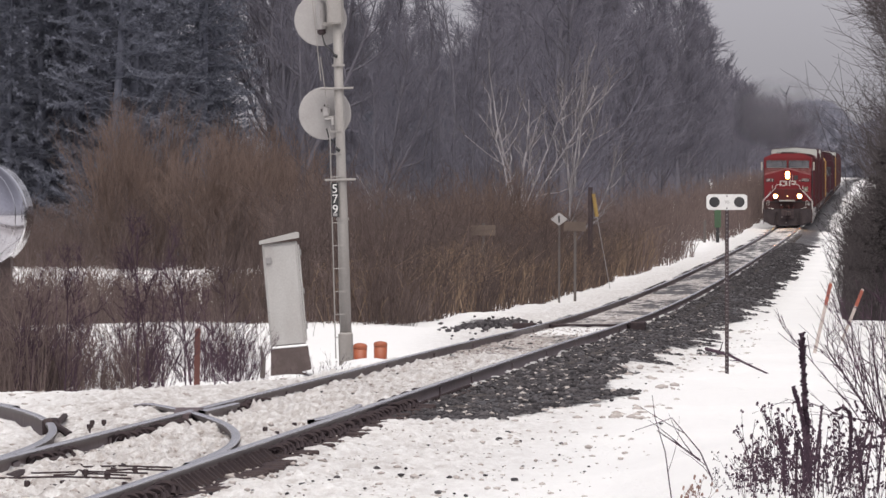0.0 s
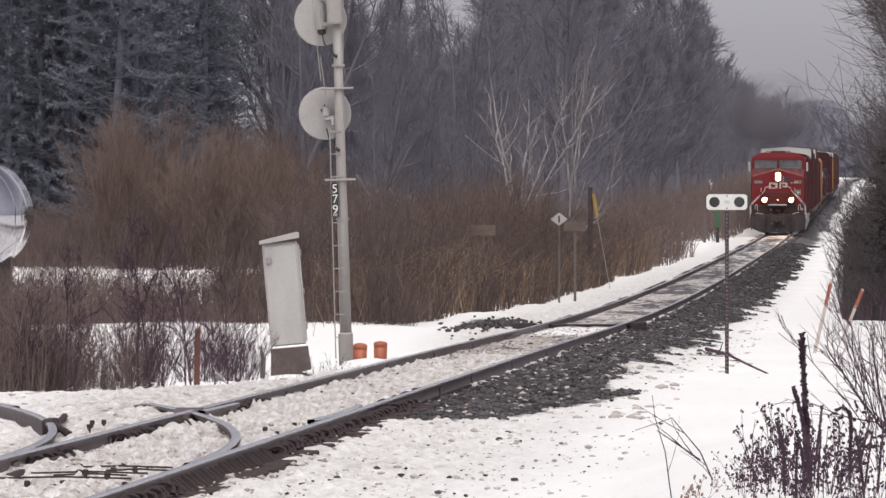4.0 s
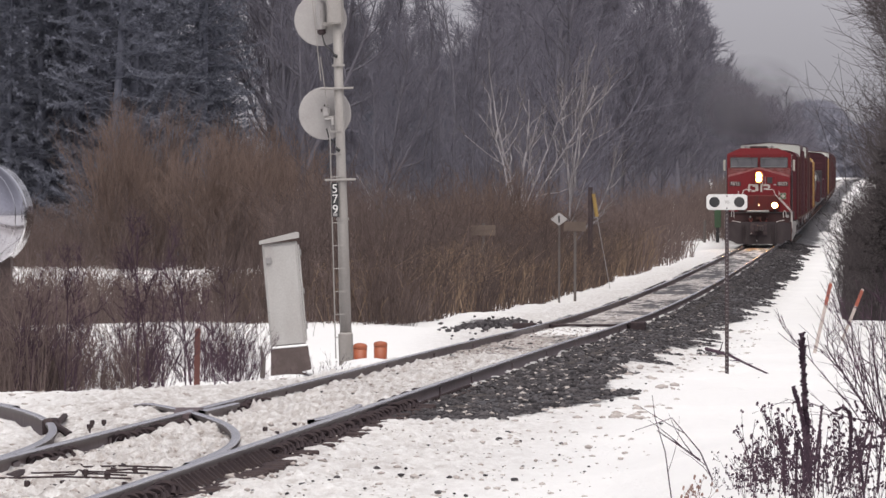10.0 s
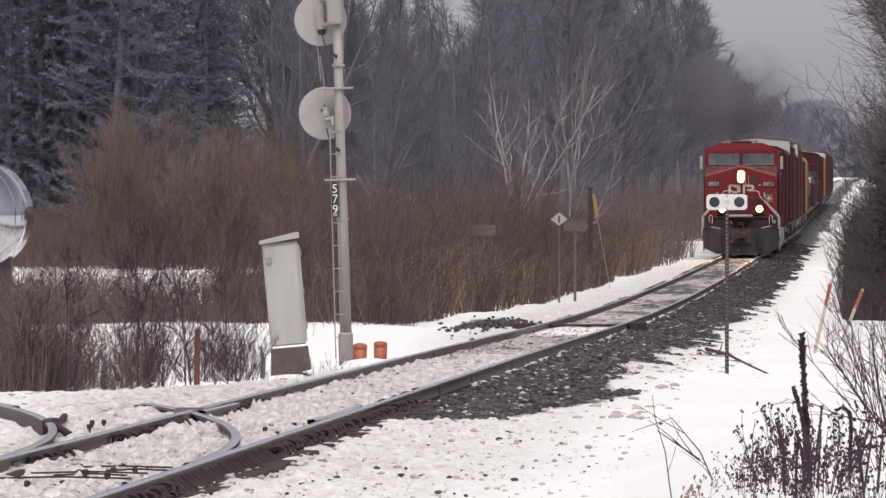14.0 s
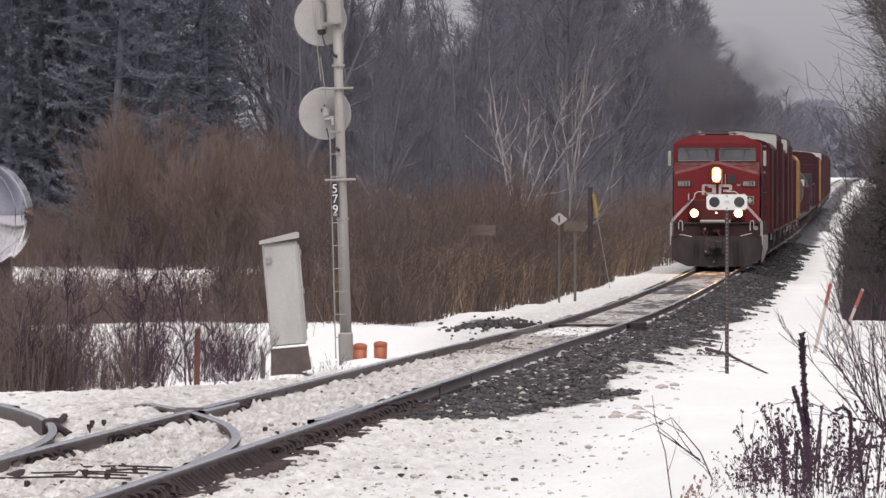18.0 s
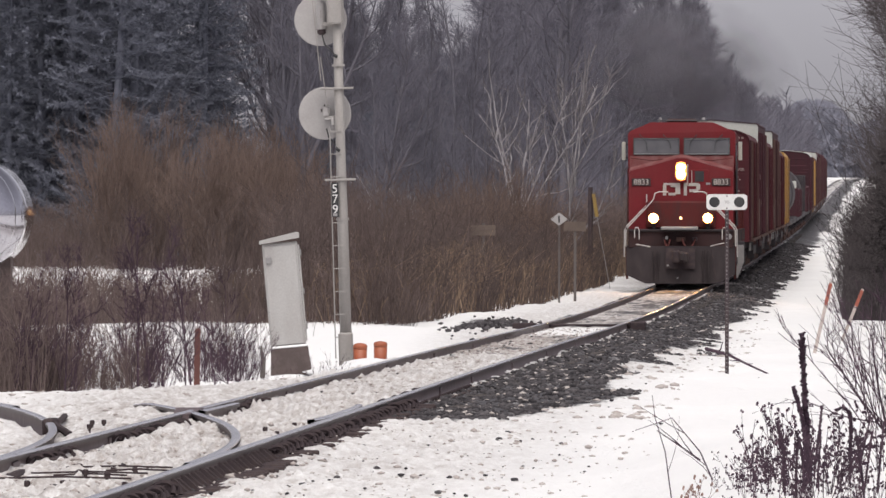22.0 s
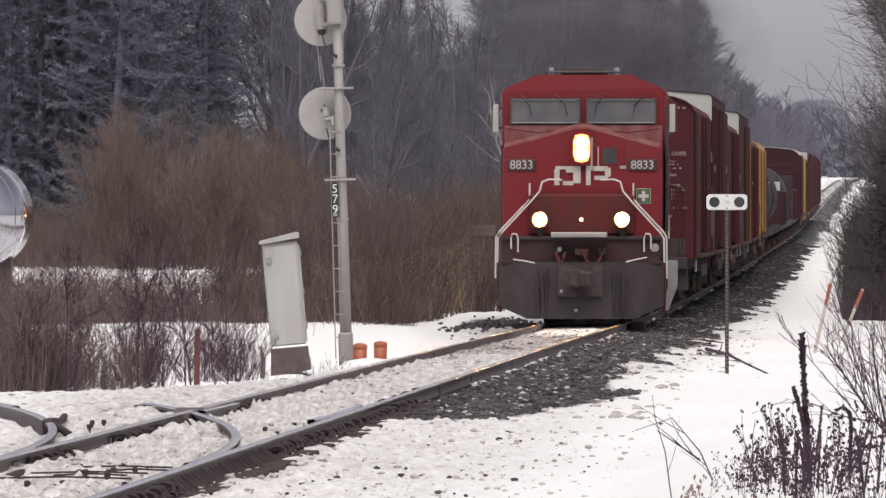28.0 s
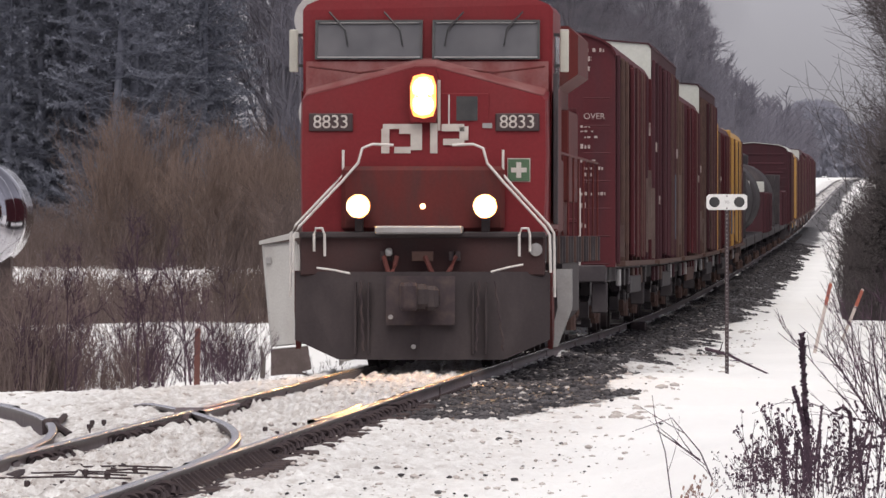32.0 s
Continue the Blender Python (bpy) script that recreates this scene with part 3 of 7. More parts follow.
while ty < 196.0:
    ob = new("tie", tie_me)
    ob.parent = track
    long = 1.0 + (0.28 if 58 < ty < 88 else 0.0)
    ob.location = (TRACK_X + rng.uniform(-0.04, 0.04) - (0.3 if long > 1 else 0), ty, float(rail_z(ty)) - 0.172 + rng.uniform(-0.006, 0.004))
    ob.rotation_euler = (0, 0, radians(rng.uniform(-1.2, 1.2)))
    ob.scale = (long, 1, 1)
    ty += 0.52
far_y = np.arange(196.0, 520.0, 0.52)
cv = np.array([(sx * 1.3, sy * 0.115, z) for sx in (-1, 1) for sy in (-1, 1) for z in (-0.1, 0.0)])
cf = np.array([(0, 1, 3, 2), (4, 6, 7, 5), (0, 4, 5, 1), (2, 3, 7, 6), (0, 2, 6, 4), (1, 5, 7, 3)])
chunks = [(cv + np.array([TRACK_X, yy, rail_z(yy) - 0.165]), cf) for yy in far_y]
tagged(part("far_ties", raw_mesh("far_ties", *joined(chunks), TIE), TIE, track), kind="stuff")

# tie plates and spikes that stand out of the snow beside the rails
plate = Build().box(-0.19, 0.19, -0.09, 0.09, -0.002, 0.018, 0.004).mesh("tie_plate")
plate.materials.append(IRON)
spike = Build().lathe([(0.012, -0.03), (0.012, 0.02), (0.024, 0.022), (0.024, 0.04), (0.01, 0.047)], 6).mesh("spike")
spike.materials.append(IRON)
ty = 56.0
while ty < 100:
    for off in (-0.7525, 0.7525) if ty > 75 else (-0.7525,):
        z = float(rail_z(ty)) - 0.168
        ob = new("tie_plate", plate)
        ob.parent = track
        ob.location = (TRACK_X + off, ty, z)
        for sgn in (-1, 1):
            sp = new("spike", spike)
            sp.parent = ob
            sp.location = (sgn * 0.10, rng.uniform(-0.05, 0.05), 0.016)
    ty += 0.52

# rail braces outside the stock rail
brace = Build().prism([(0.0, -0.045), (0.025, -0.045), (0.12, -0.13), (0.16, -0.145), (0.16, -0.175), (0.0, -0.175)], -0.035, 0.035, 1).mesh("rail_brace")
brace.materials.append(IRON)
chair = Build().box(-0.09, 0.09, -0.06, 0.06, -0.03, 0.03, 0.012).mesh("chair_end")
chair.materials.append(IRON)
ty = 57.5
while ty < 67.0:
    ob = new("rail_brace", brace)
    ob.parent = track
    ob.location = (TRACK_X + 0.79, ty, float(rail_z(ty)) + rng.uniform(-0.012, 0.004))
    ob.rotation_euler = (0, 0, radians(rng.uniform(-3, 3)))
    ob = new("chair_end", chair)
    ob.parent = track
    ob.location = (TRACK_X + 1.02 + rng.uniform(-0.02, 0.02), ty, float(rail_z(ty)) - 0.15 + rng.uniform(-0.012, 0.008))
    ty += 0.42
# spring clips and plate ends along the foot of the rails
clip_pts = [(0.07 * math.cos(a), 0.03 * math.sin(2 * a), 0.075 * math.sin(a)) for a in np.linspace(0, math.pi, 8)]
clip = Build().tube(clip_pts, 0.019, 6).box(-0.075, 0.075, -0.09, 0.09, -0.035, -0.005, 0.006).mesh("rail_clip")
clip.materials.append(IRON)
for a, b, off in ((46.0, 57.4, 0.87), (67.0, 87.0, 0.87), (63.6, 66.5, -0.66), (70.6, 77.0, -0.66), (83.0, 88.0, -0.66), (84.0, 93.0, 0.66)):
    ty = a
    while ty < b:
        ob = new("rail_clip", clip)
        ob.parent = track
        ob.location = (TRACK_X + off + rng.uniform(-0.015, 0.015), ty, float(rail_z(ty)) - 0.112 + rng.uniform(-0.02, 0.012))
        ob.rotation_euler = (radians(rng.uniform(-8, 8)), 0, radians(rng.uniform(-25, 25)))
        if off == 0.87 and rng.random() < 0.75:
            oc = new("chair_end", chair)
            oc.parent = track
            oc.location = (TRACK_X + 1.0 + rng.uniform(-0.04, 0.05), ty, float(rail_z(ty)) - 0.130 + rng.uniform(-0.015, 0.01))
        ty += 0.52
# flared end of the siding's guard rail
for pts in ([(-7.27, 77.6), (-7.08, 74.4)], [(-7.05, 74.2), (-6.70, 72.0)]):
    part("guard_bar", Build().tube([(a, b, float(rail_z(b)) - 0.03 - 0.04 * k) for k, (a, b) in enumerate(pts)], 0.03, 6), IRON, track)
part("heel_block", Build().box(-7.13, -7.03, 74.0, 74.5, float(rail_z(74.2)) - 0.12, float(rail_z(74.2)) + 0.02, 0.015), IRON, track)

# switch heel blocks, bolts and rods standing proud of the snow between the rails
def gz0(x, y):
    return float(ground_z(x, y))


bolt = Build().lathe([(0.013, -0.12), (0.013, 0.0), (0.022, 0.002), (0.022, 0.034), (0.014, 0.04)], 7).mesh("bolt")
bolt.materials.append(IRON)
for px, py in [(160, 745), (181, 745), (155, 761), (187, 757), (131, 831), (138, 829), (137, 834), (198, 833), (236, 829), (262, 829), (187, 846), (213, 846), (148, 848), (254, 848), (300, 832),
               (108, 860), (44, 862), (218, 858), (468, 755), (489, 755), (80, 872), (566, 737), (520, 741)]:
    by = float(np.interp(py, [720, 760, 800, 830, 870], [79.0, 71.5, 64.8, 60.5, 55.8]))
    bx = (px - 1545) * by / 15300.0
    ob = new("bolt", bolt)
    ob.parent = track
    ob.location = (bx, by, gz0(bx, by) + 0.034)
for by, x0, x1 in ((60.4, -5.65, -4.9), (59.6, -5.3, -4.86), (58.9, -5.75, -4.95), (58.4, -5.55, -5.05), (57.6, -5.9, -4.95)):
    z = float(rail_z(by)) - 0.035
    part("switch_rod", Build().tube([(x0, by, z), ((x0 + x1) / 2, by + 0.05, z + 0.01), (x1, by, z)], 0.0075, 6), IRON, track)
for bx, by, w, dl in ((-6.08, 64.2, 0.05, 0.35), (-5.98, 59.8, 0.04, 0.9), (-6.08, 58.0, 0.05, 0.8), (-6.42, 58.6, 0.14, 0.8)):
    z = float(rail_z(by))
    part("heel_block", Build().box(bx - w, bx + w, by - dl, by + dl, z - 0.18, z - 0.06, 0.02), IRON, track)

# lumps of dirty snow and ice thrown up along the rails
rs = np.random.RandomState(11)
ico = bmesh.new()
bmesh.ops.create_icosphere(ico, subdivisions=1, radius=1)
IV = np.array([v.co[:] for v in ico.verts])
IF = np.array([[v.index for v in f.verts] for f in ico.faces])
ico.free()


def scatter_lumps(name, xs, ys, sizes, mat, flat=0.6, sink=0.3, seed=1, lift=0.0):
    r = np.random.RandomState(seed)
    zs = ground_z(xs, ys)
    ch = []
    for x, y_, z, s in zip(xs, ys, zs, sizes):
        jit = 1 + r.uniform(-0.35, 0.35, (len(IV), 1))
        w = r.uniform(0, 6.28)
        rot = np.array([[math.cos(w), -math.sin(w), 0], [math.sin(w), math.cos(w), 0], [0, 0, 1]])
        v = (IV * jit * np.array([1.3, 0.9, flat]) * s) @ rot.T + np.array([x, y_, z + lift + s * flat * (1 - 2 * sink) * 0.5])
        ch.append((v, IF))
    return raw_mesh(name, *joined(ch), mat)


n = 6000
ys = 52 + 110 * rs.rand(n) ** 1.5
k = n * 7 // 8
us = np.concatenate([rs.uniform(-0.66, 0.66, k), rs.normal(1.35, 0.6, n - k).clip(0.9, 3.4)])
tagged(new("snow_lumps", scatter_lumps("snow_lumps", TRACK_X + us, ys, 0.006 + 0.026 * rs.rand(n) ** 4, SNOW_DIRTY, seed=2, lift=0.018)),
       "lumps of dirty ploughed snow along the rails", "snow", kind="stuff")
n = 800
ys = 52 + 110 * rs.rand(n) ** 1.3
us = np.concatenate([rs.uniform(-0.66, 0.66, n // 2), rs.normal(1.7, 0.8, n - n // 2).clip(0.9, 4.6)])
tagged(new("loose_stones", scatter_lumps("loose_stones", TRACK_X + us, ys, 0.006 + 0.024 * rs.rand(n) ** 4, STONE, seed=3, lift=0.015)),
       "scattered dark ballast stones on the snow", "stone", kind="stuff")
n = 560
ys = 47 + 34 * rs.rand(n)
us = 1.05 + 2.6 * rs.rand(n) ** 1.3
tagged(new("verge_snow_lumps", scatter_lumps("verge_snow_lumps", TRACK_X + us, ys, 0.007 + 0.026 * rs.rand(n) ** 3, SNOW_DIRTY, 0.5, 0.4, seed=15, lift=0.004)),
       "small dirty snow lumps beside the near rail", "snow", kind="stuff")
n = 130
ys = 47 + 34 * rs.rand(n)
us = 1.05 + 2.2 * rs.rand(n) ** 1.6
tagged(new("verge_stones", scatter_lumps("verge_stones", TRACK_X + us, ys, 0.005 + 0.018 * rs.rand(n) ** 3, STONE, 0.6, 0.3, seed=16, lift=0.004)),
       "dark stones scattered on the snow beside the near rail", "stone", kind="stuff")
n = 1300
ys = 56 + 54 * rs.rand(n)
us = -0.95 - 4.2 * rs.rand(n) ** 0.7
tagged(new("bank_snow_lumps", scatter_lumps("bank_snow_lumps", TRACK_X + us, ys, 0.008 + 0.035 * rs.rand(n) ** 3, SNOW_DIRTY, 0.4, 0.4, seed=5, lift=0.012)),
       "lumpy ploughed snow along the siding", "snow", kind="stuff")
n = 800
ys = 84 + 120 * rs.rand(n) ** 1.2
us = rs.uniform(0.85, 3.4, n)
tagged(new("shoulder_snow", scatter_lumps("shoulder_snow", TRACK_X + us, ys, 0.012 + 0.05 * rs.rand(n) ** 2, SNOW_DIRTY, 0.45, 0.3, seed=6)),
       "patches of old snow among the ballast", "snow", kind="stuff")
n = 420
tagged(new("stone_heap", scatter_lumps("stone_heap", -7.65 + 0.32 * rs.normal(0, 1, n), 173 + 4.5 * rs.normal(0, 1, n), 0.02 + 0.05 * rs.rand(n) ** 2, STONE, 0.75, 0.3, seed=7, lift=0.02)),
       "small heap of dark ballast stones on the snow", "stone", kind="stuff")
# the ballast shoulder
n = 180000
ys = 74 + 194 * rs.rand(n) ** 1.4
us = rs.uniform(0.8, 3.8, n)
keep = bare_amount(TRACK_X + us, ys) + 0.25 * (lattice(us * 3, ys * 0.8, 21) - 0.5) > 0.42
ys, us = ys[keep][:15000], us[keep][:15000]
tagged(new("ballast_stones", scatter_lumps("ballast_stones", TRACK_X + us, ys, 0.014 + 0.034 * rs.rand(len(us)) ** 2, STONE, 0.75, 0.35, seed=4)),
       "dark crushed-stone ballast on the track shoulder", "ballast", kind="stuff")
n = 60000
ys = 255 + 200 * rs.rand(n) ** 1.2
us = rs.uniform(0.8, 3.6, n)
keep = bare_amount(TRACK_X + us, ys) + 0.25 * (lattice(us * 3, ys * 0.8, 21) - 0.5) > 0.42
ys, us = ys[keep][:6000], us[keep][:6000]
tagged(new("far_ballast_stones", scatter_lumps("far_ballast_stones", TRACK_X + us, ys, 0.025 + 0.05 * rs.rand(len(us)) ** 2, STONE, 0.75, 0.3, seed=14)),
       "dark crushed-stone ballast further along the track shoulder", "ballast", kind="stuff")


# ---- lineside things ----
def gz(x, y):
    return float(ground_z(x, y))


def text_mesh(name, body, size, mat):
    """Letters as a flat mesh, built from the font curve."""
    cu = bpy.data.curves.new(name, "FONT")
    cu.body, cu.size, cu.align_x, cu.align_y, cu.extrude = body, size, "CENTER", "CENTER", 0.002
    tmp = bpy.data.objects.new(name, cu)
    scene.collection.objects.link(tmp)
    me = bpy.data.meshes.new_from_object(tmp.evaluated_get(bpy.context.evaluated_depsgraph_get()))
    bpy.data.objects.remove(tmp)
    me.name = name
    me.materials.clear()
    me.materials.append(mat)
    return me


FACE = pose(0, 0, 0, 90, 0, 0)


def signal_mast():
    x, y = -8.955, 147.0
    z0 = gz(x, y) + 0.15
    t = thing("railway_signal", pose(x, y, z0, 0, -1.6, 0), "grey steel signal mast with two round target discs and a ladder", "signal")
    part("mast_base", Build().box(-0.125, 0.115, -0.12, 0.12, -0.5, 0.50, 0.03), MAST, t)
    part("mast", Build().lathe([(0.100, 0.4), (0.092, 2.5), (0.082, 3.4), (0.075, 6.6)], 16), MAST, t, smooth=True)
    for z in (2.43, 5.05):
        part("band_clamp", Build().lathe([(0.11, z - 0.02), (0.11, z + 0.02)], 14), MAST, t)
    for zc, dx, mat_h in ((4.24, -0.27, 0.18), (5.84, -0.30, 0.3)):
        d = part("target_disc", Build().lathe([(0.02, -0.012), (0.435, -0.012), (0.45, 0.0), (0.435, 0.012), (0.02, 0.012)], 48,
                                              pose(dx, 0.30, zc, 90, 0, 0)), DISC, t, "round pale signal target, its back")
        if zc > 5:
            part("lamp_housing", Build().lathe([(0.05, -0.2), (0.085, -0.17), (0.085, mat_h - 0.06), (0.05, mat_h)], 14, pose(dx + 0.02, 0.16, zc + 0.02)), DISC, d, smooth=True)
            part("lamp_cap", Build().lathe([(0.03, -0.28), (0.07, -0.26), (0.07, -0.19)], 12, pose(dx + 0.02, 0.16, zc + 0.02)), IRON, d)
            part("housing_handle", Build().tube([(dx + 0.02, 0.07, zc + 0.02), (dx + 0.02, 0.045, zc + 0.08), (dx + 0.02, 0.07, zc + 0.16)], 0.010, 6), MAST, d)
        else:
            part("lamp_housing", Build().box(dx - 0.035, dx + 0.085, 0.08, 0.28, zc - 0.06, zc + 0.12, 0.025), DISC, d)
            for lx, lz, lh in ((-0.055, 0.02, 0.06), (0.0, 0.12, 0.035), (0.05, 0.12, 0.035)):
                part("hinge_lug", Build().box(dx + lx, dx + lx + 0.022, 0.07, 0.10, zc + lz, zc + lz + lh, 0.005), IRON, d)
            part("clamp_arm", Build().box(dx + 0.0, dx + 0.20, 0.04, 0.12, zc - 0.115, zc - 0.085, 0.008).box(dx + 0.12, dx + 0.17, 0.02, 0.10, zc - 0.21, zc - 0.06, 0.008), DISC, d)
        part("bracket", Build().box(dx + 0.05, 0.06, 0.05, 0.20, zc - 0.12, zc - 0.05, 0.01).box(-0.05, 0.02, -0.02, 0.24, zc - 0.2, zc - 0.13, 0.01), MAST, d)
        cable = [(dx + 0.03, 0.14, zc - 0.26), (dx + 0.07, 0.08, zc - 0.42), (dx + 0.2, 0.0, zc - 0.55), (-0.05, -0.09, zc - 0.62)]
        part("cable", Build().tube(cable, 0.013, 6), BLACK, d, "black cable")
        part("cable_gland", Build().tube([(-0.06, -0.08, zc - 0.62), (-0.02, -0.11, zc - 0.64)], 0.03, 8), BLACK, d)
        part("disc_step", Build().box(-0.32, 0.24, -0.12, 0.12, zc + 0.40, zc + 0.435, 0.008), MAST, t)
    part("platform_bar", Build().box(-0.28, 0.24, -0.12, 0.12, 3.08, 3.12, 0.01), MAST, t)
    part("relay_box", Build().box(-0.16, 0.10, -0.18, 0.12, 5.75, 6.35, 0.03), MAST, t)
    # ladder
    for lx in (-0.155,):
        part("ladder_stile", Build().tube([(lx - 0.02, -0.10, 0.06), (lx - 0.015, -0.10, 4.0)], 0.011, 6), MAST, t)
    for k in range(10):
        z = 0.42 + k * 0.39
        part("rung", Build().tube([(-0.17, -0.10, z), (0.02, -0.09, z)], 0.010, 6), MAST, t)
    for a, bb in (((-0.42, -0.05, 6.3), (-0.30, -0.05, 4.8)), ((-0.30, -0.05, 5.2), (-0.2, -0.05, 4.35)), ((0.12, -0.05, 6.2), (0.08, -0.05, 5.0))):
        part("stay_rod", Build().tube([a, bb], 0.008, 5), MAST, t)
    num = part("number_plate", Build().box(-0.17, -0.05, -0.14, -0.125, 2.47, 3.05, 0.004), BLACK, t, "black plate with white number 579")
    for k, ch in enumerate("579"):
        o = part("numeral", text_mesh("numeral", ch, 0.21, WHITE), WHITE, num)
        o.matrix_local = pose(-0.11, -0.147, 2.945 - k * 0.175) @ FACE
    part("dark_bar", Build().box(-0.15, -0.08, -0.15, -0.145, 2.485, 2.53), GALV, num)
    return t


def relay_cabinet():
    x, y = -9.82, 146.0
    z0 = gz(x, y)
    t = thing("relay_cabinet", pose(x, y, z0 - 0.12, 0, -5.0, 4), "white steel trackside relay cabinet leaning on a stained concrete base", "cabinet")
    part("base", Build().prism([(-0.36, 0), (0.37, 0), (0.33, 0.66), (-0.30, 0.66)], -0.32, 0.32), CONCRETE, t, "dark stained concrete plinth")
    part("body", Build().box(-0.30, 0.30, -0.28, 0.28, 0.665, 2.44, 0.015), CABINET, t)
    part("door", Build().box(-0.275, 0.265, -0.305, -0.282, 0.72, 2.40, 0.008), CABINET, t)
    part("side_flange", Build().box(0.302, 0.33, -0.26, 0.26, 0.75, 2.38, 0.008), CABINET, t)
    part("roof", Build().prism([(-0.34, 2.44), (0.34, 2.50), (0.34, 2.585), (0.30, 2.60), (-0.34, 2.50)], -0.36, 0.33), CABINET, t)
    part("snow_ledge", Build().box(-0.31, 0.31, -0.33, -0.285, 0.662, 0.70, 0.015), SNOW_LOOSE, t)
    part("lock_box", Build().box(-0.25, -0.16, -0.345, -0.306, 2.10, 2.22, 0.012), GALV, t)
    for z in (0.95, 1.55, 2.2):
        part("hinge", Build().box(0.33, 0.352, -0.28, -0.20, z, z + 0.1, 0.006), GALV, t)
    # split stump beside it
    s = thing("broken_post", pose(-10.30, 145.6, gz(-10.3, 145.6)), "splintered dark wooden post stub beside the cabinet", "post")
    part("stub", Build().tube([(0, 0, -0.1), (0.02, 0, 0.25), (-0.02, 0.01, 0.55)], [0.05, 0.045, 0.02], 6).tube([(0.03, 0, 0.2), (0.06, 0, 0.42)], [0.03, 0.008], 5), GREYWOOD, s)


def pots():
    for (x, y, h) in ((-8.70, 146.6, 0.27), (-8.56, 150.2, 0.30)):
        t = thing("orange_marker_pot", pose(x, y, gz(x, y) + 0.15, 0, 0, 20), "faded orange plastic splice pot half sunk in snow", "marker", "orange pots beside the mast")
        part("body", Build().lathe([(0.108, -0.2), (0.118, h - 0.08)], 16), ORANGE, t, smooth=True)
        part("lid", Build().lathe([(0.120, h - 0.08), (0.122, h - 0.03), (0.110, h + 0.0), (0.06, h + 0.02), (0.01, h + 0.025)], 16), ORANGE, t, smooth=True)


def drifts():
    """Low wind-packed drifts that bury the feet of the lineside things."""
    for x, y, rx_, ry_, h in ((-9.72, 144.8, 0.62, 0.9, 0.15), (-8.50, 146.0, 0.60, 1.6, 0.24), (-8.85, 145.2, 0.7, 1.6, 0.12)):
        t = tagged(part("snow_drift", Build().lathe([(math.cos(a) * (1 + 0.08 * math.sin(9 * a)), math.sin(a)) for a in np.linspace(-0.3, 1.5, 9)], 26), SNOW_LOOSE, smooth=True),
                   "small smooth drift of clean snow", "snow drift", "small snow drifts")
        t.matrix_world = pose(x, y, gz(x, y) - 0.02)
        t.scale = (rx_, ry_, h)


def indicator():
    x, y = -1.82, 108.0
    z0 = gz(x, y)
    t = thing("switch_indicator_sign", pose(x, y, z0, 0, 0, 0), "white plate with two dark round lenses on a perforated post", "sign")
    h = 2.10
    post = part("post", Build().box(-0.024, 0.024, -0.02, 0.02, -0.4, h + 0.15, 0.004), POST, t)
    for k in range(42):
        z = 0.06 + k * 0.05
        part("post_hole", Build().box(-0.006, 0.006, -0.0225, -0.0205, z - 0.007, z + 0.007), GALV, post)
    o = [(-0.255, 0.03), (-0.225, 0.0), (0.225, 0.0), (0.255, 0.03), (0.255, 0.165), (0.225, 0.195), (-0.225, 0.195), (-0.255, 0.165)]
    pl = part("plate", Build().prism([(a, b + h - 0.03) for a, b in o], -0.045, -0.025), WHITE, t)
    for sx in (-1, 1):
        part("lens", Build().lathe([(0.062, -0.02), (0.066, 0.0), (0.055, 0.006), (0.01, 0.010)], 24, pose(sx * 0.155, -0.047, h + 0.068, 90, 0, 0)), BLACK, pl, "dark round lens")
    for z in (0.02, 0.172):
        part("rivet", Build().lathe([(0.009, 0), (0.006, 0.006)], 8, pose(0, -0.046, h - 0.03 + z, 90, 0, 0)), IRON, pl)
    part("label_bar", Build().box(-0.03, 0.03, -0.0475, -0.0455, h + 0.075, h + 0.083), GALV, pl)
    part("label_bar", Build().box(-0.025, 0.035, -0.0475, -0.0455, h + 0.055, h + 0.062), GALV, pl)


def stakes():
    for x, y, lean, h in ((-1.03, 150.0, 13, 1.36), (-0.62, 163.0, 22, 1.15)):
        t = thing("marker_stake", pose(x, y, gz(x, y) - 0.1, 0, lean, 0), "leaning white snow stake with a red top", "stake", "leaning snow stakes")
        part("shaft", Build().box(-0.03, 0.03, -0.012, 0.012, 0, h * 0.70, 0.004), STAKE_W, t)
        part("red_top", Build().box(-0.031, 0.031, -0.013, 0.013, h * 0.70, h * 0.98, 0.004), STAKE_R, t)
        part("tip", Build().box(-0.03, 0.03, -0.012, 0.012, h * 0.98, h, 0.004), STAKE_W, t)


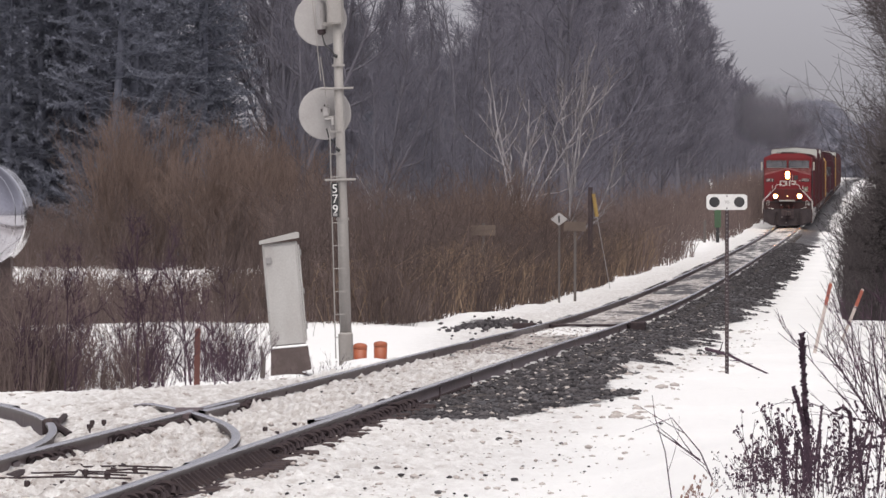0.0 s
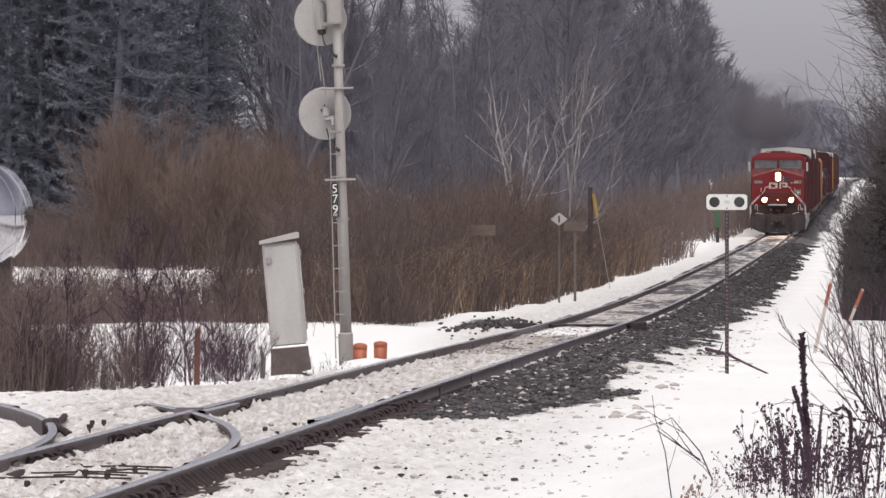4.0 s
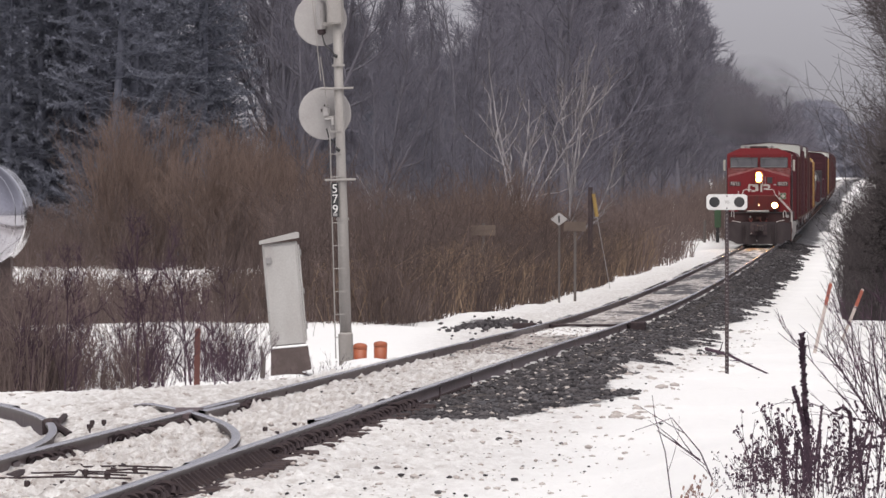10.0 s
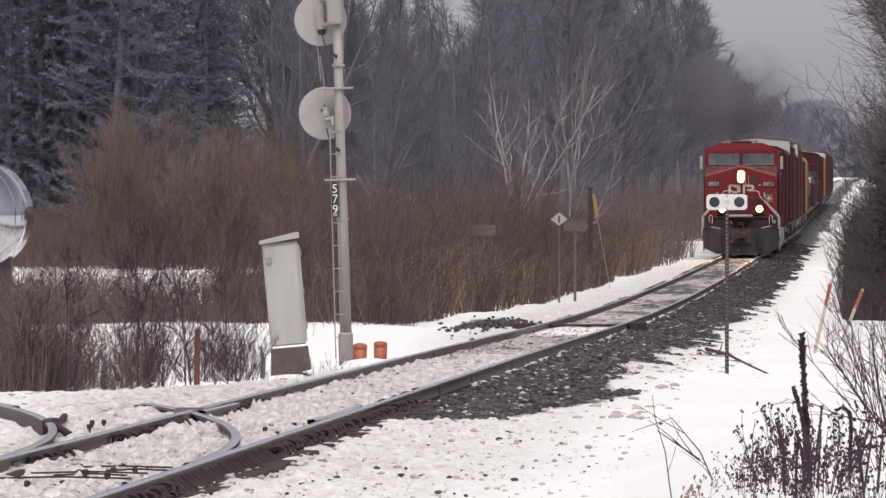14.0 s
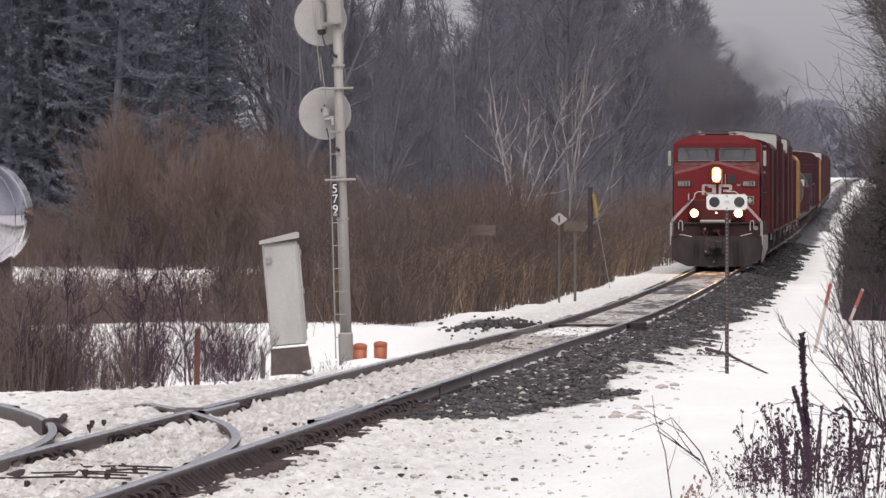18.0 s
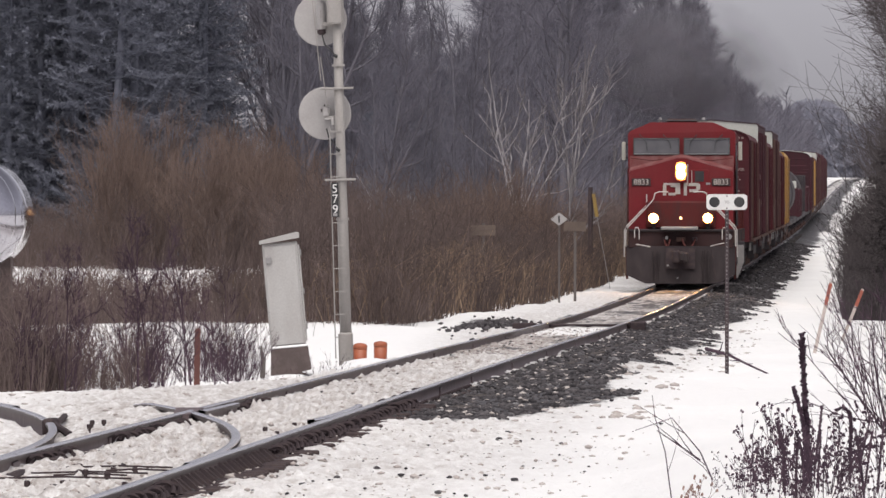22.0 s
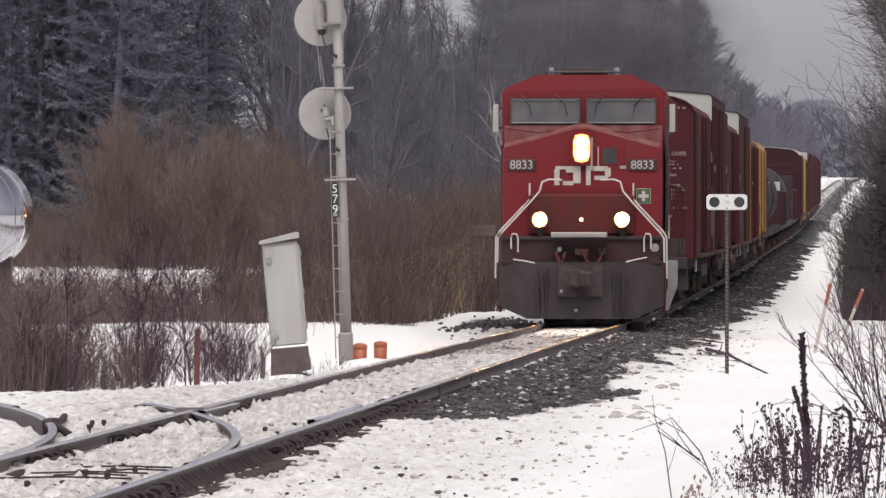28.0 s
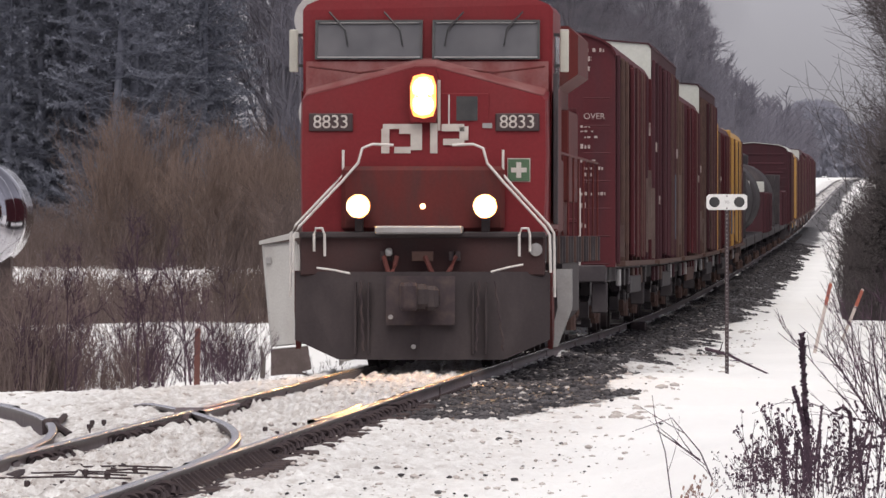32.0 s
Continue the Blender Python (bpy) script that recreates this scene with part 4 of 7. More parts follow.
def signs():
    x, y = -8.16, 225.0
    t = thing("diamond_sign", pose(x, y, gz(x, y) + 0.04), "white diamond sign with a dark stroke on a thin post", "sign")
    part("post", Build().box(-0.025, 0.025, -0.02, 0.02, -0.2, 2.3, 0.004), GREYWOOD, t)
    p = part("plate", Build().prism([(-0.23, 2.15), (0, 1.98), (0.23, 2.15), (0, 2.32)], -0.05, -0.03), DISC, t)
    part("stroke", Build().box(-0.022, 0.022, -0.054, -0.051, 2.06, 2.24), BLACK, p)
    for x, y, h in ((-7.85, 228.0, 2.15), (-9.28, 206.0, 2.05)):
        t = thing("plank_sign", pose(x, y, gz(x, y) - 0.1), "weathered brown board sign on a grey post", "sign", "brown board signs")
        part("post", Build().box(-0.035, 0.035, -0.03, 0.03, 0, h + 0.1, 0.005), GREYWOOD, t)
        part("board", Build().box(-0.29, 0.29, -0.06, -0.032, h - 0.2, h + 0.05, 0.006), WOODSIGN, t)
    x, y = -8.62, 264.0
    t = thing("utility_pole", pose(x, y, gz(x, y) - 0.2, 0, 0, 0), "dark weathered utility pole among brush", "utility pole")
    part("pole", Build().lathe([(0.085, 0), (0.075, 2.6), (0.07, 3.3)], 10), POST, t)
    part("guy_wire", Build().tube([(0.05, 0, 3.25), (0.62, 0, 0.1)], 0.012, 5), GALV, t)
    part("guy_guard", Build().tube([(0.09, -0.03, 3.1), (0.20, -0.03, 2.4)], 0.06, 8), YELLOW, t, "yellow guy-wire guard")
    x, y = -8.1, 452.0
    t = thing("green_box_post", pose(x, y, gz(x, y) - 0.2), "dark green case on a post by the track", "trackside box")
    part("post", Build().box(-0.09, 0.09, -0.08, 0.08, 0, 1.1, 0.01), BLACK, t)
    part("case", Build().box(-0.17, 0.17, -0.15, 0.15, 1.0, 1.95, 0.02), GREEN, t)
    for x, y, h in ((-9.9, 440.0, 1.1), (-8.75, 450.0, 1.3)):
        t = thing("fence_post", pose(x, y, gz(x, y) - 0.1, 0, 1, 0), "short grey wooden lineside post", "post", "lineside posts")
        part("post_body", Build().tube([(0, 0, 0), (0, 0, h)], [0.08, 0.07], 7), GREYWOOD, t)
    x, y = -8.15, 104.0
    t = thing("rusty_post", pose(x, y, gz(x, y) - 0.1, 0, 1, 0), "short rust-red steel post standing among bushes", "post")
    part("post_body", Build().box(-0.035, 0.035, -0.03, 0.03, 0, 0.88, 0.006), POSTRED, t)
    # covered cable run across the track
    y = 167.0
    z = float(rail_z(y))
    t = thing("cable_trough", pose(TRACK_X, y, z), "dark cable trough crossing under the rails with an end box", "cable trough")
    part("channel", Build().box(-1.35, 1.0, -0.2, 0.2, -0.16, -0.045, 0.01), IRON, t)
    part("channel", Build().box(-0.62, 0.62, -15.6, -15.3, -0.20, -0.062, 0.01), IRON, t)
    part("end_box", Build().box(0.82, 1.12, -0.4, 0.4, -0.28, -0.0, 0.02), IRON, t)
    part("end_cap", Build().box(-1.45, -1.0, -0.25, 0.25, -0.22, -0.02, 0.02), IRON, t)


def tank():
    """Polished round tank end that shows at the edge of the view, behind the brush."""
    x, y = -14.33, 135.0
    z = CAM_Z - 0.64
    t = thing("polished_tank", pose(x, y, z), "polished steel tank with a domed end standing among bushes", "tank")
    part("shell", Build().lathe([(0.90, 0.0), (0.90, 3.0), (0.7, 3.2), (0.3, 3.3)], 40, pose(0, 0, 0, -90, 0, 0)), MIRROR, t, smooth=True)
    dome = [(0.915 * math.cos(a), -0.36 * math.sin(a)) for a in np.linspace(0, math.pi / 2 - 0.03, 14)]
    part("dome_end", Build().lathe(dome, 48, pose(0, 0, 0, -90, 0, 0)), MIRROR, t, smooth=True)
    g = gz(x, y) - z
    for yy in (0.5, 2.5):
        part("saddle", Build().box(-0.6, 0.6, yy - 0.12, yy + 0.12, g - 0.2, -0.62, 0.02), CONCRETE, t)


signal_mast(), relay_cabinet(), pots(), drifts(), indicator(), stakes(), signs(), tank()


# ---- trees and brush ----
def grow(rng, p, d, length, segs, bend, up):
    """A wandering line of points from p in the direction d."""
    pts = [np.array(p, float)]
    d = np.array(d, float)
    for _ in range(segs):
        d = d + np.array([rng.gauss(0, bend), rng.gauss(0, bend), rng.gauss(0, bend) + up])
        d /= np.linalg.norm(d)
        pts.append(pts[-1] + d * length / segs)
    return pts


def side_way(rng, d, angle):
    """A direction that leaves d by the angle, at a random side."""
    d = np.asarray(d, float)
    r = np.array([rng.gauss(0, 1) for _ in range(3)])
    r -= d * (r @ d)
    r /= np.linalg.norm(r) + 1e-9
    return d * math.cos(angle) + r * math.sin(angle)


class Sticks:
    def __init__(self):
        self.a, self.b, self.ra, self.rb = [], [], [], []

    def line(self, pts, r0, r1):
        n = len(pts) - 1
        for i in range(n):
            self.a.append(pts[i]), self.b.append(pts[i + 1])
            self.ra.append(r0 + (r1 - r0) * i / n), self.rb.append(r0 + (r1 - r0) * (i + 1) / n)

    def mesh(self, name, mat, n=3):
        return raw_mesh(name, *sticks(self.a, self.b, np.array(self.ra), np.array(self.rb), n), mat)


def bare_tree(seed, h, bark, twig, limbs=16, subs=7, twigs=8, spread=0.30, start=0.22, fork=0, lean=0.03, r0=0.016, tw=0.011, lr=0.005):
    """A leafless tree: trunk with limbs as one mesh, the twiggy crown as another."""
    rng = random.Random(seed)
    wood, fine = Sticks(), Sticks()
    stems = [grow(rng, (0, 0, -0.3), (rng.gauss(0, lean), rng.gauss(0, lean), 1), h, 9, 0.035, 0.02)]
    for k in range(fork):
        base = stems[0][1 + rng.randint(0, 2)]
        stems.append(grow(rng, base, (rng.gauss(0, 0.35), rng.gauss(0, 0.2), 1), h * rng.uniform(0.65, 0.9), 8, 0.05, 0.03))
    for s in stems:
        wood.line(s, h * r0 * (1 if s is stems[0] else 0.75), 0.015)
        for i in range(limbs):
            t = start + (1 - start) * ((i + rng.random()) / limbs) ** 0.9
            k = min(int(t * (len(s) - 1)), len(s) - 2)
            f = t * (len(s) - 1) - k
            p = s[k] * (1 - f) + s[k + 1] * f
            d = s[k + 1] - s[k]
            d /= np.linalg.norm(d)
            ln = h * spread * (1.15 - 0.75 * t) * rng.uniform(0.6, 1.2)
            limb = grow(rng, p, side_way(rng, d, rng.uniform(0.55, 0.95)), ln, 5, 0.10, 0.10)
            wood.line(limb, h * lr * (1.2 - 0.7 * t), min(0.012, h * lr * 0.4))
            for j in range(subs):
                w = 0.25 + 0.75 * (j + rng.random()) / subs
                k2 = min(int(w * 5), 4)
                q = limb[k2] + (limb[k2 + 1] - limb[k2]) * rng.random()
                dd = limb[k2 + 1] - limb[k2]
                dd /= np.linalg.norm(dd)
                sub = grow(rng, q, side_way(rng, dd, rng.uniform(0.4, 0.8)), ln * rng.uniform(0.3, 0.55), 2, 0.14, 0.12)
                fine.line(sub, tw * 1.6, tw)
                for m in range(twigs):
                    k3 = rng.randint(0, 1)
                    q2 = sub[k3] + (sub[k3 + 1] - sub[k3]) * rng.random()
                    d3 = sub[k3 + 1] - sub[k3]
                    d3 /= np.linalg.norm(d3)
                    tg = grow(rng, q2, side_way(rng, d3, rng.uniform(0.35, 0.8)), rng.uniform(0.35, 0.95), 1, 0.12, 0.08)
                    fine.line(tg, tw, tw * 0.55)
    return wood.mesh("trunk", bark, 5), fine.mesh("crown", twig, 3)


def conifer(seed, h, width, needle, bark, whorls=34, low=0.08, fine=1.0):
    """A dark evergreen: tiers of drooping boughs carrying sprays of needles."""
    rng = random.Random(seed)
    wood = Sticks()
    trunk = grow(rng, (0, 0, -0.3), (0, 0, 1), h, 8, 0.015, 0.02)
    wood.line(trunk, h * 0.014, 0.02)
    vs, fs, k = [], [], 0
    for i in range(whorls):
        t = low + (0.99 - low) * i / whorls
        for b in range(rng.randint(4, 6)):
            z = t * h + rng.uniform(-1.6, 1.6) * h / whorls
            w = rng.uniform(0, 6.283)
            ln = width * (1 - t) ** 0.75 * rng.uniform(0.55, 1.15) + 0.25
            p = np.array([0, 0, z])
            d = np.array([math.cos(w), math.sin(w), rng.uniform(-0.3, 0.5)])
            bough = grow(rng, p, d, ln, 4, 0.12, rng.uniform(-0.05, 0.09))
            wood.line(bough, 0.022, 0.008)
            for s in range(int((24 + ln * 28) / fine)):
                f = rng.uniform(0.15, 1.0)
                kk = min(int(f * 4), 3)
                c = bough[kk] + (bough[kk + 1] - bough[kk]) * (f * 4 - kk)
                a = side_way(rng, d / np.linalg.norm(d), rng.uniform(0.3, 1.1))
                a[2] += rng.uniform(-0.25, 0.35)
                side = np.cross(a, [rng.gauss(0, 1), rng.gauss(0, 1), rng.gauss(0, 1)])
                side /= np.linalg.norm(side) + 1e-9
                L, W = rng.uniform(0.14, 0.34) * fine, rng.uniform(0.018, 0.042) * fine
                vs += [c - side * W * 0.4, c + a * L * 0.5 - side * W, c + a * L, c + a * L * 0.5 + side * W]
                fs.append((k, k + 1, k + 2, k + 3))
                k += 4
    return wood.mesh("trunk", bark, 5), raw_mesh("crown", np.array(vs), np.array(fs), needle)


def shrub(seed, h, stems, mat, spread=0.45, twigs=9, r=0.012):
    rng = random.Random(seed)
    st, tw = Sticks(), Sticks()
    for i in range(stems):
        w = rng.uniform(0, 6.283)
        o = np.array([math.cos(w), math.sin(w), 0]) * rng.uniform(0, 0.35) * h * 0.3
        ln = h * rng.uniform(0.6, 1.05)
        s = grow(rng, o + np.array([0, 0, -0.1]), (math.cos(w) * spread * rng.random(), math.sin(w) * spread * rng.random(), 1), ln, 5, 0.07, 0.04)
        st.line(s, r, r * 0.45)
        for j in range(twigs):
            k = rng.randint(1, 4)
            q = s[k] + (s[k + 1] - s[k]) * rng.random()
            d = s[k + 1] - s[k]
            d /= np.linalg.norm(d)
            tg = grow(rng, q, side_way(rng, d, rng.uniform(0.25, 0.6)), ln * rng.uniform(0.12, 0.32), 3, 0.08, 0.08)
            tw.line(tg, r * 0.6, r * 0.35)
            for m in range(2):
                q2 = tg[1] + (tg[2] - tg[1]) * rng.random()
                tw.line(grow(rng, q2, side_way(rng, d, rng.uniform(0.3, 0.7)), ln * 0.1, 1, 0.05, 0.05), r * 0.4, r * 0.25)
    return st.mesh("stem_fan", mat, 3), tw.mesh("crown", mat, 3)


def plant(kind, meshes, x, y, scale, turn, label, category, group, names=("trunk", "crown")):
    t = thing(kind, pose(x, y, gz(x, y) - 0.1, 0, 0, turn), label, category, group)
    t.scale = (scale, scale, scale)
    for nm, me in zip(names, meshes):
        ob = new(nm, me)
        ob.parent = t
        if nm in ("stalk", "seed_spray", "seed_spike", "stalk_spray", "crown"):
            ob["kind"] = "stuff"
    return t


tr = random.Random(77)
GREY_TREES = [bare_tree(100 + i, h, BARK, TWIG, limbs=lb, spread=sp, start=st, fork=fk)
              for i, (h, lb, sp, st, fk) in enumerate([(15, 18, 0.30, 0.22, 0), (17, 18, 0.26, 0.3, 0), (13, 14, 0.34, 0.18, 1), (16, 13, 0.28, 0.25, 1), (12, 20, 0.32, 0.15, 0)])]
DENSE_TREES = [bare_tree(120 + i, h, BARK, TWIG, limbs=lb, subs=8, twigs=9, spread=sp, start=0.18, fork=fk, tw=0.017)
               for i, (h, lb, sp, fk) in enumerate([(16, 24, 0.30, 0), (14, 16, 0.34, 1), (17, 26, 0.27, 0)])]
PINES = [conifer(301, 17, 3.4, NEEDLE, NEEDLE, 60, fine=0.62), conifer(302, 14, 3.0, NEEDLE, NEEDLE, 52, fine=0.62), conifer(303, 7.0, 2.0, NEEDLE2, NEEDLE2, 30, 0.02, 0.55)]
WILLOWS = [shrub(401, 4.8, 70, REDTWIG, 0.55, 18, 0.012), shrub(402, 4.2, 60, REDTWIG, 0.7, 18, 0.011), shrub(403, 5.4, 64, REDTWIG, 0.42, 18, 0.012)]
BUSHES = [shrub(411, 2.2, 26, BROWNTWIG, 0.5, 7, 0.010), shrub(412, 1.6, 22, BROWNTWIG, 0.6, 6, 0.009), shrub(413, 3.0, 24, BROWNTWIG, 0.35, 8, 0.012)]

SCRUBS = [shrub(431, 4.6, 40, SCRUB, 0.5, 11, 0.014), shrub(432, 3.8, 36, SCRUB, 0.6, 11, 0.013), shrub(433, 5.6, 34, SCRUB, 0.42, 12, 0.014)]
VERGE = [shrub(421, 1.5, 9, DARKWEED, 0.9, 6, 0.007), shrub(422, 1.3, 8, DARKWEED, 1.1, 6, 0.006)]
G_TREE = "bare grey trees of the woods"
L_TREE = "tall leafless grey deciduous tree with fine twigs"
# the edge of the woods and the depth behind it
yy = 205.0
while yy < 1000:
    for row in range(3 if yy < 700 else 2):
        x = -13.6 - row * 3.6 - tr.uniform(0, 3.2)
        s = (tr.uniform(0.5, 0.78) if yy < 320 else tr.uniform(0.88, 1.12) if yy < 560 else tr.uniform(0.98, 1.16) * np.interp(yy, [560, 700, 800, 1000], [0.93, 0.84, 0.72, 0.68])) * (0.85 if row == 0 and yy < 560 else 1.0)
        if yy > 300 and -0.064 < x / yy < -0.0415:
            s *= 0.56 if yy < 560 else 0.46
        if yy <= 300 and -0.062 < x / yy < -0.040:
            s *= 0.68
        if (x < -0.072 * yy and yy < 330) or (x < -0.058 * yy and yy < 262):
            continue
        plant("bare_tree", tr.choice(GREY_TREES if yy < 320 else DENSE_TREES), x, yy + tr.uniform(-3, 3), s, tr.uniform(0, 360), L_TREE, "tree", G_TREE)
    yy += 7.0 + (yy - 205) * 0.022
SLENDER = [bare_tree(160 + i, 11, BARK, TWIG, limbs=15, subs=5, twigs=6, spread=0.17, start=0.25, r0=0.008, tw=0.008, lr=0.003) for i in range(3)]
for i in range(34):
    y = tr.uniform(285, 350)
    x = y * tr.uniform(-0.064, -0.041)
    plant("bare_tree", SLENDER[i % 3], x, y, tr.uniform(0.75, 1.05), tr.uniform(0, 360), "slender leafless grey tree against the sky", "tree", G_TREE)
# dark evergreens
stand = random.Random(12)
for i in range(50):
    y = stand.uniform(300, 348)
    x = y * stand.uniform(-0.106, -0.0775)
    k, s = stand.choice([0, 0, 1]), stand.uniform(0.85, 1.2)
    if i > 39:
        y = stand.uniform(300, 345)
        x = y * stand.uniform(-0.064, -0.047)
        k, s = stand.choice([0, 1]), stand.uniform(0.36, 0.52)
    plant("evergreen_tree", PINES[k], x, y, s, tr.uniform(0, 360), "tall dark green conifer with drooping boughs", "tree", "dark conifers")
# evergreens and brush on the near side of the line
for x, y, k, s in [(1.1, 204, 2, 0.80), (2.0, 199, 2, 0.95), (0.8, 222, 2, 0.80), (1.8, 215, 2, 1.0), (1.3, 236, 2, 0.9), (2.7, 226, 2, 1.1), (1.1, 252, 2, 0.85), (2.2, 262, 2, 1.1), (1.5, 285, 2, 1.0), (2.7, 300, 2, 1.1),
                   (2.8, 360, 2, 1.0), (0.7, 197, 2, 0.52), (1.5, 193, 2, 0.6), (0.45, 212, 2, 0.5), (2.3, 191, 2, 0.62), (0.9, 228, 2, 0.6), (3.6, 205, 1, 0.62), (4.2, 232, 1, 0.7), (2.9, 400, 2, 1.1), (2.9, 450, 2, 1.2)]:
    plant("evergreen_tree", PINES[k], x, y, s, tr.uniform(0, 360), "low dark evergreen beside the snowy verge", "tree", "evergreens along the verge")
for x, y, s in [(2.9, 320, 0.6), (2.9, 420, 0.7), (3.0, 520, 0.7), (3.2, 640, 0.8), (3.4, 760, 0.8)]:
    plant("bare_tree", tr.choice(GREY_TREES), x, y, s, tr.uniform(0, 360), "small leafless grey tree at the verge", "tree", "bare trees along the verge")
DARK_TREES = [bare_tree(140 + i, 9.5, SCRUB, SCRUB, limbs=20, subs=7, twigs=9, spread=sp, start=0.3, fork=i, r0=0.010, tw=0.0055, lr=0.0024) for i, sp in enumerate((0.32, 0.36))]
for x, y, k, s, turn in [(1.6, 188, 0, 0.92, 40), (2.2, 176, 1, 0.85, 200), (2.5, 192, 0, 1.05, 300), (1.9, 206, 1, 0.9, 100), (1.8, 172, 0, 0.62, 70), (2.5, 158, 1, 0.75, 10), (2.9, 182, 1, 1.05, 60), (2.1, 196, 0, 1.0, 190)]:
    plant("bare_tree", DARK_TREES[k], x, y, s, turn, "dark leafless tree leaning over the verge", "tree", "bare trees along the verge")
# brown scrub that closes the near side of the line
for i in range(150):
    y = tr.uniform(225, 400) if i > 40 else tr.uniform(150, 225)
    x = np.interp(y, [150, 224, 235, 400], [2.4, 1.7, 0.75, 0.7]) + tr.random() ** 1.3 * 2.6
    k = i % 3
    plant("verge_shrub", SCRUBS[k], x, y, tr.uniform(0.5, 0.9) * (0.75 if x < 1.9 else 1.1), tr.uniform(0, 360), "tall brown leafless shrub crowding the verge", "shrub", "brown shrubs along the verge", ("stem_fan", "crown"))
# birches
def birch(seed, stems):
    """Slender pale stems, each with a lean, a length and the height at which it leaves the first."""
    rng = random.Random(seed)
    wood, fine = Sticks(), Sticks()
    first = None
    for base, lean, ln, r in stems:
        p = np.array([0, 0, -0.3]) if first is None else first[min(int(base / first[-1][2] * 10), 9)]
        s = grow(rng, p, (math.sin(lean), rng.gauss(0, 0.15), math.cos(lean)), ln, 10, 0.075, 0.05)
        first = s if first is None else first
        wood.line(s, r * 0.8, 0.012)
        for i in range(7):
            k = rng.randint(3, 9)
            d = (s[k + 1] - s[k]) / np.linalg.norm(s[k + 1] - s[k])
            b = grow(rng, s[k], side_way(rng, d, rng.uniform(0.4, 0.8)), ln * rng.uniform(0.14, 0.3), 5, 0.14, 0.08)
            wood.line(b, 0.018, 0.009)
            for j in range(5):
                q = b[rng.randint(1, 5)]
                fine.line(grow(rng, q, side_way(rng, d, rng.uniform(0.3, 0.8)), rng.uniform(0.25, 0.7), 2, 0.12, 0.05), 0.009, 0.006)
    return wood.mesh("trunk", BIRCH, 5), fine.mesh("crown", BIRCHTWIG, 3)


BIRCHES = [birch(211, [(0, 0.02, 7.2, 0.055), (1.2, -0.08, 5.0, 0.04), (2.2, 0.32, 4.0, 0.036), (1.6, 0.12, 5.4, 0.04)]),
           birch(212, [(0, 0.02, 7.4, 0.062), (2.8, 0.50, 4.2, 0.05), (1.9, 0.95, 3.0, 0.038), (3.4, -0.12, 3.0, 0.032), (3.8, 0.62, 2.7, 0.032)]),
           birch(213, [(0, 0.02, 6.2, 0.045), (1.8, 0.25, 3.4, 0.032), (2.6, -0.2, 2.6, 0.028)])]
BIRCHES.append(birch(214, [(0, 0.35, 3.4, 0.026), (0.4, 0.85, 3.0, 0.022), (0.6, 1.05, 2.6, 0.02), (0.3, -0.6, 2.2, 0.018), (0.8, 0.6, 2.6, 0.02)]))
for x, y, k, s, turn in [(-15.7, 258, 3, 1.0, 4), (-14.9, 262, 3, 0.9, -12), (-10.7, 264, 0, 1.08, 8), (-9.6, 268, 1, 1.10, -6), (-11.2, 270, 2, 1.0, 15)]:
    plant("birch_tree", BIRCHES[k], x, y, s, turn, "leafless birch with pale white limbs", "tree", "white birches")
# rust-red willow scrub
for x, y, k, s in [(-24.2, 278, 2, 0.86), (-24.6, 284, 2, 0.70), (-23.6, 280, 0, 0.74), (-24.1, 286, 2, 0.90), (-22.2, 282, 1, 0.80), (-21.4, 276, 0, 0.84), (-20.7, 284, 2, 0.82), (-20.0, 278, 1, 0.95), (-19.5, 284, 0, 0.88),
                   (-18.9, 276, 1, 0.88), (-21.0, 288, 0, 0.92), (-18.4, 282, 2, 0.62), (-10.9, 236, 1, 0.75), (-10.4, 241, 0, 0.72), (-9.9, 238, 1, 0.66), (-9.3, 240, 2, 0.48), (-11.5, 232, 1, 0.62), (-17.2, 300, 1, 0.6), (-15.2, 300, 0, 0.5)]:
    plant("willow_shrub", WILLOWS[k], x, y, s, tr.uniform(0, 360), "rust-red leafless willow shrub", "shrub", "red willow scrub", ("stem_fan", "crown"))
# brown bushes along the brush edge
for i in range(120):
    y = tr.uniform(97, 107) if i < 34 else tr.uniform(173, 182) if i < 64 else tr.uniform(185, 420)
    if i < 34:
        x = -8.4 - tr.random() * 3.6
    elif i < 64:
        x = -8.9 - tr.random() * 11.0
    else:
        x = np.interp(y, [185, 229, 308, 378, 384, 420], [-9.5, -8.9, -8.7, -8.3, -10.3, -11.6]) - tr.random() ** 1.5 * 5.0
        if x < -0.069 * y:
            continue
    s = tr.uniform(0.2, 0.42) if i < 34 else tr.uniform(0.2, 0.36) if x < -14.4 and i < 64 else tr.uniform(0.5, 0.9)
    plant("brown_bush", tr.choice(BUSHES), x, y, s, tr.uniform(0, 360), "brown leafless bush in snow", "shrub", "brown lineside bushes", ("stem_fan", "crown"))
for i in range(22):
    plant("brown_bush", tr.choice(BUSHES), tr.uniform(-15.5, -10.6), tr.uniform(112, 150), tr.uniform(0.25, 0.5), tr.uniform(0, 360), "brown leafless bush in snow", "shrub", "brown lineside bushes", ("stem_fan", "crown"))


for i in range(62):
    if 17 < i < 46:
        continue
    y = tr.uniform(97, 108) if i < 46 else tr.uniform(116, 136)
    x = -8.3 - 2.4 * tr.random() if i < 46 else -(0.0722 + 0.009 * tr.random()) * y
    plant("brown_bush", tr.choice(VERGE), x, y, tr.uniform(0.45, 0.95), tr.uniform(0, 360), "dark brown leafless bush with tangled twigs in snow", "shrub", "brown lineside bushes", ("stem_fan", "crown"))


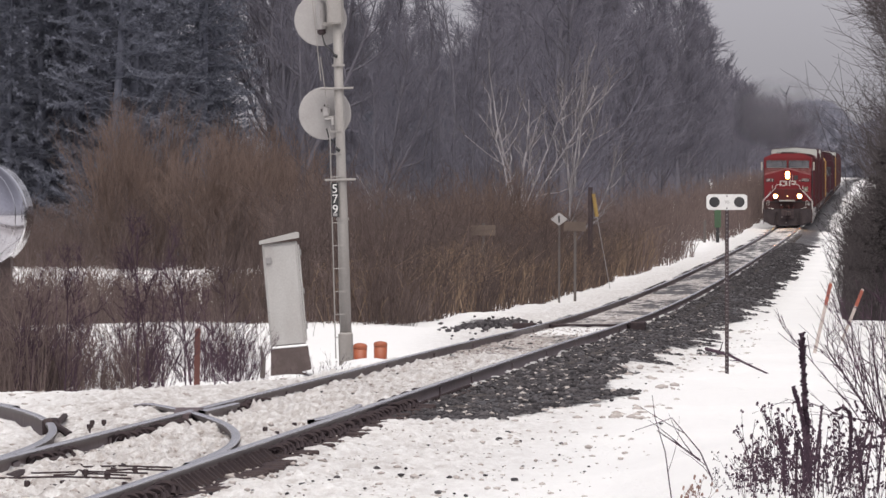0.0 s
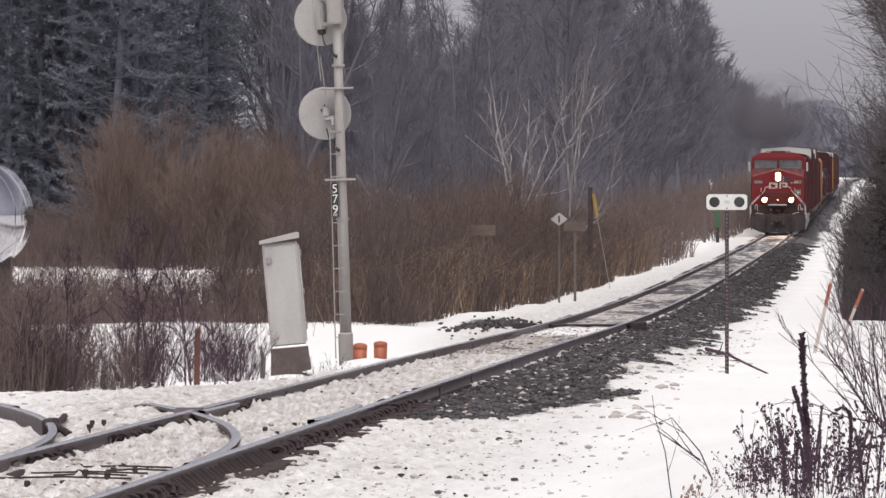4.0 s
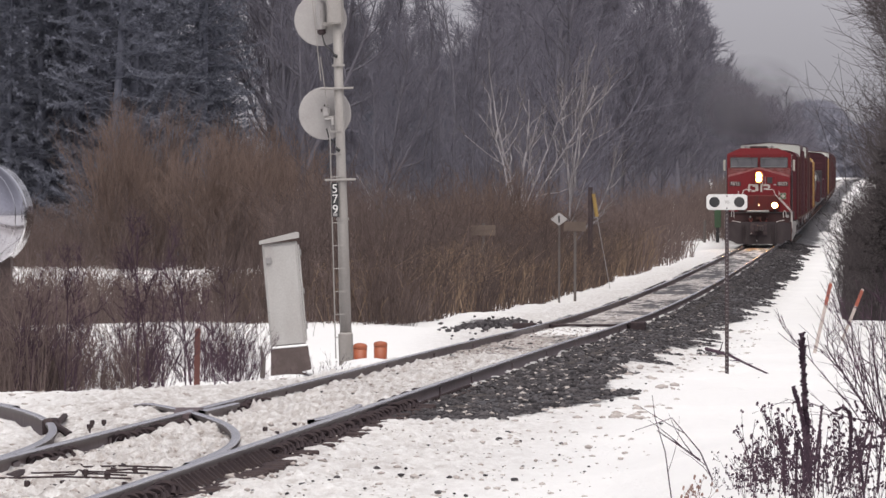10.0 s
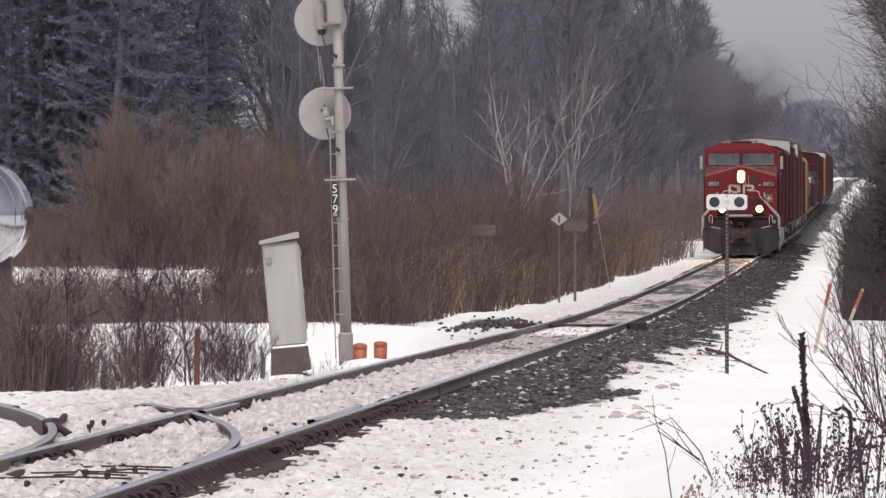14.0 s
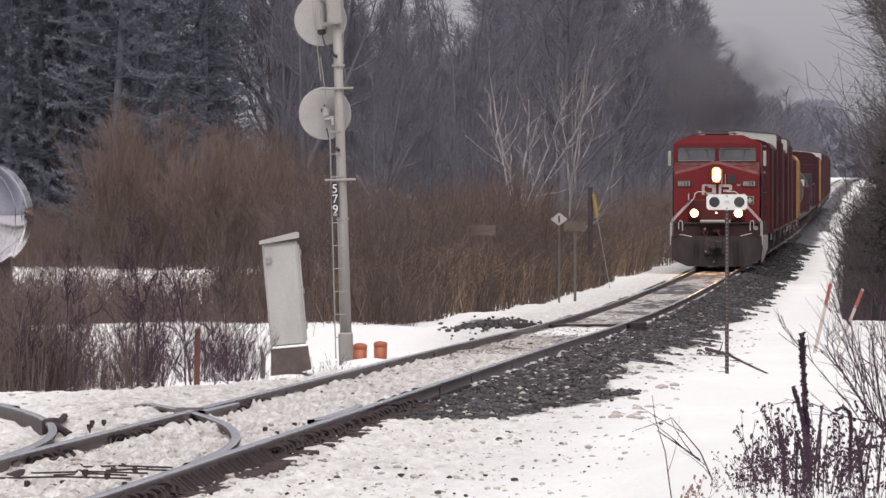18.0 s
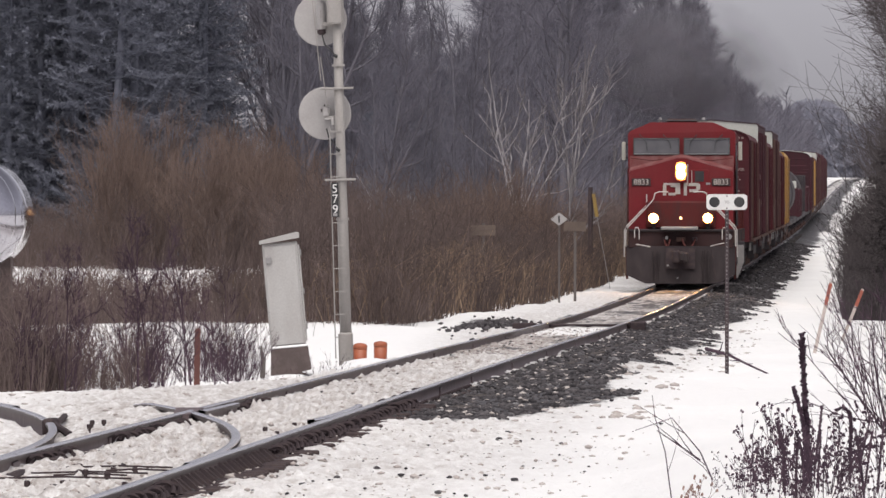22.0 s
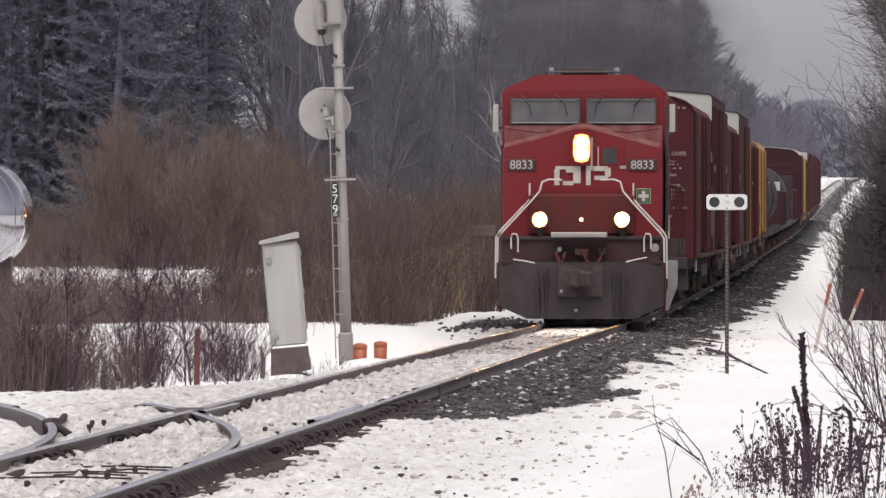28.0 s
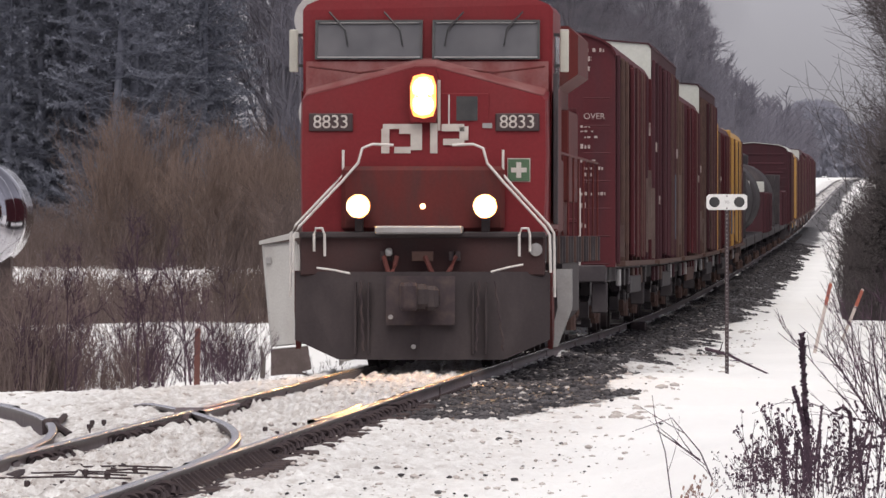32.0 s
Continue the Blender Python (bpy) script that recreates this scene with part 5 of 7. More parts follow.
for px, y, s in [(478, 143.6, 0.30), (505, 143.8, 0.20), (528, 143.5, 0.24), (560, 143.0, 0.30), (586, 142.6, 0.34), (604, 143.4, 0.22), (446, 143.2, 0.42), (425, 143.6, 0.36)]:
    plant("dry_tuft", VERGE[px % 2], (px - 1545) * y / 15300, y, s, tr.uniform(0, 360), "small dry brown tuft in snow beside the cabinet", "weed", "dry tufts beside the cabinet", ("stem_fan", "crown"))

SAPLINGS = [bare_tree(601 + i, 9, DARKWEED, DARKWEED, limbs=15, subs=4, twigs=4, spread=0.26, start=0.15, lean=0.06, r0=0.007, tw=0.011, lr=0.0035) for i in range(3)]
for i in range(18):
    y = tr.uniform(97, 110)
    x = y * ((tr.uniform(5, 340) if i < 15 else tr.uniform(350, 450)) - 1545) / 15300
    plant("sapling", SAPLINGS[i % 3], x, y, tr.uniform(0.10, 0.24), tr.uniform(0, 360), "thin dark leafless sapling among the brush", "tree", "dark saplings beside the siding")


def brush(name, n, ylo, yhi, depth, hlo, hhi, mat, seed, label, edge_at, r=0.006, power=1.6, sight=-1.0):
    """Thin upright stems by the thousand, thickest at the brush edge."""
    g = np.random.RandomState(seed)
    y = ylo + (yhi - ylo) * g.rand(n)
    x = np.interp(y, *edge_at) - g.rand(n) ** power * depth
    ok = (lattice(x * 0.9, y * 0.2, seed) > 0.25) & (x > sight * y)
    x, y = x[ok], y[ok]
    n = len(x)
    a = np.stack([x, y, ground_z(x, y) - 0.05], 1)
    h = hlo + (hhi - hlo) * g.rand(n) ** 1.5 * (0.5 + lattice(x * 0.5, y * 0.15, seed + 1))
    m = a + np.stack([g.normal(0, 0.13, n) * h, g.normal(0, 0.05, n), h * 0.6], 1)
    t = m + np.stack([g.normal(0, 0.16, n) * h, g.normal(0, 0.1, n), h * 0.4], 1)
    ch = [sticks(a, m, r, r * 0.8), sticks(m, t, r * 0.8, r * 0.4)]
    for k in range(4):
        f = g.rand(n, 1)
        q = m * (1 - f) + t * f
        e = q + np.stack([g.normal(0, 0.17, n) * h, g.normal(0, 0.1, n), h * g.uniform(0.05, 0.3, n)], 1)
        ch.append(sticks(q, e, r * 0.6, r * 0.3))
    return tagged(new(name, raw_mesh(name, *joined(ch), mat)), label, "brush", kind="stuff")


EDGE = ([96, 108, 110, 168, 174, 186, 200, 229, 280, 308, 335, 378, 384, 452, 468, 1000], [-8.3, -8.6, -10.5, -10.5, -9.5, -9.0, -8.75, -8.35, -8.45, -8.1, -8.15, -7.75, -9.8, -11.0, -8.0, -8.2])
DENSE = ([90, 108], [-9.55, -9.9])
brush("near_brush", 4200, 92, 108, 3.0, 0.25, 0.85, BROWNTWIG, 31, "dense brown leafless brush beside the siding", DENSE, 0.004, 1.0)
brush("edge_brush", 700, 97, 106, 2.6, 0.4, 1.3, BROWNTWIG, 37, "thin brown leafless stems in snow", EDGE, 0.005, 0.9)
brush("middle_brush", 6500, 173, 300, 5.5, 0.6, 2.1, BROWNTWIG, 32, "dense brown leafless brush along the woods", EDGE, 0.009, sight=-0.069)
brush("far_brush", 9500, 300, 1000, 7.0, 0.8, 2.6, BROWNTWIG, 33, "brown brush along the far woods", EDGE, 0.014)
brush("dry_reeds", 4200, 173, 330, 3.5, 0.5, 1.5, STRAW, 34, "straw-coloured dry reeds at the brush edge", EDGE, 0.008, 1.2)
brush("clearing_brush", 900, 112, 168, 5.0, 0.3, 0.9, BROWNTWIG, 35, "sparse brown stalks in the snowy clearing", EDGE, 0.005, 0.8)
brush("field_edge_brush", 6400, 173, 184, 12.0, 0.3, 1.12, BROWNTWIG, 36, "brown brush along the edge of a snowy field", EDGE, 0.007, 1.0)
brush("field_stalks", 520, 226, 268, 11.0, 0.25, 0.7, BROWNTWIG, 45, "thin brown stalks standing in the snowy field", ([226, 268], [-13.4, -15.8]), 0.006, 1.0)
brush("wood_brush", 4200, 205, 300, 8.0, 1.0, 3.0, BROWNTWIG, 38, "brown undergrowth under the bare trees", ([200, 300], [-9.5, -10.5]), 0.011, 0.9, -0.069)
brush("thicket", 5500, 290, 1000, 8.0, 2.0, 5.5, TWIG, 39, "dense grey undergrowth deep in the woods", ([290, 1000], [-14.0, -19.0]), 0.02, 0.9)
brush("verge_brush", 4200, 232, 400, 3.2, 0.8, 2.8, SCRUB, 43, "dark brown leafless brush along the snowy verge", ([230, 400], [2.5, 2.3]), 0.011, 1.0)
brush("verge_thicket", 4200, 220, 400, 3.6, 2.2, 6.0, SCRUB, 44, "tall dark leafless thicket along the verge", ([220, 400], [4.4, 4.5]), 0.013, 0.9)
brush("verge_low_brush", 2600, 190, 232, 3.4, 0.5, 1.9, SCRUB, 46, "low dark brown brush at the foot of the verge evergreens", ([190, 232], [2.9, 2.5]), 0.009, 1.0)
brush("field_back_brush", 3400, 273, 300, 13.0, 0.8, 2.2, BROWNTWIG, 40, "brown brush at the back of the snowy field", ([250, 300], [-15.5, -17.0]), 0.011, 1.0)


def far_woods():
    """Distant woods where the line runs out of sight."""
    g = np.random.RandomState(8)
    ch = []
    for side, n in ((-1, 420), (1, 300)):
        y = g.uniform(1000, 2300, n)
        x = np.where(side < 0, -14 - g.rand(n) * 40, 3 + g.rand(n) * 60)
        h = g.uniform(9, 16, n)
        for xx, yy_, hh in zip(x, y, h):
            z = gz(xx, yy_)
            p0 = np.array([[xx, yy_, z]])
            ch.append(sticks(p0, p0 + [[0, 0, hh]], 0.22, 0.05, 4))
            k = 46
            t = g.uniform(0.2, 1, k)
            q = p0 + np.stack([np.zeros(k), np.zeros(k), t * hh], 1)
            w = g.uniform(0, 6.28, k)
            ln = hh * 0.3 * (1.15 - t) * g.uniform(0.6, 1.3, k) + 0.5
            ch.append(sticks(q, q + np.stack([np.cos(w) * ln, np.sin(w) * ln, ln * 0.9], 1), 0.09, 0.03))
    return tagged(new("far_woods", raw_mesh("far_woods", *joined(ch), TWIG)), "distant leafless woods at the end of the line", "woods", kind="stuff")


far_woods()


def distant_hill():
    """A hazy wooded rise beyond the end of the line, as a plain backdrop."""
    g = np.random.RandomState(5)
    ch = []
    n = 9000
    f = g.rand(n)
    x = -40 + 64 * f
    top = 16 + 11.0 * np.exp(-((x + 21.0) / 12.0) ** 4) + 5.0 * np.exp(-((x - 4) / 9.0) ** 2)
    y = 3050 + g.rand(n) * 120
    z = -8 + (top + 8) * np.sqrt(g.rand(n))
    for k in range(5):
        w = g.uniform(0, 6.28, n)
        p = np.stack([x, y, z], 1)
        ch.append(sticks(p, p + np.stack([np.cos(w) * 1.2, np.zeros(n), 1.6 + 0.8 * np.sin(w)], 1), 0.26, 0.08))
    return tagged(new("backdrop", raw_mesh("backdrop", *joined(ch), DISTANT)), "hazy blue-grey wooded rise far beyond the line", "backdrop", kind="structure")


distant_hill()
# unseen trees behind the camera, added for the dark band the tank mirrors
for i in range(22):
    x = -64 + i * 5.4 + tr.uniform(-2, 2)
    y = tr.uniform(-75, -45)
    if i % 3:
        plant("bare_tree", tr.choice(GREY_TREES), x, y, tr.uniform(0.7, 1.0), tr.uniform(0, 360), L_TREE, "tree", G_TREE)
    else:
        plant("evergreen_tree", PINES[1], x, y, tr.uniform(0.7, 1.0), tr.uniform(0, 360), "tall dark green conifer with drooping boughs", "tree", "dark conifers")


# ---- foreground weeds ----
def weed(seed, h, kind):
    """Dry stalks: a spike of packed seed heads, or a spray of small heads."""
    rng = random.Random(seed)
    st, heads = Sticks(), Sticks()
    if kind == "spike":
        s = grow(rng, (0, 0, -0.1), (rng.gauss(0, 0.05), 0, 1), h + 0.1, 7, 0.03, 0.02)
        st.line(s[:4], 0.009, 0.012)
        st.line(s[3:], 0.015, 0.009)
        for i in range(150):
            t = rng.uniform(0.35, 1.0)
            k = min(int(t * 7), 6)
            p = s[k] + (s[k + 1] - s[k]) * (t * 7 - k)
            w = rng.uniform(0, 6.283)
            d = np.array([math.cos(w), math.sin(w), 0.8])
            heads.line([p, p + d * rng.uniform(0.012, 0.022)], 0.009, 0.005)
    else:
        for j in range(rng.randint(3, 5)):
            s = grow(rng, (rng.gauss(0, 0.03), rng.gauss(0, 0.03), -0.1), (rng.gauss(0, 0.22), rng.gauss(0, 0.2), 1), h * rng.uniform(0.7, 1.05), 6, 0.07, 0.02)
            st.line(s, 0.0045, 0.0025)
            for i in range(7):
                k = rng.randint(2, 5)
                q = s[k] + (s[k + 1] - s[k]) * rng.random()
                b = grow(rng, q, side_way(rng, (s[k + 1] - s[k]) / np.linalg.norm(s[k + 1] - s[k]), 0.5), rng.uniform(0.05, 0.16), 2, 0.1, 0.15)
                st.line(b, 0.0025, 0.0016)
                for m in range(2):
                    c = b[-1] + np.array([rng.gauss(0, 0.008) for _ in range(3)])
                    heads.line([c - [0, 0, 0.009], c + [0, 0, 0.003], c + [0, 0, 0.013]], 0.0115, 0.007)
    return st, heads


WEEDS = []
for i in range(6):
    st, hd = weed(500 + i, 0.75 + 0.06 * i, "spray")
    WEEDS.append((st.mesh("stalks", DARKWEED), hd.mesh("seed_heads", DARKWEED, 5)))
SPIKES = []
for i in range(3):
    st, hd = weed(520 + i, 0.9 + 0.1 * i, "spike")
    SPIKES.append((st.mesh("stalk", DARKWEED, 5), hd.mesh("seed_heads", DARKWEED, 5)))
for i, (thick, bend) in enumerate(((0.85, 0.02), (0.75, 0.10), (0.85, 0.02))):
    rng = random.Random(530 + i)
    s_ = grow(rng, (0, 0, -0.1), (0.02, 0, 1), 1.1 - 0.1 * (i == 1), 9, bend * 0.5, 0.02)
    if i == 2:
        s_ = s_[:8] + [s_[7] + np.array((-0.02, 0, 0.09)), s_[7] + np.array((-0.08, 0, 0.13)), s_[7] + np.array((-0.14, 0, 0.10))]
    st, hd = Sticks(), Sticks()
    st.line(s_[:5], 0.011, 0.015 * thick)
    st.line(s_[4:], 0.020 * thick, 0.014 * thick)
    for j in range(420):
        q = rng.uniform(3, len(s_) - 1.01)
        p = s_[int(q)] + (s_[int(q) + 1] - s_[int(q)]) * (q - int(q))
        w = rng.uniform(0, 6.283)
        hd.line([p, p + np.array((math.cos(w), math.sin(w), 0.5)) * rng.uniform(0.016, 0.03) * thick], 0.010, 0.006)
    SPIKES.append((st.mesh("stalk", DARKWEED, 6), hd.mesh("seed_heads", DARKWEED, 5)))
PALES = []
for i in range(2):
    st, hd = weed(540 + i, 0.5, "spray")
    PALES.append((st.mesh("stalks", PALEWEED), hd.mesh("seed_heads", PALEWEED, 5)))
F = 15300.0


def spot(px, d):
    """Ground place on the line of sight that passes px at the distance d."""
    return (px - 1545) * d / F, d


for px, d, top, k, lean in [(1437, 44, 0.80, 3, -4), (1432, 44, 0.56, 4, -8), (1434, 45, 0.44, 1, 3), (1440, 44, 0.35, 0, 9), (1408, 42, 0.36, 3, 1), (1424, 43, 0.38, 4, -6), (1503, 44, 0.50, 5, 0), (1522, 43, 0.38, 1, 4),
                             (1530, 42, 0.38, 0, -2), (1388, 43, 0.42, 4, -5), (1512, 45, 0.36, 2, 6), (1546, 43, 0.42, 1, 2), (1470, 43, 0.22, 0, -4), (1450, 43, 0.26, 2, -7)]:
    x, y = spot(px, d)
    h_ = {0: 0.9, 1: 1.0, 2: 1.1, 3: 1.0, 4: 0.9, 5: 1.0}[k]
    w = plant("dry_mullein", SPIKES[k], x, y, top / h_ * 1.08, 0, "dark dry mullein spike standing in snow", "weed", "dry mullein spikes", ("stalk", "seed_spike"))
    w.rotation_euler[1] = radians(lean)
for i in range(44):
    px = 1270 + 300 * (i + tr.random()) / 44
    d = tr.uniform(39, 48)
    x, y = spot(px, d)
    s = np.interp(px, [1270, 1330, 1568], [0.30, 0.46, 0.55]) * tr.uniform(0.6, 1.3)
    plant("dry_weed", tr.choice(WEEDS), x, y, s, tr.uniform(0, 360), "dark dry weed with small seed heads in snow", "weed", "dark dry weeds", ("stalk_spray", "seed_spray"))
for px, d, s in [(790, 37, 0.28), (820, 37, 0.30), (770, 37, 0.26), (590, 37.5, 0.2), (640, 37.5, 0.24), (1140, 38, 0.4), (1170, 38.5, 0.5), (1200, 39, 0.45), (1235, 40, 0.5), (1255, 41, 0.55)]:
    x, y = spot(px, d)
    plant("pale_weed", tr.choice(PALES), x, y, s, tr.uniform(0, 360), "pale pinkish dry weed poking out of the snow", "weed", "pale dry weeds", ("stalk_spray", "seed_spray"))


def branch(name, pts, r, label, twigs=3, seed=0):
    """A fallen or arching stick with a few side twigs."""
    rng = random.Random(seed)
    t = thing(name, pose(*pts[0]), label, "branch")
    o = np.array(pts[0])
    loc = [np.array(p) - o for p in pts]
    part("stick", Build().tube(loc, [r * (1 - 0.6 * i / (len(loc) - 1)) for i in range(len(loc))], 6), DARKWEED, t)
    for k in range(twigs):
        i = rng.randint(0, len(loc) - 2)
        q = loc[i] + (loc[i + 1] - loc[i]) * rng.random()
        d = loc[i + 1] - loc[i]
        d /= np.linalg.norm(d)
        part("twig", Build().tube(grow(rng, q, side_way(rng, d, 0.6), rng.uniform(0.15, 0.4), 3, 0.12, 0.05), [r * 0.5, r * 0.4, r * 0.3, r * 0.15], 5), DARKWEED, t)


def line_spot(px, py, d):
    """A place in the air seen at px, py at the distance d."""
    return ((px - 1545) * d / F, d, CAM_Z - (py - 310) * d / F)


branch("fallen_branch", [line_spot(1250, 617, 112), line_spot(1290, 628, 111), line_spot(1330, 648, 110), line_spot(1372, 667, 109)], 0.022, "dark fallen branch lying on the snow", 4, 1)
branch("bent_stick", [line_spot(1262, 850, 41), line_spot(1240, 800, 41), line_spot(1190, 740, 41), line_spot(1125, 762, 41)], 0.0045, "thin bent stick in the snow", 3, 2)
branch("bent_stick", [line_spot(1190, 890, 40), line_spot(1178, 800, 40), line_spot(1160, 740, 40), line_spot(1155, 700, 40)], 0.0035, "thin bent stick in the snow", 1, 3)
branch("bent_stick", [line_spot(1240, 815, 42), line_spot(1205, 790, 42), line_spot(1163, 762, 42)], 0.006, "thin bent stick in the snow", 2, 4)
# leafless bushes that reach in from the verge
for k, (px, d, s, turn) in enumerate([(1575, 62, 0.8, 10), (1610, 60, 0.95, 120), (1590, 80, 1.0, 300)]):
    x, y = spot(px, d)
    plant("dark_bush", VERGE[k % 2], x, y, s, turn, "dark leafless bush at the snowy verge", "shrub", "dark verge bushes", ("stem_fan", "crown"))


VERGE_TREES = [bare_tree(650 + i, 3.0, DARKWEED, DARKWEED, limbs=7, subs=4, twigs=2, spread=0.46, start=0.15, fork=1, lean=0.10, r0=0.012, tw=0.006, lr=0.006) for i in range(2)]
for k, (px, d, s, turn, lean) in enumerate([(1580, 58, 0.30, 10, -8), (1602, 62, 0.36, 140, -10), (1564, 50, 0.20, 250, -4)]):
    x, y = spot(px, d)
    w = plant("dark_bush", VERGE_TREES[k % 2], x, y, s, turn, "dark leafless bush with arching stems at the snowy verge", "shrub", "dark verge bushes")
    w.rotation_euler[1] = radians(lean)


# ---- the train ----
def wheelset(parent, y, r, gauge=1.435):
    for sx in (-1, 1):
        w = part("wheel", Build().lathe([(r * 0.35, -0.065), (r, -0.065), (r, 0.05), (r + 0.028, 0.052), (r + 0.028, 0.075), (r * 0.4, 0.075)], 24,
                                        pose(sx * gauge / 2, y, r, 0, -90 * sx, 0)), IRON, parent)
    part("axle", Build().tube([(-0.9, y, r), (0.9, y, r)], 0.08, 8), IRON, parent)


def truck(parent, y, axles, r=0.46, pitch=1.75):
    """A bogie: side frames, bolster, springs, wheels."""
    half = (axles - 1) * pitch / 2
    t = part("truck", Build().box(-1.25, 1.25, y - 0.2, y + 0.2, 0.45, 0.72, 0.03), CARDARK, parent, "grimy black truck frame")
    for sx in (-1, 1):
        b = Build()
        b.prism([(y - half - 0.45, 0.38), (y - half - 0.45, 0.62), (y - half + 0.3, 0.70), (y - 0.5, 0.92), (y + 0.5, 0.92), (y + half - 0.3, 0.70), (y + half + 0.45, 0.62), (y + half + 0.45, 0.38),
                 (y + half - 0.4, 0.34), (y + 0.4, 0.22), (y - 0.4, 0.22), (y - half + 0.4, 0.34)], sx * 1.02, sx * 1.16, 0)
        part("side_frame", b, CARDARK, t)
        for dy in (-0.14, 0.14):
            part("spring", Build().lathe([(0.09, 0.28), (0.09, 0.5)], 10, pose(sx * 1.2, y + dy, 0)), RUST, t)
    for i in range(axles):
        yy_ = y - half + i * pitch
        wheelset(t, yy_, r)
        for sx in (-1, 1):
            part("bearing", Build().lathe([(0.1, 0), (0.1, 0.1), (0.05, 0.13)], 12, pose(sx * 1.14, yy_, r, 0, 90 * sx, 0)), RUST, t)
    return t


def coupler(parent, y, way):
    part("coupler", Build().box(-0.12, 0.12, min(y, y + way * 0.75), max(y, y + way * 0.75), 0.74, 0.98, 0.03)
         .box(-0.2, 0.16, y + way * 0.55 - 0.14, y + way * 0.55 + 0.16, 0.70, 1.02, 0.05), IRON, parent)


def mirror_x(pts):
    return [(-x, y, z) for x, y, z in pts]


def locomotive():
    t = thing("locomotive", pose(TRACK_X, 105, 0), "red diesel freight locomotive with lit headlamps and grimy black pilot plow", "locomotive")
    # plow
    front = [(-1.56, 0.34), (-1.02, 0.10), (1.02, 0.10), (1.56, 0.34), (1.56, 1.17), (-1.56, 1.17)]
    b = Build()
    v, f = [], []
    for (x, z) in front:
        v.append((x, 0.45 * (abs(x) / 1.56) ** 1.5 + 0.12 * (z - 0.1), z))
    for (x, z) in front:
        v.append((x, 0.45 * (abs(x) / 1.56) ** 1.5 + 0.12 * (z - 0.1) + 0.05, z))
    mid = [(0.0, 0.0, 0.10), (0.0, 0.13, 1.17), (0.0, 0.05, 0.10), (0.0, 0.18, 1.17)]
    v += mid
    f = [(0, 1, 12, 13, 5), (12, 2, 3, 4, 13), (6, 11, 15, 14, 7), (14, 15, 10, 9, 8), (0, 6, 7, 1), (1, 7, 14, 12), (12, 14, 8, 2), (2, 8, 9, 3), (3, 9, 10, 4), (4, 10, 15, 13), (13, 15, 11, 5), (5, 11, 6, 0)]
    b.add(v, f)
    plow = part("plow", b, PLOWBLACK, t, "grimy black snow plow")
    for x in (-0.80, -0.64, 0.64, 0.80):
        part("plow_rib", Build().box(x - 0.015, x + 0.015, 0.13, 0.24, 0.16, 1.05, 0.006), PLOWBLACK, plow)
    part("plow_opening", Build().add([(x, 0.12 * (z - 0.1) - dd, z) for dd in (0.004, -0.03) for x, z in ((-0.42, 0.52), (0.42, 0.52), (0.42, 1.12), (-0.42, 1.12))], [(0, 1, 2, 3), (7, 6, 5, 4), (0, 4, 5, 1), (1, 5, 6, 2), (2, 6, 7, 3), (3, 7, 4, 0)]), IRON, plow)
    part("hinge_pin", Build().lathe([(0.03, 0), (0.03, 0.03)], 8, pose(-0.36, 0.02, 0.62, 90, 0, 0)), GALV, plow)
    part("hinge_pin", Build().lathe([(0.03, 0), (0.03, 0.03)], 8, pose(-0.08, 0.0, 0.26, 90, 0, 0)), GALV, plow)
    # coupler with its pocket
    cp = part("coupler", Build().box(-0.2, 0.12, -0.42, 0.25, 0.72, 1.02, 0.06).box(0.06, 0.24, -0.36, 0.0, 0.70, 1.0, 0.05), PLOWBLACK, t)
    part("knuckle", Build().lathe([(0.09, 0.70), (0.11, 0.74), (0.11, 1.0), (0.09, 1.04)], 12, pose(-0.12, -0.42, 0)), IRON, cp)
    part("uncoupling_lever", Build().tube([(-1.27, 0.10, 1.22), (-1.05, 0.07, 1.19), (-0.86, 0.05, 1.15)], 0.014, 6), RAILWHITE, t)
    part("uncoupling_lever", Build().tube([(1.25, 0.10, 1.26), (1.05, 0.07, 1.22), (0.86, 0.05, 1.17)], 0.014, 6), RAILWHITE, t)
    # end sheet and anticlimber
    part("pilot_sheet", Build().box(-1.5, 1.5, 0.5, 0.62, 1.12, 1.66, 0.02), PILOTRED, t)
    part("anticlimber", Build().box(-0.56, 0.50, 0.10, 0.62, 1.63, 1.73, 0.02), GALV, t, "pale worn anticlimber step")
    part("porch", Build().box(-1.5, 1.5, 0.42, 1.35, 1.58, 1.66, 0.02), PLOWBLACK, t)
    for x in (-0.48, -0.40, 0.36, 0.44):
        part("hose_valve", Build().box(x - 0.03, x + 0.03, 0.36, 0.5, 1.30, 1.42, 0.01), IRON, t)
    for x0, x1, s in ((-0.46, -0.30, 0.22), (0.04, 0.42, 0.30)):
        pts = [(x0 + (x1 - x0) * k / 6, 0.33 - 0.05 * math.sin(math.pi * k / 6), 1.36 - s * math.sin(math.pi * k / 6)) for k in range(7)]
        part("brake_hose", Build().tube(pts, 0.030, 7), HOSE, t, "dull red rubber brake hose")
    for x0, x1 in ((-0.74, -0.70), (0.71, 0.68), (0.90, 1.02)):
        links = [(x0 + (x1 - x0) * k / 12 + 0.012 * math.sin(2.1 * k), 0.16 - 0.09 * k / 12, 1.06 - 0.85 * k / 12) for k in range(13)]
        part("chain", Build().tube(links, 0.016, 5), IRON, t, "hanging dark chain")
    part("glad_hand", Build().box(-0.44, -0.36, 0.28, 0.36, 1.36, 1.46, 0.02), GALV, t)
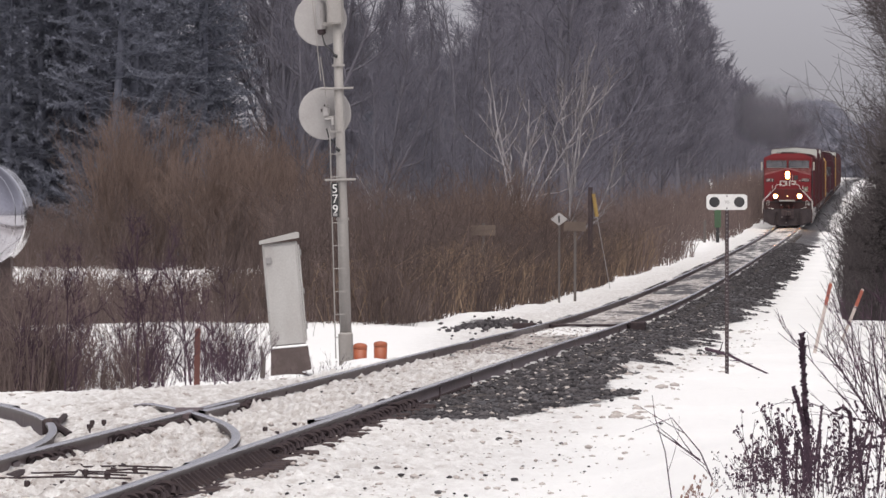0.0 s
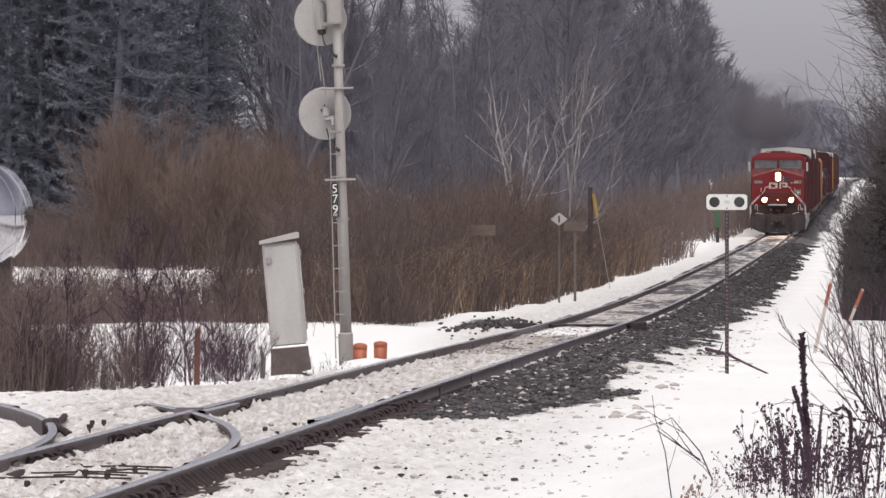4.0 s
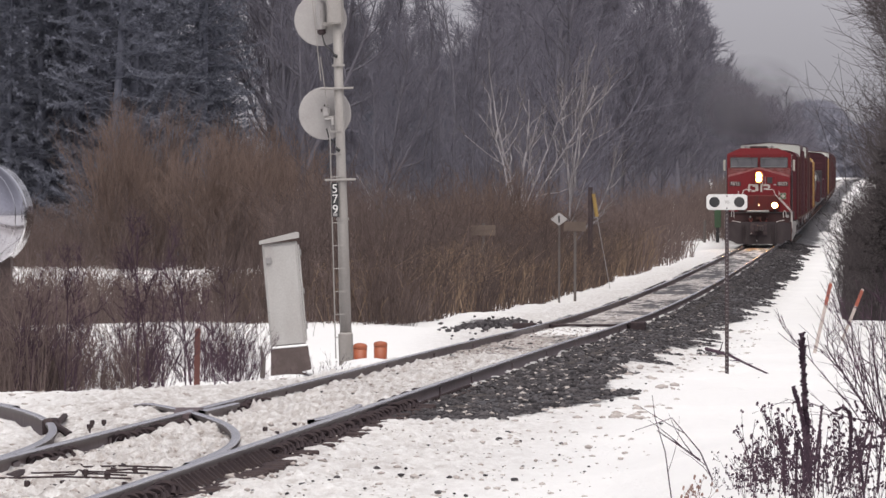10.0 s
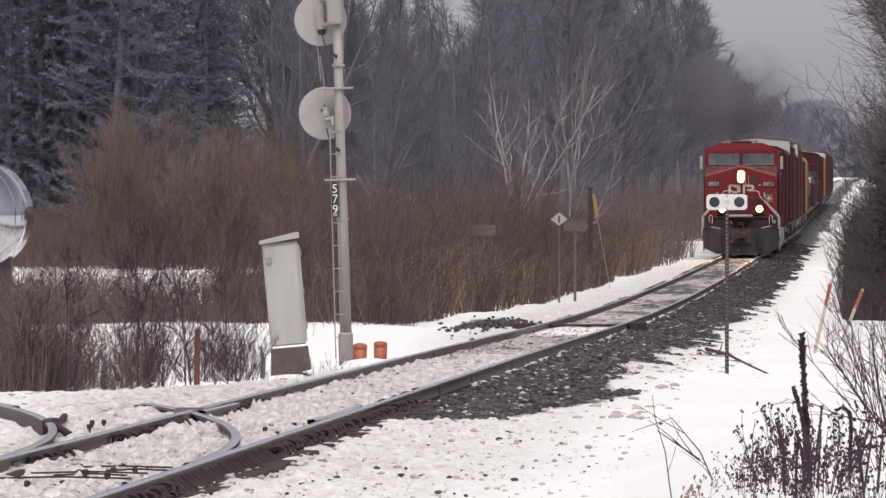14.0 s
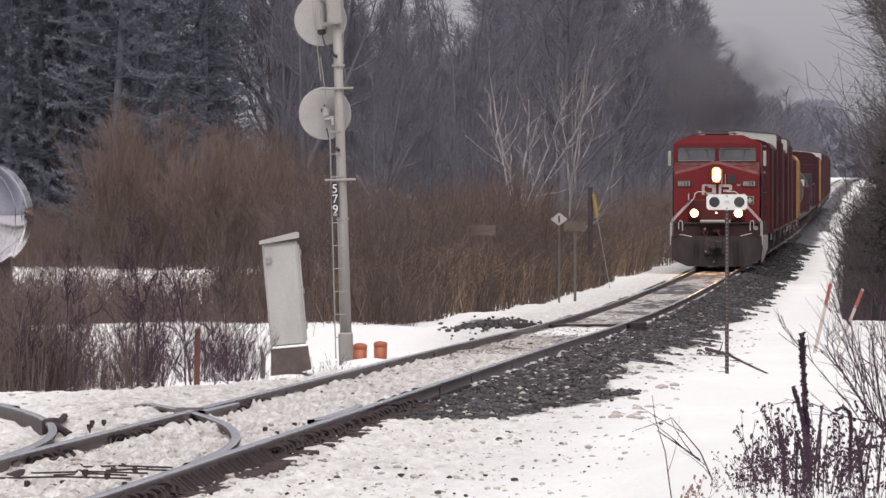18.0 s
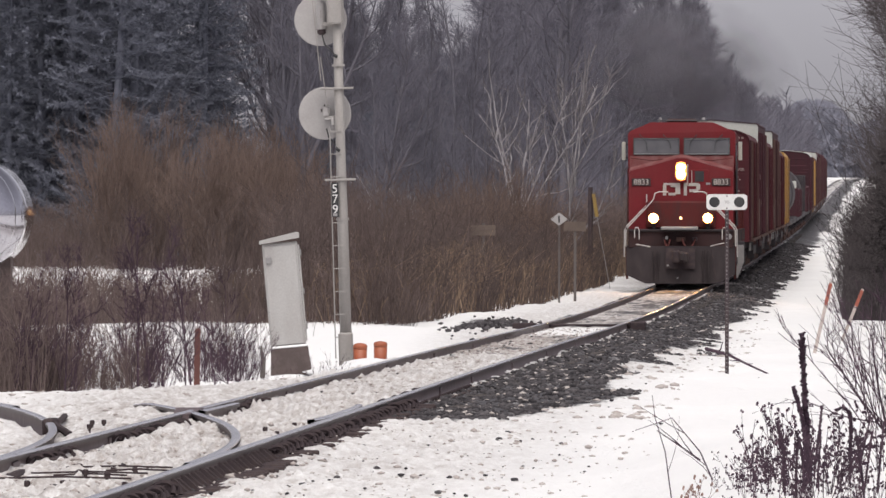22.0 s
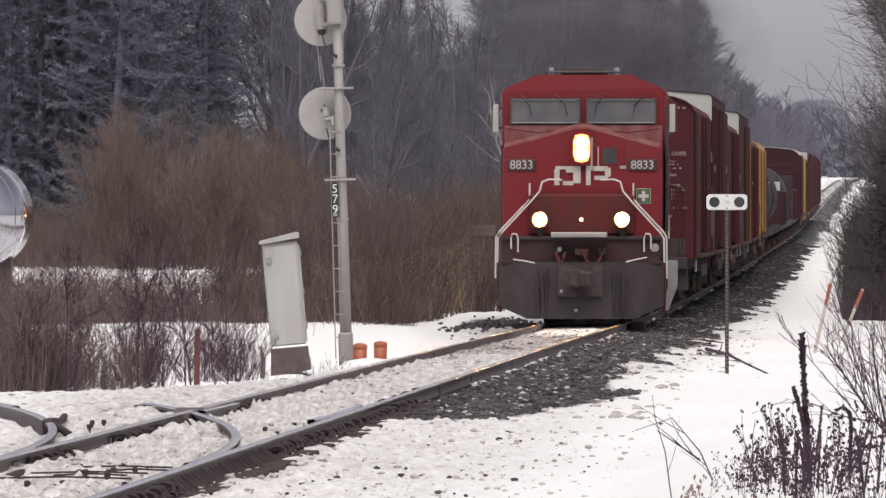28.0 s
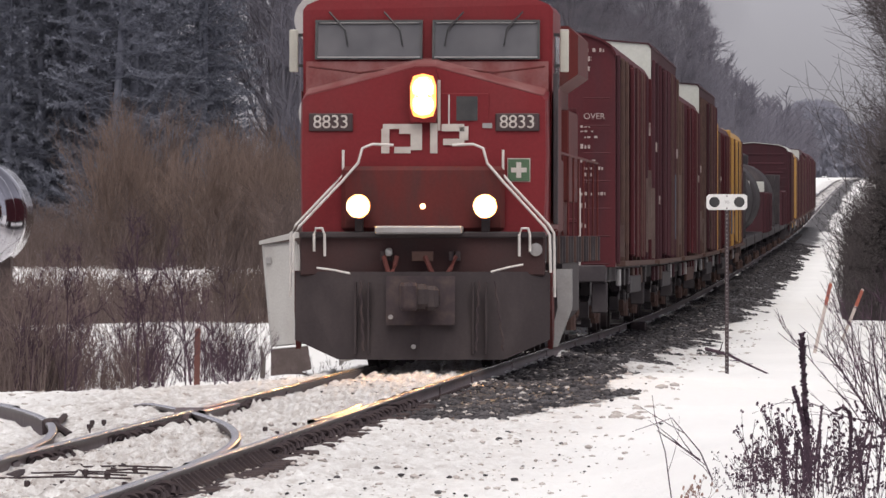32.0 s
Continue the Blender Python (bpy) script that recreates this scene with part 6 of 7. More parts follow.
    part("reflector_disc", Build().lathe([(0.02, 0.0), (0.075, 0.0), (0.08, 0.02), (0.02, 0.03)], 18, pose(1.39, 0.49, 1.44, 90, 0, 0)), GALV, t)
    part("placard", Build().box(-0.12, 0.14, 0.34, 0.36, 1.30, 1.42, 0.005), RUST, t)
    # nose: broad low hood with a peaked top
    o = [(-1.50, 1.62), (1.50, 1.62), (1.52, 2.6), (1.51, 3.21), (1.47, 3.26), (0.12, 3.62), (-0.12, 3.62), (-1.47, 3.26), (-1.51, 3.21), (-1.52, 2.6)]
    o = [(x, z + (0.06 if z > 3.2 else 0)) for x, z in o]
    b = Build()
    n = len(o)
    fr = [(x * 0.985, 0.70 + 0.10 * (z - 1.62), z) for x, z in o]
    bk = [(x, 2.05, z + (0.16 if z > 3.2 else 0)) for x, z in o]
    ch = [(x, 0.78 + 0.10 * (z - 1.62), z) for x, z in o]
    b.add(fr + ch + bk, [tuple(range(n))] + [(i, (i + 1) % n, n + (i + 1) % n, n + i) for i in range(n)] + [(n + i, n + (i + 1) % n, 2 * n + (i + 1) % n, 2 * n + i) for i in range(n)] + [tuple(range(2 * n, 3 * n))[::-1]])
    nose = part("nose", b, RED, t, "red painted nose")
    part("nose_lower", Build().box(-1.0, 1.0, 0.60, 0.74, 1.66, 2.46, 0.05), GRIMESHADERED, nose)
    top_v = [ch[i] for i in (4, 5, 6, 7)] + [bk[i] for i in (4, 5, 6, 7)]
    up_v = [(x, y, z + 0.012) for x, y, z in top_v]
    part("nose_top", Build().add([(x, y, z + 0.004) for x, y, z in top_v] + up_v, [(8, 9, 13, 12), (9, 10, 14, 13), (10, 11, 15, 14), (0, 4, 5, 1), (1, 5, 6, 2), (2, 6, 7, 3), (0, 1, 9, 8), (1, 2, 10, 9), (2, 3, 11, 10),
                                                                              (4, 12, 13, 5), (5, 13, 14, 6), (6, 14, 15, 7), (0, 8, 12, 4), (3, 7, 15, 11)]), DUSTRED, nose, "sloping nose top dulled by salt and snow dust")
    part("nose_door", Build().box(0.20, 0.80, 0.835, 0.86, 2.0, 3.36, 0.02), RED, nose)
    part("door_window", Build().box(0.40, 0.66, 0.825, 0.834, 3.02, 3.32, 0.0), BLACK, nose)
    part("door_hinge_strip", Build().box(0.17, 0.205, 0.815, 0.835, 2.9, 3.52), DECALWHITE, nose)
    part("builder_plate", Build().box(0.72, 0.84, 0.815, 0.825, 2.93, 2.99), GALV, nose)
    # emblem drawn as plain blocks
    yl = 0.815
    for x0, x1, z0, z1 in ((-0.52, -0.42, 2.62, 2.92), (-0.50, -0.28, 2.92, 2.98), (-0.30, -0.02, 2.86, 2.98), (-0.16, -0.02, 2.66, 2.86), (-0.36, -0.16, 2.62, 2.70), (0.08, 0.17, 2.62, 2.99),
                           (0.22, 0.50, 2.89, 2.98), (0.44, 0.55, 2.78, 2.95), (0.24, 0.50, 2.72, 2.80)):
        part("emblem_block", Build().box(x0, x1, yl - 0.025, yl - 0.018, z0, z1), DECALWHITE, nose, "worn white painted block")
    # cab
    o = [(-1.52, 1.7), (1.52, 1.7), (1.55, 4.40), (1.50, 4.47), (0.90, 4.73), (-0.90, 4.73), (-1.50, 4.47), (-1.55, 4.40)]
    b = Build()
    n = len(o)
    fr = [(x, 1.62 + 0.22 * max(0, z - 3.6), z) for x, z in o]
    bk = [(x, 4.3, z) for x, z in o]
    b.add(fr + bk, [tuple(range(n)), tuple(range(n, 2 * n))[::-1]] + [(i, (i + 1) % n, n + (i + 1) % n, n + i) for i in range(n)])
    cab = part("cab", b, RED, t, "red painted cab")

    def yc(z):
        return 1.62 + 0.22 * max(0, z - 3.6)

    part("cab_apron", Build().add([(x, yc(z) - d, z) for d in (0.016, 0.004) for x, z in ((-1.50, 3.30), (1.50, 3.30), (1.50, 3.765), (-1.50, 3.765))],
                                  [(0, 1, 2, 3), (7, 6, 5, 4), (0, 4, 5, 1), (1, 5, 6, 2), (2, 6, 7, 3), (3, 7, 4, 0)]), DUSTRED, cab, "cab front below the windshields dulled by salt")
    for x0, x1 in ((-1.36, -0.09), (0.09, 1.36)):
        z0, z1 = 3.82, 4.25
        fm = Build()
        for (a0, a1, c0, c1) in ((x0 - 0.03, x1 + 0.03, z1, z1 + 0.03), (x0 - 0.03, x1 + 0.03, z0 - 0.03, z0), (x0 - 0.03, x0, z0, z1), (x1, x1 + 0.03, z0, z1)):
            v = [(x, yc(z) - d, z) for d in (0.045, -0.02) for x, z in ((a0, c0), (a1, c0), (a1, c1), (a0, c1))]
            fm.add(v, [(0, 1, 2, 3), (7, 6, 5, 4), (0, 4, 5, 1), (1, 5, 6, 2), (2, 6, 7, 3), (3, 7, 4, 0)])
        w = part("windshield", fm, BLACK, cab, "black rubber-framed windshield")
        v = [(x, yc(z) - 0.014 - dd, z) for dd in (0, -0.012) for x, z in ((x0, z0), (x1, z0), (x1, z1), (x0, z1))]
        part("pane", Build().add(v, [(0, 1, 2, 3), (7, 6, 5, 4), (0, 4, 5, 1), (1, 5, 6, 2), (2, 6, 7, 3), (3, 7, 4, 0)]), GLASS, w)
        part("sill_trim", Build().box(x0, x1, yc(z0) - 0.055, yc(z0) - 0.04, z0 - 0.012, z0 + 0.006), GALV, w)
        part("top_trim", Build().box(x0 + 0.02, x1 - 0.02, yc(z1) - 0.05, yc(z1) - 0.035, z1 - 0.012, z1 - 0.002), GALV, w)
        for px in ((-1.02, -0.34) if x0 < 0 else (0.25, 0.98)):
            sx = 0.22 if px < 0 else -0.22
            part("wiper", Build().tube([(px - sx * 0.9, yc(4.38) - 0.05, 4.38), (px, yc(4.16) - 0.08, 4.16), (px + sx * 0.15, yc(3.98) - 0.06, 3.96)], 0.012, 5), BLACK, cab)
    for x0, x1 in ((-1.46, -0.2), (0.2, 1.46)):
        part("grab_rail", Build().tube([(x0, 1.55, 3.70), ((x0 + x1) / 2, 1.48, 3.62), (x1, 1.55, 3.70)], 0.012, 5), GRIMESHADERED, cab)
    # number boards
    for cx in (-1.14, 1.15):
        nb = part("number_board", Build().box(cx - 0.27, cx + 0.27, 0.80, 0.835, 2.89, 3.11, 0.01), NUMBOARD, nose, "dark number board with white digits 8833")
        for k, chx in enumerate("8833"):
            d = part("digit", text_mesh("digit", chx, 0.23, DECALWHITE), DECALWHITE, nb)
            d.matrix_local = pose(cx - 0.165 + k * 0.11, 0.795, 3.00) @ FACE
    # emergency sign
    gs = part("first_aid_sign", Build().box(1.04, 1.30, 0.745, 0.765, 2.28, 2.55, 0.004), GREEN, nose, "green sign with a white cross")
    part("sign_edge", Build().box(1.03, 1.31, 0.765, 0.78, 2.27, 2.56), DECALWHITE, gs)
    part("cross", Build().box(1.14, 1.20, 0.738, 0.744, 2.32, 2.51).box(1.075, 1.265, 0.736, 0.742, 2.385, 2.445), DECALWHITE, gs)
    # headlamps
    hl = part("headlight", Build().prism([(-0.15, 3.0), (0.15, 3.0), (0.17, 3.1), (0.17, 3.54), (0.15, 3.64), (-0.15, 3.64), (-0.17, 3.54), (-0.17, 3.1)], 0.70, 0.95), RED, nose)
    # glowing plate added behind both lamps to imitate their merged bloom
    part("halo_plate", Build().prism([(-0.158, 3.19), (-0.12, 3.075), (0, 3.045), (0.12, 3.075), (0.158, 3.19), (0.158, 3.45), (0.12, 3.565), (0, 3.595), (-0.12, 3.565), (-0.158, 3.45)], 0.692, 0.699), HALOGLOW, hl, "glowing orange plate added as the headlamp's bloom")
    for z in (3.22, 3.42):
        part("lamp", Build().lathe([(0.112, 0.0), (0.11, 0.008), (0.06, 0.014), (0.01, 0.016)], 24, pose(0, 0.70, z, 90, 0, 0)), HEADLIGHT, hl, "glowing headlamp", smooth=True)
    # glowing rings added round the lamps as their halo
    part("halo_ring", Build().lathe([(0.112, 0.004), (0.138, 0.03), (0.142, 0.032), (0.138, -0.01)], 24, pose(0, 0.70, 3.22, 90, 0, 0)), HALOGLOW, hl, "glowing orange ring added as the lamp's halo")
    part("halo_ring", Build().lathe([(0.112, 0.004), (0.138, 0.03), (0.142, 0.032), (0.138, -0.01)], 24, pose(0, 0.70, 3.42, 90, 0, 0)), HALOGLOW, hl, "glowing orange ring added as the lamp's halo")
    for x in (-0.775, 0.775):
        dl = part("ditch_light", Build().lathe([(0.12, -0.15), (0.155, 0.0), (0.16, 0.11), (0.145, 0.11), (0.14, 0.0)], 20, pose(x, 0.42, 1.97, 90, 0, 0)), PLOWBLACK, t)
        part("lamp", Build().lathe([(0.112, 0.018), (0.11, 0.026), (0.06, 0.032), (0.01, 0.034)], 24, pose(x, 0.42, 1.97, 90, 0, 0)), HEADLIGHT, dl, "glowing ditch lamp", smooth=True)
        # the ditch lamp's halo, added as a glowing ring
        part("halo_ring", Build().lathe([(0.112, 0.012), (0.150, 0.04), (0.154, 0.042), (0.150, 0.0)], 24, pose(x, 0.42, 1.97, 90, 0, 0)), HALOGLOW, dl, "glowing orange ring added as the lamp's halo")
        part("lamp_stand", Build().box(x - 0.05, x + 0.05, 0.45, 0.6, 1.66, 1.86, 0.01), PLOWBLACK, dl)
    part("marker_lamp", Build().lathe([(0.035, 0), (0.03, 0.02), (0.01, 0.03)], 12, pose(0.0, 0.595, 1.97, 90, 0, 0)), MARKER, nose, "small amber lamp")
    # handrails
    hp = [(0.36, 0.62, 2.72), (0.62, 0.60, 2.73), (0.74, 0.58, 2.68), (0.79, 0.56, 2.50), (0.98, 0.5, 2.28), (1.50, 0.36, 1.72), (1.565, 0.34, 1.62), (1.575, 0.34, 1.16)]
    hp2 = [(0.98, 0.68, 2.66), (0.98, 0.66, 2.36), (1.10, 0.6, 2.22), (1.55, 0.50, 1.74), (1.61, 0.50, 1.64), (1.62, 0.52, 0.86)]
    for pts in (hp, mirror_x(hp), hp2, mirror_x(hp2)):
        part("handrail", Build().tube(pts, 0.017, 8), RAILWHITE, t, "white-painted handrail")
    for sx in (-1, 1):
        pts = [(sx * 1.19, 0.42, 1.36), (sx * 1.19, 0.40, 1.62), (sx * 1.22, 0.40, 1.70), (sx * 1.30, 0.40, 1.70), (sx * 1.32, 0.40, 1.62), (sx * 1.32, 0.42, 1.42)]
        part("grab_iron", Build().tube(pts, 0.018, 6), RAILWHITE, t)
        st = part("step_well", Build().prism([(0.70, 1.18), (1.45, 1.18), (1.45, 0.35), (0.95, 0.22), (0.80, 0.55), (0.70, 0.7)], sx * 1.52, sx * 1.58, 0), GRIMESHADERED, t)
        for k in range(4):
            part("tread", Build().box(min(sx * 1.22, sx * 1.54), max(sx * 1.22, sx * 1.54), 0.72 + 0.03 * k, 1.42, 0.34 + 0.27 * k, 0.37 + 0.27 * k, 0.006), GALV, st)
        if sx > 0:
            part("step_guard", Build().prism([(sx * 1.60, 1.2), (sx * 1.80, 1.2), (sx * 1.80, 0.72), (sx * 1.62, 0.24), (sx * 1.50, 0.24), (sx * 1.62, 0.72)], 1.46, 1.52), GALV, t, "bare metal step side")
        part("mirror_deflector", Build().box(sx * 1.68 - 0.055, sx * 1.68 + 0.055, 2.05, 2.09, 3.64, 4.17, 0.01), BEIGE, cab, "beige wind deflector")
        part("deflector_arm", Build().box(min(sx * 1.55, sx * 1.66), max(sx * 1.55, sx * 1.66), 2.06, 2.1, 3.7, 3.74).box(min(sx * 1.55, sx * 1.66), max(sx * 1.55, sx * 1.66), 2.06, 2.1, 4.08, 4.12), BLACK, cab)
        # dark panel laid over the red side, its shade put into the colour
        part("cab_side_shade", Build().box(min(sx * 1.553, sx * 1.565), max(sx * 1.553, sx * 1.565), 1.75, 4.25, 1.75, 3.40, 0.003), GRIMESHADERED, cab, "cab side panel coloured as shaded, grimy red")
        if sx > 0:
            part("door_post", Build().box(1.56, 1.62, 1.55, 1.72, 1.75, 3.62, 0.01), CARDARK, cab)
        part("side_window", Build().box(sx * 1.552 - 0.008, sx * 1.552 + 0.008, 2.4, 3.7, 3.45, 4.1), GLASS, cab)
    # roof gear
    part("air_conditioner", Build().box(-0.45, 0.42, 2.2, 3.4, 4.71, 4.84, 0.05), PILOTRED, cab)
    part("roof_rail", Build().tube([(-0.72, 2.0, 4.78), (0.72, 2.0, 4.78)], 0.02, 6), BLACK, cab)
    for x in (-0.62, 0.62):
        part("antenna", Build().lathe([(0.05, 4.70), (0.05, 4.85), (0.03, 4.87)], 10, pose(x, 2.1, 0)), GALV, cab)
    part("whip_antenna", Build().tube([(0.31, 0.82, 2.96), (0.31, 0.82, 3.34)], 0.010, 5), RAILWHITE, nose)
    # frame, hood, radiator
    part("underframe", Build().box(-1.48, 1.48, 1.3, 22.0, 1.28, 1.60, 0.03), PLOWBLACK, t)
    # ribs added to block the snow's grazing reflection along the sill
    for k in range(20):
        part("sill_rib", Build().box(1.478, 1.535, 1.6 + k * 1.0, 1.66 + k * 1.0, 1.26, 1.61, 0.006), CARDARK if k % 3 else RUST, t)
    hood = part("hood", Build().prism([(-1.0, 1.62), (1.0, 1.62), (1.0, 4.05), (0.75, 4.35), (-0.75, 4.35), (-1.0, 4.05)], 4.3, 17.0), PILOTRED, t)
    part("inverter_cabinet", Build().box(0.95, 1.36, 4.35, 6.9, 1.62, 3.6, 0.04), PILOTRED, t)
    part("radiator", Build().prism([(-1.05, 1.62), (1.05, 1.62), (1.05, 3.7), (1.34, 3.9), (1.34, 4.45), (1.2, 4.58), (-1.2, 4.58), (-1.34, 4.45), (-1.34, 3.9), (-1.05, 3.7)], 17.0, 21.3), GRIMESHADERED, t)
    part("exhaust_stack", Build().box(-0.3, 0.3, 10.2, 11.0, 4.3, 4.62, 0.04), BLACK, t)
    part("dynamic_brake_vent", Build().box(-0.85, 0.85, 5.0, 7.6, 4.3, 4.60, 0.05), GRIMESHADERED, t)
    for k in range(10):
        part("hood_door", Build().box(1.0, 1.03, 7.2 + k * 0.95, 8.05 + k * 0.95, 1.75, 3.8, 0.01), GRIMESHADERED, hood)
    part("grille", Build().box(0.98, 1.2, 17.3, 21.0, 2.1, 3.4, 0.02), GRIMESHADERED, t)
    part("fuel_tank", Build().prism([(-1.45, 1.25), (1.45, 1.25), (1.45, 0.6), (1.1, 0.25), (-1.1, 0.25), (-1.45, 0.6)], 7.8, 14.2), PLOWBLACK, t)
    part("battery_box", Build().box(1.2, 1.5, 4.4, 6.8, 1.66, 2.6, 0.03), GRIMESHADERED, t)
    for sx in (-1, 1):
        part("walkway_rail", Build().tube([(sx * 1.48, 5.0, 2.68), (sx * 1.48, 21.3, 2.68)], 0.018, 6), GRIMESHADERED, t)
        for k in range(9):
            y = 5.0 + k * 2.03
            part("stanchion", Build().tube([(sx * 1.48, y, 1.62), (sx * 1.48, y, 2.68)], 0.016, 6), GRIMESHADERED, t)
    for y in (4.6, 17.6):
        truck(t, y, 3, 0.53, 2.0)
    part("rear_coupler", Build().box(-0.12, 0.12, 21.9, 22.6, 0.74, 0.98, 0.03), IRON, t)
    return t


def boxcar(length, h, mat, label, white_end=False, ribs=9, end_bars=True, roof=None, door_mat=None, edge_mat=None, seed=0, detail=2):
    """A ribbed boxcar; its near end stands at y = 0."""
    rng = random.Random(seed)
    t = thing("boxcar", pose(TRACK_X, 130, 0), label, "boxcar", "freight cars of the train")
    w = 1.59
    part("sill", Build().box(-1.45, 1.45, 0.15, length - 0.15, 0.92, 1.18, 0.02), CARDARK, t)
    top = h - 0.16
    eave = [(w, top - 0.04), (w - 0.05, top + 0.03)] if white_end else [(w, top - 0.26), (w - 0.08, top - 0.12), (w - 0.24, top - 0.02), (w - 0.44, top + 0.05)]
    arch = eave + [(0, h)] + [(-x, z) for x, z in eave[::-1]]
    body = part("body", Build().prism([(-w, 1.15), (w, 1.15)] + arch, 0.35, length - 0.35), mat, t)
    part("roof_cap", Build().prism([(x * 1.012, z + 0.03) for x, z in arch] + [(x, z + 0.004) for x, z in arch[::-1]], 0.3, length - 0.3), roof or mat, t)
    if white_end:
        part("white_upper_end", Build().prism([(-w, h - 1.25), (w, h - 1.25)] + arch, 0.325, 0.346), CARWHITE, body, "white excess-height upper end")
    if edge_mat:
        for sx in (-1, 1):
            part("end_post", Build().box(min(sx * 1.45, sx * 1.64), max(sx * 1.45, sx * 1.64), 0.28, 0.62, 1.15, top - 0.05, 0.02), edge_mat, t)
            part("end_post", Build().box(min(sx * 1.45, sx * 1.64), max(sx * 1.45, sx * 1.64), length - 0.62, length - 0.28, 1.15, top - 0.05, 0.02), edge_mat, t)
    # corrugations of the end
    k = 0
    z = 1.4
    while z < (h - 1.4 if white_end else top - 0.35):
        part("end_corrugation", Build().box(-1.38, 1.0 if end_bars else 1.38, 0.325, 0.352, z, z + 0.07, 0.012), mat, body)
        z += 0.42
    # side ribs, doors and rails
    for sx in (-1, 1):
        for i in range(ribs):
            y = 0.55 + (length - 1.1) * i / (ribs - 1)
            pm = rng.choice([mat, mat, CARBROWN, CARBROWN, RUST]) if detail > 1 else mat
            part("side_post", Build().box(min(sx * w, sx * (w + 0.07)), max(sx * w, sx * (w + 0.07)), y - 0.05, y + 0.05, 1.2, top - 0.24, 0.015), pm, body)
            if end_bars and sx > 0 and rng.random() < 0.5:
                z0 = rng.uniform(1.25, 1.6)
                part("paint_patch", Build().box(w + 0.004, w + 0.068, y - 0.062, y - 0.052, z0, z0 + rng.uniform(0.4, 1.4), 0.002), rng.choice([TAGBLUE, TAGTAN, TAGTAN, TAGTAN]), body, "faded sprayed paint")
            if end_bars and sx > 0 and rng.random() < 0.5:
                z0 = rng.uniform(2.2, 3.4)
                part("stencil_bar", Build().box(w + 0.02, w + 0.05, y - 0.062, y - 0.052, z0, z0 + rng.uniform(0.05, 0.25)), CHALK, body)
        if sx > 0:
            dm = door_mat or mat
            mid = length / 2
            for dy in (-1.55, 1.55):
                d = part("plug_door", Build().box(w + 0.03, w + 0.11, mid + dy - 1.48, mid + dy + 1.48, 1.32, top - 0.3, 0.02), dm, t)
                for q in (-1.0, -0.35, 0.35, 1.0):
                    part("lock_bar", Build().tube([(w + 0.13, mid + dy + q, 1.3), (w + 0.13, mid + dy + q, top - 0.3)], 0.022, 6), rng.choice([RUST, mat]), d)
            part("door_track", Build().box(w, w + 0.14, 1.0, length - 1.0, 1.16, 1.24, 0.01), RUST, t)
            part("side_sill_patch", Build().box(w - 0.02, w + 0.05, mid - 3.2, mid + 3.2, 0.72, 1.0, 0.02), CARDARK if rng.random() < 0.6 else RUST, t)
            for q in range(int(length / 2.6)):
                y = 1.2 + q * 2.5
                part("sill_tab", Build().box(w - 0.02, w + 0.04, y, y + rng.uniform(0.5, 1.1), 0.86, 1.12, 0.015), rng.choice([RUST, CARDARK, CARDARK, GALV, mat, mat]), t)
        # ladder on the end corner
        x = sx * (w - 0.28)
        for q in range(7):
            part("rung", Build().tube([(x - 0.2, 0.25, 1.2 + q * 0.42), (x + 0.2, 0.25, 1.2 + q * 0.42)], 0.012, 5), mat, t)
    # data panels as plain bars
    if end_bars:
        word = part("stencil_word", text_mesh("stencil_word", "OVER", 0.13, CHALK), CHALK, body, "stencilled white word")
        word.matrix_local = pose(1.27, 0.296, 3.44) @ FACE
        for (x0, z, wd, hh) in [(1.06, 4.42, 0.36, 0.10), (1.06, 4.28, 0.17, 0.14), (1.06, 4.13, 0.14, 0.16), (1.06, 3.27, 0.2, 0.06), (1.06, 3.20, 0.2, 0.06), (1.12, 3.11, 0.2, 0.06), (1.06, 2.95, 0.17, 0.14),
                                (1.06, 2.74, 0.28, 0.09), (1.10, 2.63, 0.3, 0.09), (1.10, 2.53, 0.16, 0.09), (1.10, 2.44, 0.12, 0.09), (1.06, 2.24, 0.38, 0.09), (1.06, 2.05, 0.08, 0.14), (1.06, 1.75, 0.1, 0.14)]:
            x = x0
            while x < x0 + wd:
                ww = rng.uniform(0.025, 0.055)
                z1 = z + hh * 0.6 * rng.uniform(0.6, 1.0)
                part("stencil_bar", Build().box(x, min(x + ww, x0 + wd), 0.285, 0.297, z, z1), CHALK, body)
                x += ww + rng.choice((0.018, 0.022, 0.06))
        for z, hh in ((3.42, 0.10), (3.02, 0.06), (2.88, 0.08), (2.38, 0.16), (1.6, 0.10)):
            part("stencil_bar", Build().box(w + 0.002, w + 0.008, 1.1, 1.5, z, z + hh), CHALK, body)
            part("stencil_bar", Build().box(w + 0.002, w + 0.008, 4.6, 5.1, z - 0.12, z - 0.12 + hh), CHALK, body)
    part("brake_rod", Build().tube([(1.05, 0.2, 1.0), (1.05, 0.2, 2.35)], 0.02, 5), RAILWHITE, t)
    for sx in (-1, 1):
        part("corner_step", Build().box(sx * 1.35 - 0.12, sx * 1.35 + 0.12, 0.3, 0.5, 0.45, 0.92, 0.02), CARDARK, t)
    for y in (2.2, length - 2.2):
        truck(t, y, 2)
    coupler(t, 0.3, -1)
    coupler(t, length - 0.3, 1)
    return t


